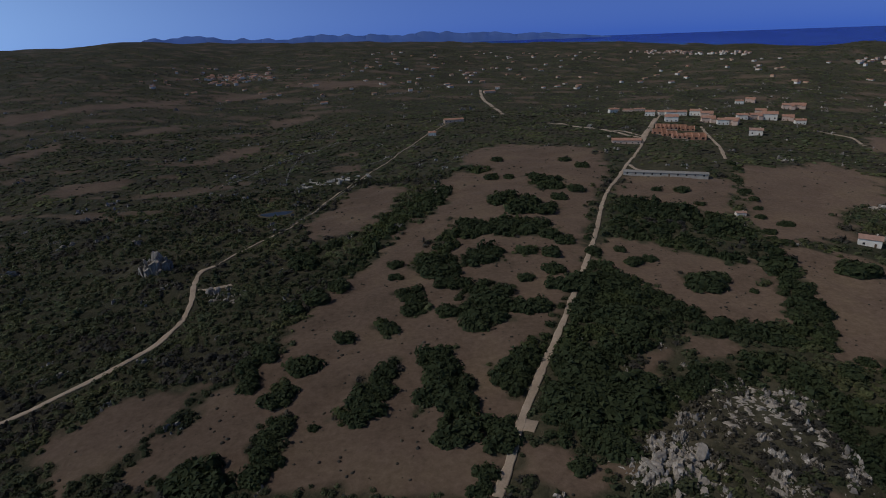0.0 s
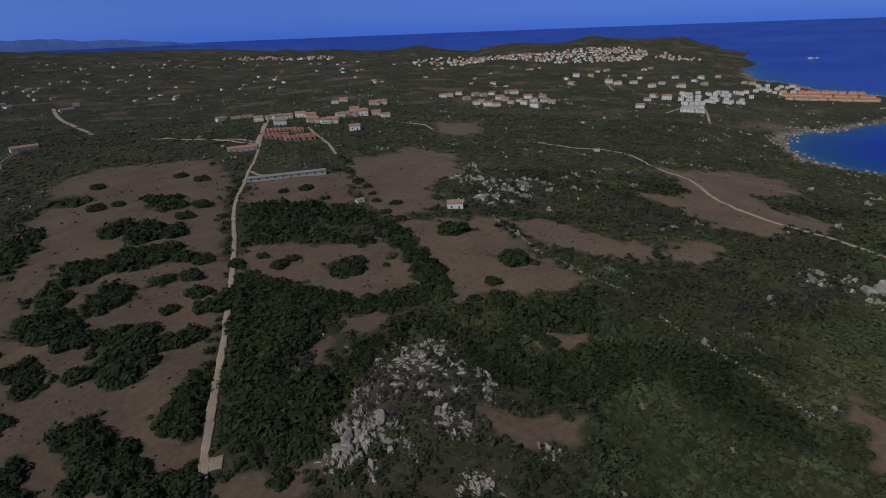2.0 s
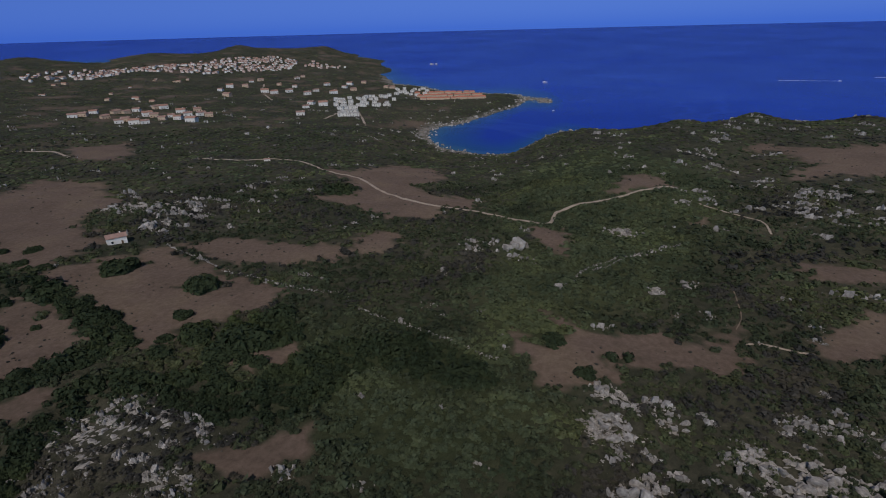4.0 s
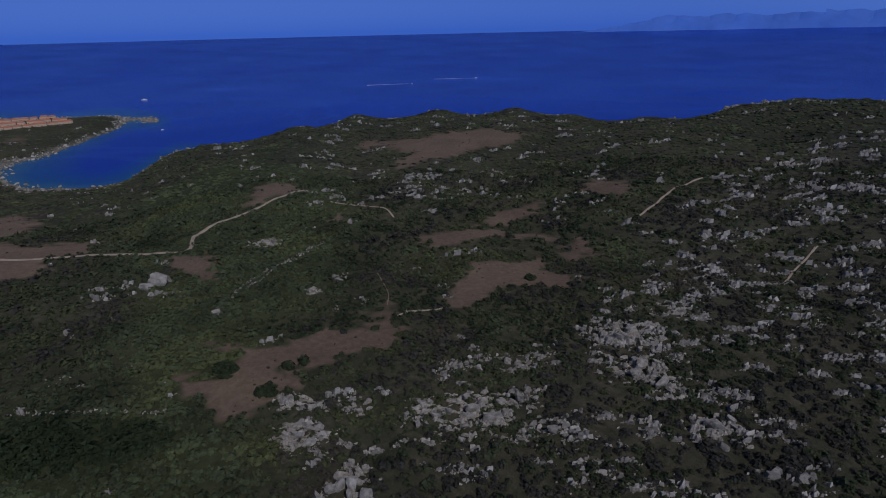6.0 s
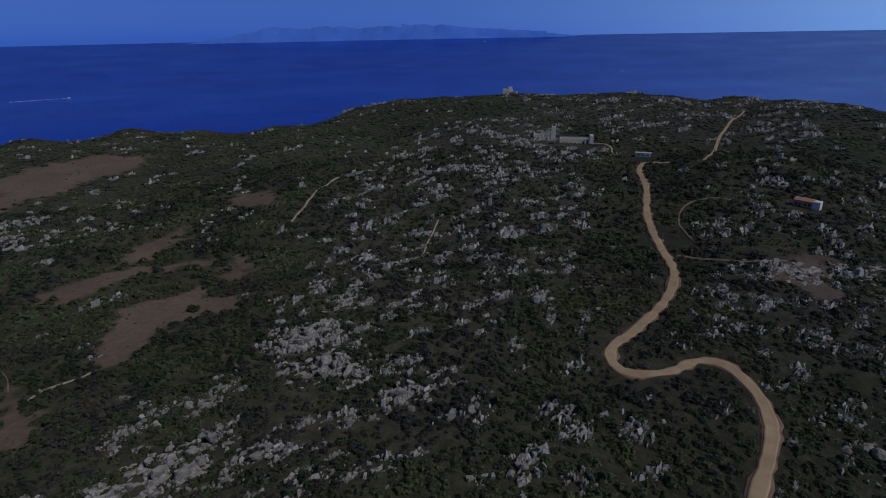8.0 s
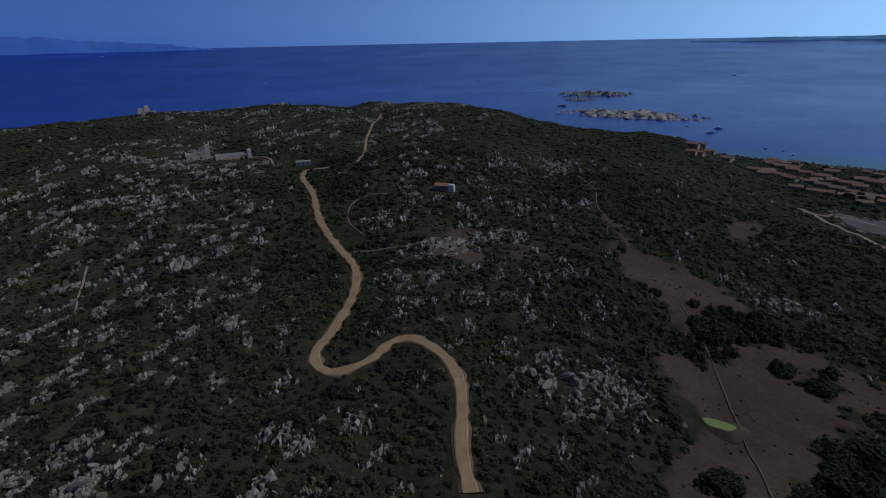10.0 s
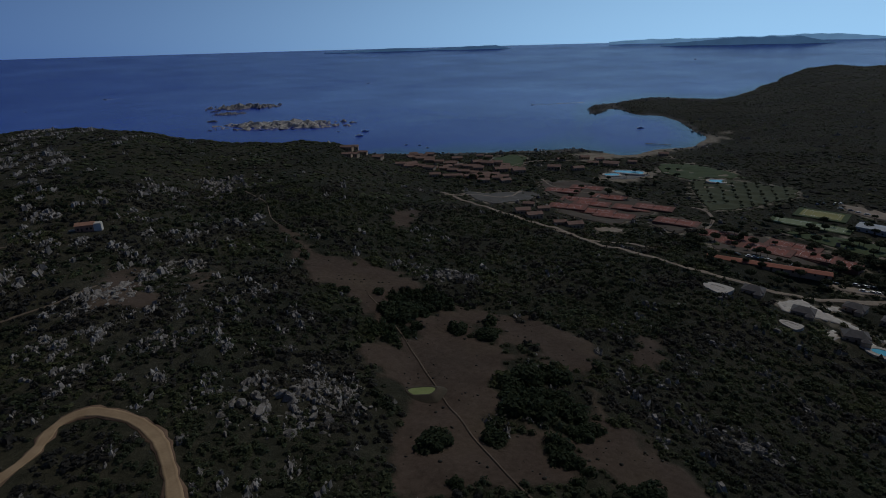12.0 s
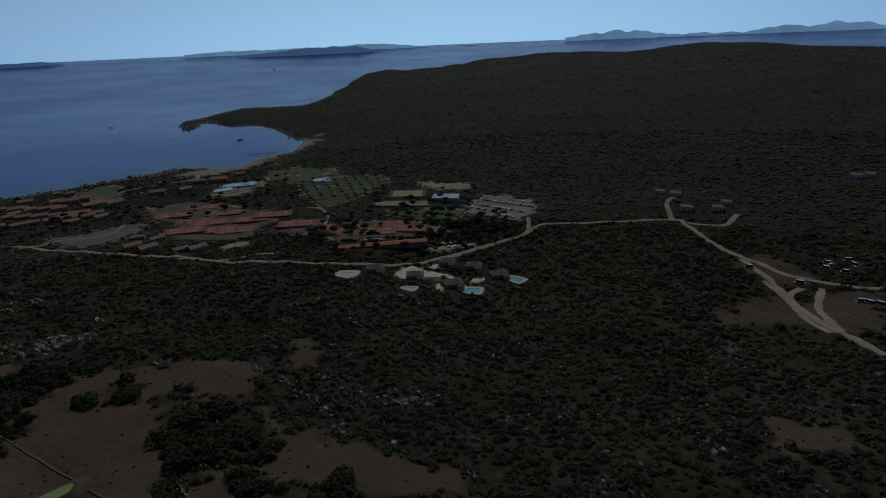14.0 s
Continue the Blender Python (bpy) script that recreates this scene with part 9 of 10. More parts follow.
put("car_silver", -504.8, -123.6, 164, 1.12)
put("car_dark", -504.3, -120.0, 164, 1.12)
put("car_silver", -503.2, -116.8, 158, 1.12)
put("car_white", -501.0, -113.8, 163, 1.12)
put("car_white", -498.4, -110.7, 164, 1.12)
put("car_dark", -497.0, -107.0, 167, 1.12)
put("car_dark", -494.9, -104.1, 166, 1.12)
put("car_white", -492.3, -100.9, 162, 1.12)
put("car_white", -489.7, -97.5, 157, 1.12)
put("car_silver", -487.7, -94.4, 159, 1.12)
put("car_silver", -485.8, -91.7, 159, 1.12)
put("car_white", -483.9, -88.9, 160, 1.12)
put("car_white", -518.4, -132.8, 161, 1.12)
put("car_white", -517.0, -129.4, 162, 1.12)
put("car_blue", -516.4, -126.0, 160, 1.12)
put("car_blue", -516.7, -122.7, 159, 1.12)
put("car_dark", -516.8, -119.9, 164, 1.12)
put("car_silver", -517.5, -116.8, 160, 1.12)
put("car_white", -517.3, -113.9, 160, 1.12)
put("car_silver", -516.5, -110.8, 163, 1.12)
put("car_blue", -515.4, -107.4, 160, 1.12)
put("car_silver", -514.3, -104.1, 164, 1.12)
put("car_white", -513.2, -101.0, 166, 1.12)
put("car_white", -511.5, -98.4, 165, 1.12)
put("car_dark", -509.9, -95.0, 163, 1.12)
put("car_white", -505.7, -88.7, 158, 1.12)
put("car_blue", -504.3, -85.5, 164, 1.12)
put("car_white", -503.0, -82.6, 155, 1.12)
put("car_silver", -538.3, -128.1, 162, 1.12)
put("car_dark", -538.0, -125.0, 167, 1.12)
put("car_silver", -537.9, -121.5, 160, 1.12)
put("car_white", -537.5, -118.3, 164, 1.12)
put("car_white", -536.8, -115.4, 161, 1.12)
put("car_silver", -536.4, -111.6, 163, 1.12)
put("car_white", -535.5, -108.2, 162, 1.12)
put("car_silver", -534.6, -105.1, 156, 1.12)
put("car_white", -534.0, -101.9, 165, 1.12)
put("car_silver", -533.5, -98.6, 156, 1.12)
put("car_silver", -531.9, -95.8, 164, 1.12)
put("car_white", -529.7, -92.1, 158, 1.12)
put("car_dark", -527.1, -89.0, 159, 1.12)
put("car_silver", -525.6, -85.6, 164, 1.12)
put("car_silver", -524.0, -82.8, 154, 1.12)
put("car_blue", -522.5, -79.3, 155, 1.12)
put("car_dark", -519.8, -76.4, 160, 1.12)
put("car_silver", -548.6, -121.2, 164, 1.12)
put("car_white", -548.0, -113.6, 160, 1.12)
put("car_silver", -545.3, -103.1, 161, 1.12)
put("car_silver", -544.0, -99.8, 160, 1.12)
put("car_white", -540.5, -89.0, 164, 1.12)
put("car_blue", -536.0, -78.8, 159, 1.12)
put("car_silver", -479.6, -134.1, 170, 1.12)
put("car_blue", -566.6, -229.6, 175, 1.12)
put("car_dark", -575.2, -228.0, 176, 1.12)
put("car_white", -585.8, -222.4, 175, 1.12)
put("car_white", -590.8, -219.8, 172, 1.12)
put("car_silver", -571.7, -212.0, 131, 1.12)
put("car_dark", -574.0, -204.6, 131, 1.12)
put("car_silver", -573.9, -198.4, 131, 1.12)
put("car_silver", -572.2, -190.5, 131, 1.12)
put("car_silver", -392.7, -127.6, 108, 1.12)
put("car_dark", -394.9, -124.8, 111, 1.12)
put("car_white", -395.8, -123.4, 105, 1.12)
put("car_dark", -396.8, -121.9, 105, 1.12)
put("car_dark", -397.2, -120.7, 102, 1.12)
put("car_silver", -397.8, -119.3, 109, 1.12)
put("car_dark", -398.9, -117.3, 111, 1.12)
put("car_white", -386.0, -120.8, 104, 1.12)
put("car_silver", -388.4, -116.5, 109, 1.12)
put("car_white", -390.1, -114.0, 105, 1.12)
put("car_dark", -391.7, -111.5, 111, 1.12)
put("car_white", -392.6, -109.5, 107, 1.12)
put("car_white", -394.1, -107.1, 103, 1.12)
put("car_white", -395.6, -104.7, 100, 1.12)
put("car_white", -381.1, -137.8, 170, 1.12)
put("car_dark", -382.1, -134.8, 167, 1.12)
put("car_blue", -365.0, -195.6, 114, 1.12)
put("car_dark", -367.1, -191.8, 113, 1.12)
put("car_white", -370.9, -185.1, 114, 1.12)
put("car_silver", -372.2, -181.7, 121, 1.12)
put("car_white", -374.6, -178.4, 116, 1.12)
put("car_white", -377.8, -175.7, 110, 1.12)
put("car_silver", -383.2, -162.3, 175, 1.12)
put("car_dark", -413.5, 137.1, 132, 1.12)
put("car_white", -387.2, 134.2, 130, 1.12)
put("van", -390.6, 133.7, 66, 1.00)
put("van", -379.9, 129.4, 50, 1.00)
put("van", -397.6, 147.1, 100, 1.00)
put("van", -386.9, 146.7, 40, 1.00)
put("van", -370.6, 137.0, 76, 1.00)
put("van", -318.9, 128.3, 94, 1.00)
put("van", -316.1, 131.1, 53, 1.00)
put("van", -349.9, 107.6, 80, 1.00)
put("van", -374.3, 85.3, 70, 1.00)
put("van", -314.0, 134.5, 51, 1.00)
put("yacht", -509.2, -1079.0, 155, 1.00, lift=0.10)
put("yacht", -472.6, -1030.6, 165, 1.00, lift=0.10)
put("dinghy", -464.2, -1113.8, 157, 1.00, lift=0.10)
put("sailboat", -947.9, -727.9, 128, 1.00, lift=0.10)
put("dinghy", -507.6, -854.8, 149, 1.00, lift=0.10)
put("sailboat", -2937.6, -1939.5, 123, 1.00, lift=51.81)
put("dinghy", -505.3, -823.8, 168, 1.00, lift=0.10)
put("dinghy", -491.4, -875.1, 151, 1.00, lift=0.10)
put("fast_boat", -116.5, -2442.4, 362, 1.00, lift=5.90)
put("fast_boat", -1134.3, -2338.8, 339, 1.00, lift=11.03)
put("speedboat", -1094.9, -1212.3, 338, 1.00, lift=0.10)
put("speedboat", 1925.2, -539.3, -96, 1.00, lift=0.10)
put("speedboat", 2008.2, -810.0, -107, 1.00, lift=0.10)
put("yacht", 1837.5, 286.5, -81, 1.00, lift=0.10)
put("dinghy", 1212.9, 168.6, -82, 1.00, lift=0.10)
put("dinghy", 117.3, -2206.0, -177, 1.00, lift=0.18)
put("dinghy", 245.8, -2505.2, -174, 1.00, lift=8.20)
put("dinghy", 780.6, -2429.9, -162, 1.00, lift=9.38)
put("yacht", 2307.7, -3869.1, -149, 1.00, lift=106.84)
islet(-410, -1302, 290, 120, 148, 9.5, 301, "bare granite islet off the beach")
islet(-455, -1799, 200, 110, 161, 10, 302, "low granite islet in the blue sea")
islet(-367, -1643, 80, 40, 167, 5, 303, "small granite skerry beside the islets")
islet(-348, -1734, 24, 10, 169, 3, 304, "small granite skerry beside the islets")
islet(-292, -1497, 22, 10, 169, 3, 305, "small granite skerry beside the islets")
islet(2519, 908, 330, 60, -70, 12, 306, "low rocky island off the town")
islet(-2666, -1286, 60, 24, 116, 5, 307, "dark skerry near the headland")
islet(-2635, -1627, 40, 14, 122, 4, 308, "dark skerry far out")
put("shrub1", -51.7, 165.5, 239, 6.65)
put("shrub0", -22.3, 158.1, 304, 4.45)
put("shrub0", -24.1, 187.9, 327, 4.55)
put("shrub0", -40.8, 183.4, 146, 4.52)
put("shrub2", -27.9, 260.0, 247, 4.63)
put("shrub3", -26.5, 243.5, 198, 3.75)
put("shrub2", -10.6, 258.5, 164, 7.19)
put("shrub0", -6.2, 242.7, 170, 7.73)
put("shrub3", -2.2, 229.0, 184, 5.88)
put("shrub3", 14.7, 253.9, 84, 7.06)
put("shrub3", 23.9, 264.0, 128, 4.65)
put("shrub0", 39.3, 260.8, 142, 4.63)
put("shrub2", 33.4, 228.8, 221, 4.14)
put("shrub2", 5.5, 229.6, 26, 5.31)
put("shrub1", -15.7, 215.3, 333, 5.05)
put("shrub2", -16.4, 206.4, 94, 5.43)
put("shrub3", -2.4, 200.6, 309, 5.28)
put("shrub2", 16.5, 208.0, 188, 7.61)
put("shrub3", 13.0, 192.7, 205, 7.68)
put("shrub1", 8.4, 187.6, 24, 6.26)
put("shrub2", 29.3, 199.3, 189, 6.61)
put("shrub1", 36.2, 199.7, 293, 5.31)
put("shrub1", -5.4, 166.1, 243, 5.02)
put("shrub1", -4.4, 154.7, 296, 6.51)
put("shrub3", -7.0, 143.3, 64, 6.18)
put("shrub0", -1.0, 138.0, 116, 6.01)
put("shrub2", 3.2, 137.3, 300, 5.00)
put("shrub3", 1.1, 123.0, 44, 6.33)
put("shrub1", -2.0, 121.5, 253, 4.62)
put("shrub3", -56.1, 146.5, 37, 5.52)
put("shrub2", -54.3, 149.8, 239, 4.46)
put("shrub2", -29.0, 133.4, 163, 4.00)
put("shrub0", -28.5, 141.7, 99, 5.81)
put("shrub2", -22.1, 146.6, 359, 4.65)
put("shrub0", -25.4, 137.4, 162, 5.07)
put("shrub3", -52.3, 122.3, 263, 4.34)
put("shrub1", -51.2, 129.6, 273, 4.48)
put("shrub1", -52.3, 112.5, 2, 4.73)
put("shrub1", -68.9, 112.9, 132, 7.93)
put("shrub1", -62.8, 109.2, 224, 6.71)
put("shrub2", -68.3, 155.7, 289, 4.22)
put("shrub2", -41.2, 131.9, 6, 2.03)
put("shrub1", -50.5, 132.6, 0, 4.12)
put("shrub2", -76.7, 270.6, 21, 8.83)
put("shrub1", -67.5, 301.3, 110, 5.75)
put("shrub2", 32.7, 360.5, 330, 7.93)
put("shrub2", 45.4, 341.2, 87, 10.51)
put("shrub3", 58.8, 334.8, 33, 8.31)
put("shrub3", 70.2, 429.3, 309, 7.85)
put("shrub1", 77.6, 397.6, 46, 7.34)
put("shrub2", 34.2, 305.1, 222, 6.81)
put("shrub2", 20.8, 301.0, 331, 6.71)
put("shrub3", 11.9, 318.3, 135, 5.88)
put("shrub0", 45.9, 296.1, 257, 6.67)
put("shrub2", 53.7, 286.1, 349, 5.77)
put("shrub3", 87.1, 246.1, 233, 4.60)
put("shrub2", 109.2, 216.9, 127, 8.03)
put("shrub3", 106.2, 221.2, 306, 4.67)
put("shrub1", 59.0, 144.9, 333, 4.79)
put("shrub1", 49.2, 440.7, 352, 5.33)
put("shrub2", 45.8, 503.4, 23, 6.04)
put("shrub1", 14.1, 296.6, 119, 5.15)
put("shrub0", 1.1, 281.8, 29, 4.93)
put("shrub3", -5.0, 279.6, 137, 4.90)
put("shrub3", 19.6, 155.5, 179, 5.46)
put("shrub0", 24.2, 162.6, 39, 5.65)
put("shrub3", 15.2, 148.1, 337, 4.63)
put("shrub3", 9.8, 125.8, 149, 4.72)
put("shrub3", 12.2, 119.1, 63, 5.49)
put("shrub0", 7.0, 108.0, 158, 3.46)
put("shrub3", 5.2, 102.2, 49, 3.35)
put("shrub0", 30.5, 108.2, 241, 3.52)
put("shrub1", 71.7, 259.7, 145, 5.06)
put("shrub0", 47.5, 236.6, 333, 5.52)
put("shrub2", 45.6, 219.9, 199, 5.77)
put("shrub3", 50.3, 258.8, 277, 5.95)
put("shrub0", 61.2, 277.4, 32, 5.65)
put("shrub0", 41.7, 372.6, 206, 6.37)
put("shrub0", 35.5, 441.2, 37, 6.39)
put("shrub0", 75.8, 367.4, 305, 6.38)
put("shrub1", 91.5, 385.8, 203, 6.71)
put("shrub0", 114.1, 465.1, 297, 6.88)
put("shrub1", 107.5, 502.8, 256, 6.14)
put("shrub3", -60.3, 223.4, 311, 7.16)
put("shrub3", -68.2, 214.6, 304, 5.83)
put("shrub1", -52.6, 236.8, 359, 6.21)
put("shrub0", -68.2, 174.7, 314, 6.04)
put("shrub1", -72.8, 169.4, 115, 4.98)
put("shrub1", 109.5, 216.4, 187, 7.40)
put("shrub0", 89.0, 247.9, 67, 3.97)
put("shrub2", 96.3, 250.6, 187, 4.04)
put("shrub0", 195.9, 306.0, 113, 3.99)
put("shrub2", 162.9, 376.3, 239, 5.94)
put("shrub2", 178.6, 177.9, 200, 7.68)
put("shrub3", 183.8, 234.6, 245, 8.14)
put("shrub2", 138.1, 145.0, 110, 5.81)
put("shrub3", 152.9, 164.9, 289, 4.06)
put("shrub2", 164.0, 126.0, 110, 6.78)
put("shrub1", 138.3, 125.8, 19, 10.00)
put("shrub2", 132.4, 126.9, 336, 7.39)
put("shrub3", 124.0, 148.5, 256, 4.61)
put("shrub1", 58.9, 144.6, 132, 3.92)
put("shrub2", 103.2, 218.8, 72, 3.08)
put("shrub0", 127.3, 212.2, 263, 2.20)
put("shrub0", 146.0, 379.4, 192, 3.93)
put("shrub3", 161.7, 344.7, 343, 3.70)
put("shrub2", 174.8, 270.1, 13, 3.96)
put("shrub1", 138.8, 145.0, 287, 5.82)
put("shrub2", 137.0, 125.7, 72, 7.47)
put("shrub1", 152.4, 164.9, 289, 4.06)
put("shrub3", 57.9, 145.9, 146, 4.81)
put("shrub3", 152.5, 7.5, 73, 3.43)
put("shrub1", 134.7, 156.8, 21, 3.25)
put("shrub3", 186.6, 234.0, 309, 8.18)
put("shrub0", 88.8, 248.5, 18, 3.98)
put("shrub0", 85.9, 263.0, 293, 3.45)
put("shrub3", 108.5, 215.4, 65, 7.98)
put("shrub1", 128.4, 126.4, 179, 5.34)
put("shrub2", 181.0, 181.8, 289, 6.50)
put("shrub1", 193.4, 305.7, 52, 3.97)
put("shrub1", 152.4, 6.9, 186, 2.57)
put("shrub3", 172.5, 19.7, 34, 4.74)
put("shrub0", 214.4, -114.1, 342, 3.12)
put("shrub3", -129.5, -168.9, 81, 5.13)
put("shrub2", -122.5, -178.8, 254, 4.05)
put("shrub3", -108.6, -203.5, 247, 8.47)
put("shrub1", -116.9, -202.9, 313, 5.52)
put("shrub1", -114.5, -221.1, 15, 4.51)
put("shrub3", -70.5, -114.5, 106, 4.47)
put("shrub1", -85.4, -107.2, 315, 4.55)
put("shrub2", -67.9, -113.1, 254, 3.21)
put("shrub1", -131.4, -168.3, 111, 4.57)
put("shrub2", -123.0, -181.6, 117, 4.09)
put("shrub1", -106.7, -201.8, 55, 8.40)
put("shrub1", -104.7, -210.6, 141, 6.75)
put("shrub0", -85.2, -106.4, 118, 3.30)
put("shrub1", -67.0, -113.6, 231, 5.01)
put("shrub1", -94.8, -88.8, 236, 4.00)
put("shrub0", -101.1, -64.2, 71, 4.19)
put("shrub1", -118.4, -130.9, 262, 6.92)
put("shrub3", -129.2, -126.8, 120, 6.31)
put("shrub3", -106.8, -124.1, 41, 5.14)
put("shrub2", -113.1, -119.4, 44, 4.70)
put("shrub1", -119.3, -114.4, 359, 4.72)
put("shrub0", -109.1, -94.9, 105, 4.30)
put("shrub2", -96.4, -85.8, 6, 3.58)
put("shrub3", -94.3, -236.5, 320, 3.25)
put("shrub0", -93.0, -114.2, 72, 2.17)
put("shrub2", -63.2, -94.9, 311, 2.56)
put("shrub0", -109.9, -230.6, 72, 3.28)
put("shrub3", -130.6, -125.2, 98, 4.54)
put("shrub1", -114.9, -95.2, 208, 3.96)
put("shrub2", -102.1, -65.4, 12, 4.80)
put("shrub0", -91.4, -114.3, 348, 3.03)
put("shrub2", -99.5, -92.2, 70, 3.70)
put("shrub1", -101.2, -117.3, 236, 5.84)
put("shrub0", -107.3, -110.0, 62, 6.26)
put("shrub2", -115.9, -104.5, 162, 5.89)
put("shrub1", -110.7, -130.4, 119, 4.82)
put("shrub2", -121.3, -128.6, 64, 4.95)
put("shrub2", -100.5, -71.4, 291, 1.94)
put("shrub3", 60.3, 188.8, 34, 7.03)
put("shrub0", 65.4, 180.2, 284, 7.35)
put("shrub3", 54.6, 215.0, 166, 8.27)
put("shrub0", 58.8, 184.0, 14, 4.85)
put("shrub0", 67.2, 215.1, 149, 6.94)
put("shrub1", 74.6, 225.0, 150, 6.04)
put("shrub2", 52.4, 192.5, 27, 7.08)
put("shrub1", 52.7, 201.2, 129, 5.15)
put("shrub0", 72.9, 217.5, 119, 5.29)
put("shrub3", 75.0, 204.1, 109, 5.61)
put("shrub2", 64.3, 175.9, 34, 5.23)
put("shrub1", 69.5, 187.3, 42, 6.81)
put("shrub3", 50.7, 193.5, 97, 6.83)
put("shrub0", 63.7, 175.7, 117, 5.22)
put("shrub1", 67.4, 223.6, 59, 5.67)
put("shrub0", 58.4, 222.2, 182, 7.35)
put("shrub2", 33.5, 138.5, 342, 6.33)
put("shrub2", 35.2, 127.2, 145, 6.38)
put("shrub1", 39.5, 136.6, 356, 7.54)
put("shrub1", 30.8, 128.7, 262, 5.04)
put("shrub1", 41.0, 120.3, 321, 4.93)
put("shrub0", 47.6, 131.0, 38, 7.04)
put("shrub0", 42.0, 158.4, 176, 6.31)
put("shrub1", 52.3, 132.2, 248, 7.75)
put("shrub1", 41.5, 113.8, 31, 5.70)
put("shrub1", 39.3, 134.3, 55, 7.66)
put("shrub2", 33.4, 132.8, 359, 7.54)
put("shrub3", 53.4, 138.6, 142, 8.62)
put("shrub0", 38.7, 146.2, 105, 7.45)
put("shrub0", 49.3, 128.6, 30, 7.99)
put("shrub1", 45.1, 137.3, 84, 6.38)
put("shrub0", 44.1, 154.0, 296, 6.21)
put("shrub0", 130.1, 111.4, 216, 3.51)
put("shrub0", 120.9, 123.6, 15, 4.23)
put("shrub1", 139.7, 128.5, 293, 4.55)
put("shrub2", 141.9, 116.2, 30, 4.19)
put("shrub3", 123.0, 125.3, 213, 3.33)
put("shrub1", 130.1, 117.4, 4, 3.57)
put("shrub3", 238.7, 463.6, 283, 4.36)
put("shrub0", 234.8, 443.8, 32, 4.20)
put("shrub1", 219.1, 411.9, 53, 3.92)
put("shrub1", 202.8, 370.8, 54, 4.59)
put("shrub2", 200.1, 351.9, 277, 3.91)
put("shrub1", 194.5, 336.3, 71, 3.30)
put("shrub1", 187.7, 319.6, 247, 3.61)
put("shrub0", 175.9, 289.3, 359, 4.15)
put("shrub3", 170.4, 276.6, 14, 2.79)
put("shrub2", 160.9, 256.6, 327, 4.50)
put("shrub0", 156.5, 243.1, 72, 3.96)
put("shrub0", 153.4, 230.6, 304, 4.16)
put("shrub3", 148.1, 219.1, 33, 2.99)
put("shrub2", 144.0, 207.1, 210, 3.83)
put("shrub3", 137.7, 194.1, 242, 3.64)
put("shrub3", 137.8, 187.8, 49, 3.58)
put("shrub2", 132.0, 177.0, 326, 3.14)
put("shrub3", 127.6, 164.6, 300, 2.72)
put("shrub1", 121.6, 167.3, 157, 2.97)
put("shrub2", 118.0, 169.0, 269, 3.23)
put("shrub0", 112.0, 169.3, 24, 3.72)
put("shrub2", 107.6, 171.2, 270, 3.18)
put("shrub1", 100.5, 172.7, 86, 4.20)
put("shrub3", 96.6, 173.9, 202, 3.92)
put("shrub3", 93.3, 176.4, 207, 4.45)
outcrop(-155.6, 271.4, 8, 46, 3.8, "tall pillar-like granite tor standing above the scrub", 1, 2.8, stretch=1, turn=30)
outcrop(-103.3, 229.7, 9, 16, 2, "weathered pale granite outcrop in green scrub", 2, 1, stretch=1, turn=24)
outcrop(44.9, 171.8, 1.2, 3, 1.6, "single pale boulder beside the track", 3, 1, stretch=1, turn=-15)
outcrop(276.4, 55.4, 6, 9, 8.0, "large smooth pale granite boulders", 4, 1.1, stretch=1, turn=-79)
outcrop(50.3, 107.6, 13, 40, 3.6, "broad flat slabs of pale granite in the scrub", 5, 0.4, stretch=1, turn=-25)
outcrop(60.8, 109.5, 6, 14, 3.6, "flat pale granite slab between shrubs", 6, 0.4, stretch=1, turn=-29)
outcrop(84.1, 131.0, 16, 30, 2, "weathered pale granite outcrop in green scrub", 7, 0.6, stretch=1.6, turn=-33)
outcrop(75.9, 100.1, 8, 14, 1.8, "weathered pale granite outcrop in green scrub", 8, 0.7, stretch=1, turn=-37)
outcrop(65.9, 75.8, 7, 16, 2, "weathered pale granite outcrop in green scrub", 9, 0.8, stretch=1, turn=-41)
outcrop(103.2, -9.5, 8, 20, 2.8, "tall split granite blocks on the hillside", 10, 1.5, stretch=1, turn=-95)
outcrop(123.6, -46.0, 14, 26, 2.4, "weathered pale granite outcrop in green scrub", 11, 1.2, stretch=1.5, turn=-90)
outcrop(123.2, -62.8, 8, 14, 2.2, "weathered pale granite outcrop in green scrub", 12, 1.2, stretch=1, turn=-117)
outcrop(144.8, -72.4, 8, 14, 1.8, "weathered pale granite outcrop in green scrub", 13, 1.2, stretch=1, turn=-117)
outcrop(147.1, -118.0, 12, 22, 2.4, "weathered pale granite outcrop in green scrub", 14, 1.2, stretch=1.5, turn=-109)
outcrop(125.1, -108.6, 12, 20, 2.2, "weathered pale granite outcrop in green scrub", 15, 1.1, stretch=1.6, turn=-121)
outcrop(90.4, -104.6, 9, 18, 2.8, "weathered pale granite outcrop in green scrub", 16, 1.3, stretch=1, turn=-139)
outcrop(129.0, 1.6, 7, 14, 1.8, "weathered pale granite outcrop in green scrub", 17, 1, stretch=1, turn=-89)
outcrop(152.9, -146.1, 9, 14, 2.4, "weathered pale granite outcrop in green scrub", 18, 0.8, stretch=1.6, turn=-134)
outcrop(103.8, -66.3, 8, 14, 2, "weathered pale granite outcrop in green scrub", 19, 1.2, stretch=1, turn=-123)
outcrop(304.7, -370.1, 9, 10, 5, "large pale boulder on the slope", 22, 1, stretch=1, turn=-141)
outcrop(225.6, -348.0, 14, 16, 4, "weathered pale granite outcrop in green scrub", 23, 0.9, stretch=1.5, turn=-147)
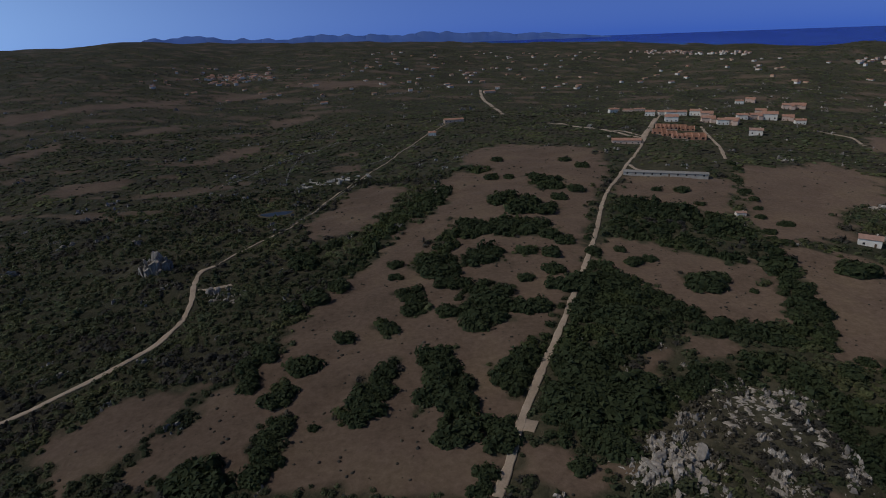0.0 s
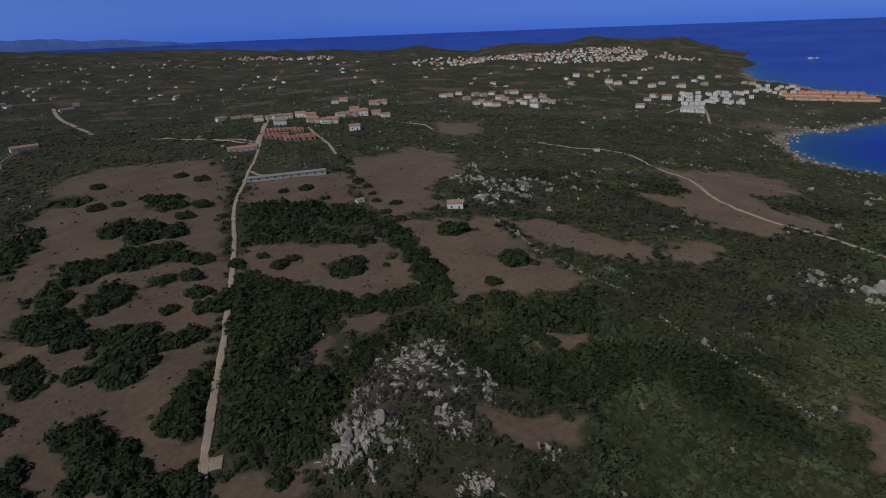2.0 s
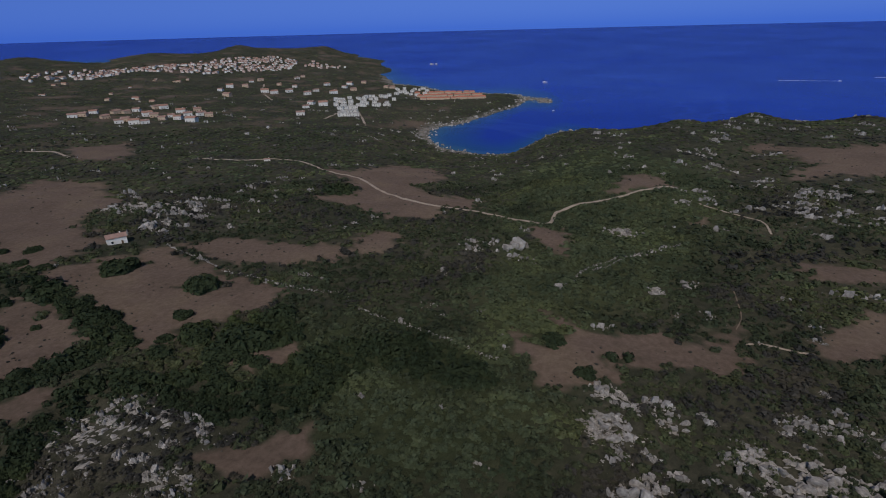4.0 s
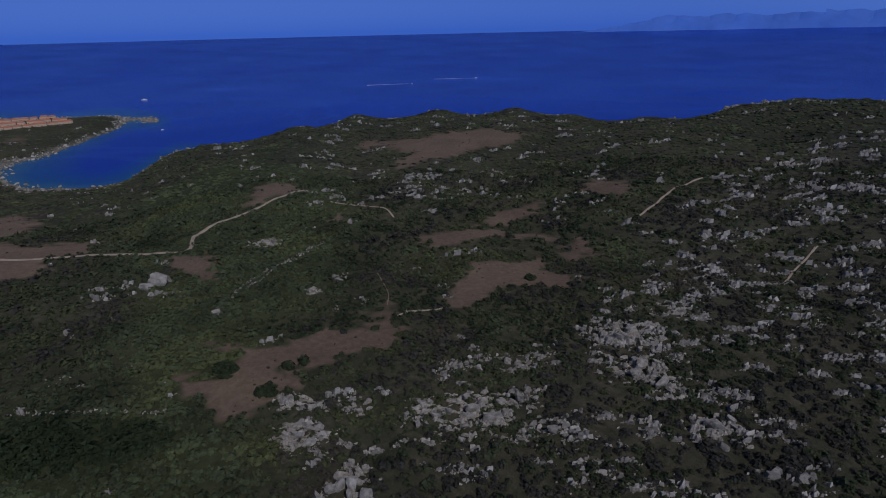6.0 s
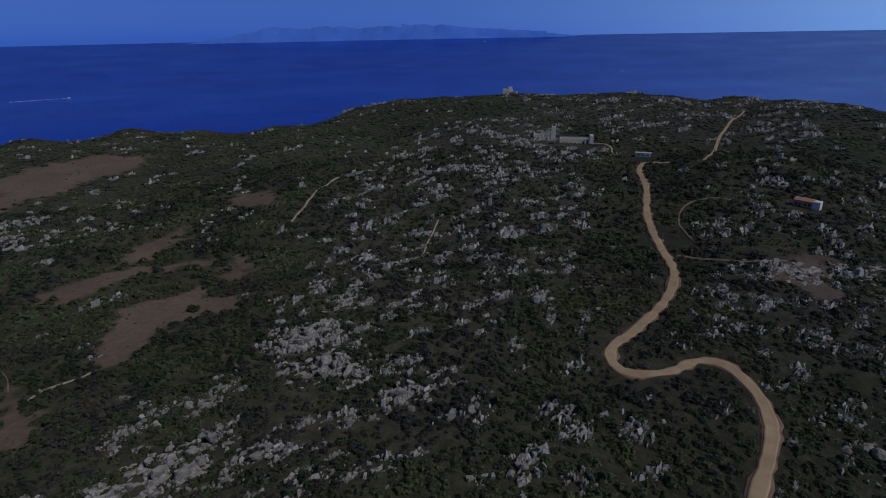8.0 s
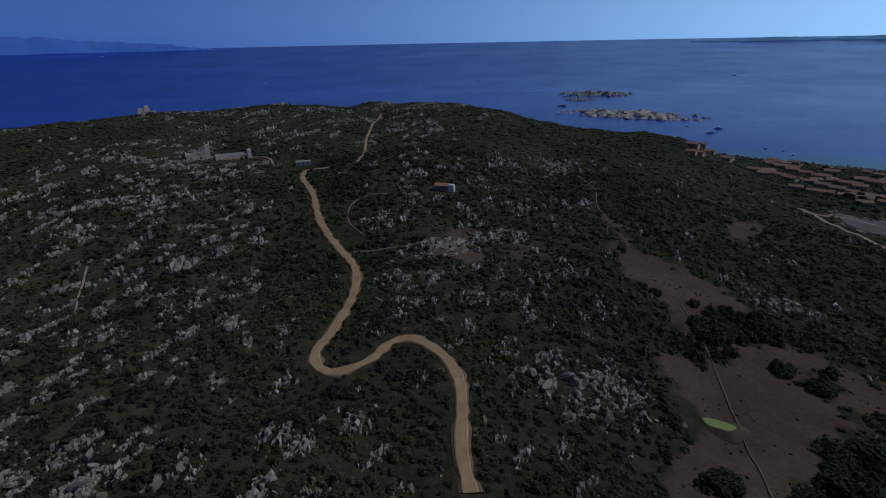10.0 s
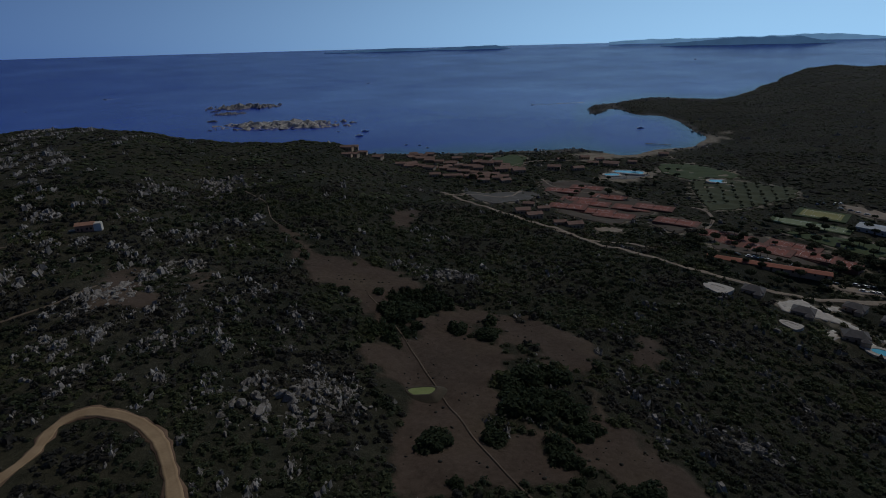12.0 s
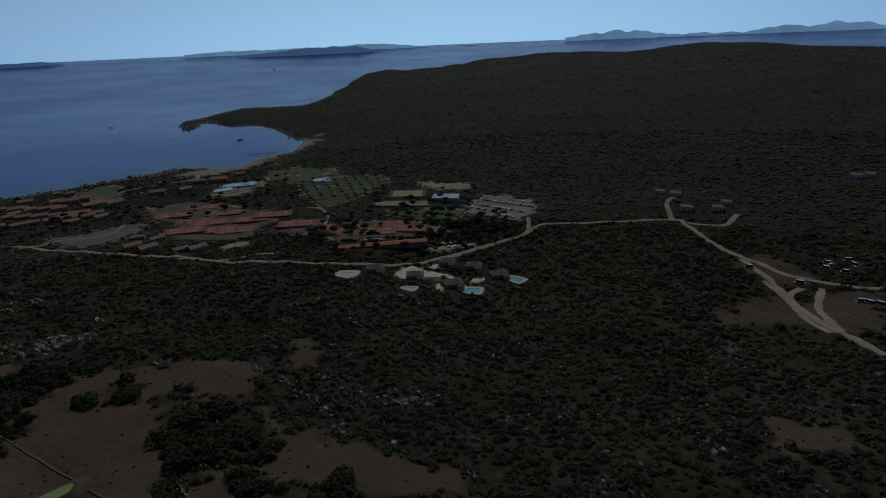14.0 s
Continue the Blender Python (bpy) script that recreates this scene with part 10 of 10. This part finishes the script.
outcrop(-37.6, -150.7, 20, 46, 3, "broad granite outcrop with stepped slabs", 24, 0.9, stretch=1.4, turn=151)
outcrop(-52.0, -155.2, 12, 24, 2.8, "weathered pale granite outcrop in green scrub", 25, 0.9, stretch=1, turn=161)
outcrop(46.7, -97.5, 6, 14, 2, "weathered pale granite outcrop in green scrub", 29, 1.6, stretch=1, turn=-154)
outcrop(33.3, -101.9, 5, 10, 1.6, "weathered pale granite outcrop in green scrub", 30, 1.6, stretch=1, turn=-162)
outcrop(28.6, -126.8, 6, 12, 1.8, "weathered pale granite outcrop in green scrub", 31, 1.3, stretch=1, turn=-167)
outcrop(83.9, -185.5, 6, 10, 2.2, "weathered pale granite outcrop in green scrub", 33, 1, stretch=1, turn=-156)
outcrop(408.7, -759.0, 13, 24, 8, "rocky knoll with ruined masonry at the hilltop", 35, 1.3, stretch=1, turn=-151)
outcrop(-94.5, -478.4, 22, 26, 4.5, "weathered pale granite outcrop in green scrub", 36, 0.9, stretch=1.3, turn=139)
outcrop(-161.7, -238.2, 14, 20, 3.4, "weathered pale granite outcrop in green scrub", 37, 0.7, stretch=1.8, turn=131)
outcrop(-146.8, -258.0, 10, 14, 2.4, "weathered pale granite outcrop in green scrub", 38, 0.7, stretch=1.6, turn=135)
outcrop(-158.9, -67.6, 10, 22, 2.2, "weathered pale granite outcrop in green scrub", 41, 0.8, stretch=1.4, turn=113)
outcrop(-153.8, -31.0, 6, 10, 1.8, "weathered pale granite outcrop in green scrub", 42, 1, stretch=1, turn=101)
outcrop(-172.4, 21.9, 5, 10, 1.6, "weathered pale granite outcrop in green scrub", 44, 1, stretch=1, turn=83)
outcrop(-248.2, 56.1, 8, 16, 1.8, "weathered pale granite outcrop in green scrub", 45, 0.8, stretch=1, turn=77)
outcrop(-124.2, 0.9, 5, 12, 1.6, "weathered pale granite outcrop in green scrub", 48, 1.2, stretch=1, turn=90)
outcrop(323.8, 0.2, 10, 14, 2.8, "weathered pale granite outcrop in green scrub", 49, 0.6, stretch=1.5, turn=-90)
outcrop(144.2, 0.2, 7, 12, 2, "weathered pale granite outcrop in green scrub", 50, 1.2, stretch=1, turn=-90)
outcrop(136.3, -17.8, 5, 10, 1.8, "weathered pale granite outcrop in green scrub", 51, 1.2, stretch=1, turn=-97)
outcrop(125.7, 2.2, 6, 10, 1.6, "weathered pale granite outcrop in green scrub", 52, 1.2, stretch=1, turn=-89)
outcrop(287.0, 323.8, 16, 22, 3, "weathered pale granite outcrop in green scrub", 53, 0.6, stretch=1.8, turn=-42)
outcrop(311.5, 272.7, 8, 8, 4, "large pale granite slab in the scrub", 54, 0.5, stretch=1, turn=-49)
outcrop(580.1, -651.1, 22, 34, 4.875, "weathered pale granite crags on the crest of the hill", 60, 1.2, stretch=1.7, turn=-48)
outcrop(620.1, -624.4, 18, 24, 3.75, "weathered pale granite crags on the crest of the hill", 61, 1, stretch=1.6, turn=-45)
outcrop(248.5, -844.2, 20, 30, 4.875, "weathered pale granite crags on the crest of the hill", 62, 1.2, stretch=1.7, turn=-73)
outcrop(95.0, -874.9, 14, 24, 4.5, "weathered pale granite crags on the crest of the hill", 63, 1.2, stretch=1.6, turn=-83)
outcrop(37.1, -849.2, 20, 30, 3.375, "weathered pale granite crags on the crest of the hill", 64, 0.9, stretch=2, turn=-87)
outcrop(-29.0, -829.5, 18, 26, 3, "weathered pale granite crags on the crest of the hill", 65, 0.9, stretch=2, turn=-92)
outcrop(756.5, -419.4, 20, 30, 3.75, "weathered pale granite crags on the crest of the hill", 66, 0.9, stretch=2.2, turn=-29)
outcrop(842.2, -210.0, 16, 18, 3, "weathered pale granite crags on the crest of the hill", 67, 0.8, stretch=1.8, turn=-14)
outcrop(304.7, -814.9, 14, 18, 3, "weathered pale granite crags on the crest of the hill", 68, 1, stretch=1.5, turn=-69)
outcrop(249.1, -30.4, 4, 5, 3.4, "pale rounded boulder in green scrub", 80, 0.9, stretch=1.2, turn=0)
outcrop(236, -15.2, 4, 8, 2.2, "pale split boulders in green scrub", 81, 0.9, stretch=1.2, turn=31)
outcrop(224.8, 25, 3, 4, 3.2, "flat pale boulder in green scrub", 82, 0.6, stretch=1.2, turn=62)
outcrop(323.4, 1.6, 7, 9, 3.6, "pale granite boulders on the slope", 83, 0.8, stretch=1.2, turn=3)
outcrop(392.9, -34.4, 6, 9, 3.2, "pale granite boulders on the slope", 84, 1, stretch=1.2, turn=34)
outcrop(109.5, -11.7, 4, 5, 3.6, "tall pale boulders on the hillside", 85, 1.2, stretch=1.2, turn=65)
outcrop(121.8, -52.1, 9, 20, 3, "tilted pale granite blocks on the hillside", 86, 1.2, stretch=1.2, turn=6)
outcrop(144.3, -116.2, 9, 16, 3.4, "tilted pale granite blocks on the hillside", 87, 1.2, stretch=1.2, turn=37)
outcrop(123.5, -107.3, 8, 16, 3, "tilted pale granite blocks on the hillside", 88, 1.2, stretch=1.2, turn=68)
outcrop(83.8, -185.2, 5, 8, 3.2, "pinkish granite boulder on the hillside", 89, 1, stretch=1.2, turn=9)
outcrop(141.7, -124.6, 5, 7, 3.6, "pale granite boulders on the hillside", 90, 1, stretch=1.2, turn=40)
outcrop(145.1, -113.2, 6, 8, 4.2, "large pale granite boulders on the hillside", 91, 1, stretch=1.2, turn=71)
outcrop(112.9, -107.7, 7, 12, 3.2, "pale granite boulders on the hillside", 92, 1, stretch=1.2, turn=12)
outcrop(90.9, -106.5, 6, 10, 3.6, "yellowish granite block on the hillside", 93, 1, stretch=1.2, turn=43)
outcrop(83, -183.3, 4, 6, 3, "pale granite block on the hillside", 94, 0.9, stretch=1.2, turn=74)
outcrop(-93.9, -502.1, 20, 26, 5, "granite crag above the slope", 95, 0.9, stretch=1.2, turn=15)
outcrop(236.4, -15.4, 4, 5, 2.6, "pale granite boulders in the scrub", 96, 0.7, stretch=1.2, turn=46)
outcrop(146.5, -0.3, 5, 7, 2.6, "pale granite blocks beside a field", 97, 0.9, stretch=1.2, turn=77)
outcrop(127.7, -1.1, 5, 8, 2.4, "pale granite blocks beside a field", 98, 1.1, stretch=1.2, turn=18)
outcrop(45, 173.3, 1.6, 3, 2.4, "single pale boulder in dark thicket", 99, 0.8, stretch=1.2, turn=49)
outcrop(323.9, 0.3, 8, 9, 3, "flat pale slabs on the slope", 100, 0.5, stretch=1.2, turn=80)
outcrop(-160, -240.9, 9, 16, 3.6, "broad pale granite slab in dark scrub", 101, 0.7, stretch=1.2, turn=21)
outcrop(-233.4, 53.5, 10, 18, 3, "pale granite rocks on the dark slope", 102, 0.8, stretch=1.2, turn=52)
outcrop(5.7, -261.2, 15, 22, 2.2, "low broken rocks round a stony clearing", 120, 0.6, stretch=1.5, turn=20)
outcrop(-26.1, -284.6, 14, 20, 2.2, "low broken rocks round a stony clearing", 121, 0.6, stretch=1.5, turn=20)
stone_wall("tumbled dry stone wall across the slope", [(223.6, 240.8), (203.1, 186.5), (197.3, 159.1), (189.7, 133.5), (191.3, 116.3), (179.1, 98.1), (172.2, 79.6), (163.3, 56.1), (158.1, 42.6), (155.1, 35.4)], seed=5)
stone_wall("tumbled dry stone wall in the scrub", [(224.9, 26.4), (247.3, 13.4), (274.2, -0.7), (300.1, -24)], seed=6)
stone_wall("old dry stone wall", [(-282, 323.1), (-269, 336), (-255, 343.4)], seed=7)
stone_wall("old dry stone wall beside a green meadow", [(-198.9, 485.9), (-190.1, 537.1), (-166.3, 624), (-132.6, 687.5)], seed=8)
stone_wall("heaps of pale stones along a track", [(-84.1, 539), (-59.2, 572.5), (-32.7, 641.5)], seed=9)
stone_wall("low stone ring on the clearing", [(-13.4, -255.7), (-19.1, -262.8), (-25.8, -260.8), (-27.8, -252.9), (-22.2, -246), (-15.7, -245.9), (-13.4, -255.7)], seed=10)
stone_wall("line of pale stones through the scrub", [(242.6, 20), (270, 5.8), (293.6, -14.5), (307.4, -28.9)], seed=12)
stone_wall("pale dry stone wall between old pastures", [(-284.7, 326.8), (-272.6, 330.8), (-266.5, 343.3), (-258.8, 346.4)], seed=20)
stone_wall("pale dry stone wall between old pastures", [(-255.2, 320.4), (-247.4, 326.3)], seed=21)
stone_wall("pale dry stone wall between old pastures", [(-201.1, 485.1), (-186.4, 562.7), (-162.3, 608.1), (-133.6, 693.9)], seed=22)
stone_wall("pale dry stone wall between old pastures", [(-144.6, 486.6), (-152.6, 528), (-160.3, 600.2)], seed=23)
stone_wall("pale dry stone wall between old pastures", [(-105.2, 350.7), (-96.2, 387.5), (-75.6, 460.9)], seed=24)
stone_wall("pale dry stone wall between old pastures", [(-232.2, 691.2), (-195, 713.4), (-146.9, 727.3)], seed=25)
# far islands and ranges: the air's haze is painted in as their glow
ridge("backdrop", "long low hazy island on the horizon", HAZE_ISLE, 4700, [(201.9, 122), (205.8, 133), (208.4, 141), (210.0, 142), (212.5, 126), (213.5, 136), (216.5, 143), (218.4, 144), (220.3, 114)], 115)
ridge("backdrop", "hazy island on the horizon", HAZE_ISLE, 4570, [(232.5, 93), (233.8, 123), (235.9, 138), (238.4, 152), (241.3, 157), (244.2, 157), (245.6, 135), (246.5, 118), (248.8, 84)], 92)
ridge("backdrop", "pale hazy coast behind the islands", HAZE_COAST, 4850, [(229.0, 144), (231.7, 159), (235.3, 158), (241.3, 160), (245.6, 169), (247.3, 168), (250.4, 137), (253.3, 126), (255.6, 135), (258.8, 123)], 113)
ridge("backdrop", "mountains behind the headland, pale blue from painted haze", HAZE_COAST, 4850, [(264.4, 149), (268.9, 191), (271.9, 172), (274.3, 148), (278.8, 143), (280.5, 149), (282.9, 180), (284.2, 168), (286.4, 184), (288.2, 169), (289.3, 158)], 38)
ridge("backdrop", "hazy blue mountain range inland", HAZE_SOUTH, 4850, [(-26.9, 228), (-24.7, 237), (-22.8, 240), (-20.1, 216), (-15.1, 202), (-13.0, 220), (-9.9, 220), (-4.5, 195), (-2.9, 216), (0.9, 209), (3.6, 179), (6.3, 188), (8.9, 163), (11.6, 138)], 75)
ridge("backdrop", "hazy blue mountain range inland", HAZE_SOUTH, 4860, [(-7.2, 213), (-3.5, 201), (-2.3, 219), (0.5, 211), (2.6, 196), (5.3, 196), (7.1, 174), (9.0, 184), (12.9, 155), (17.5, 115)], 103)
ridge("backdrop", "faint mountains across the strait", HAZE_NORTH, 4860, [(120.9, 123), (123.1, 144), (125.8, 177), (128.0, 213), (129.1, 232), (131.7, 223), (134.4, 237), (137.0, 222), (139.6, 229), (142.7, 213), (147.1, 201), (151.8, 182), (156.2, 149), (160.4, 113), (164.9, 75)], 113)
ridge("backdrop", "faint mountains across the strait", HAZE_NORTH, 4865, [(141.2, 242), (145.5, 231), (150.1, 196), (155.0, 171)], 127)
ruin(215.7, -478.0, -156)
arcade(192.4, -483.6, -154)
hut(124.6, -461.4, -165)
red_house(6.3, -360.0, -194)
summit_ruin(413.2, -761.1, -151)
pole(61.0, -276.4, -168)
pond(-81.6, -142.5, 150, 9, 5, "small algae-green pond in the brown field", ALGAE)
pond(-124.7, 385.7, 18, 22, 12, "dark pond beside a meadow", DARK_WATER)
pier(-817.6, -589.6, 116)
rubbish(-95.4, 477.2, 11)

for _kind, (_ob, _used) in MODELS.items():
    if not _used:
        for _o in (*_ob.children_recursive, _ob):
            bpy.data.objects.remove(_o)
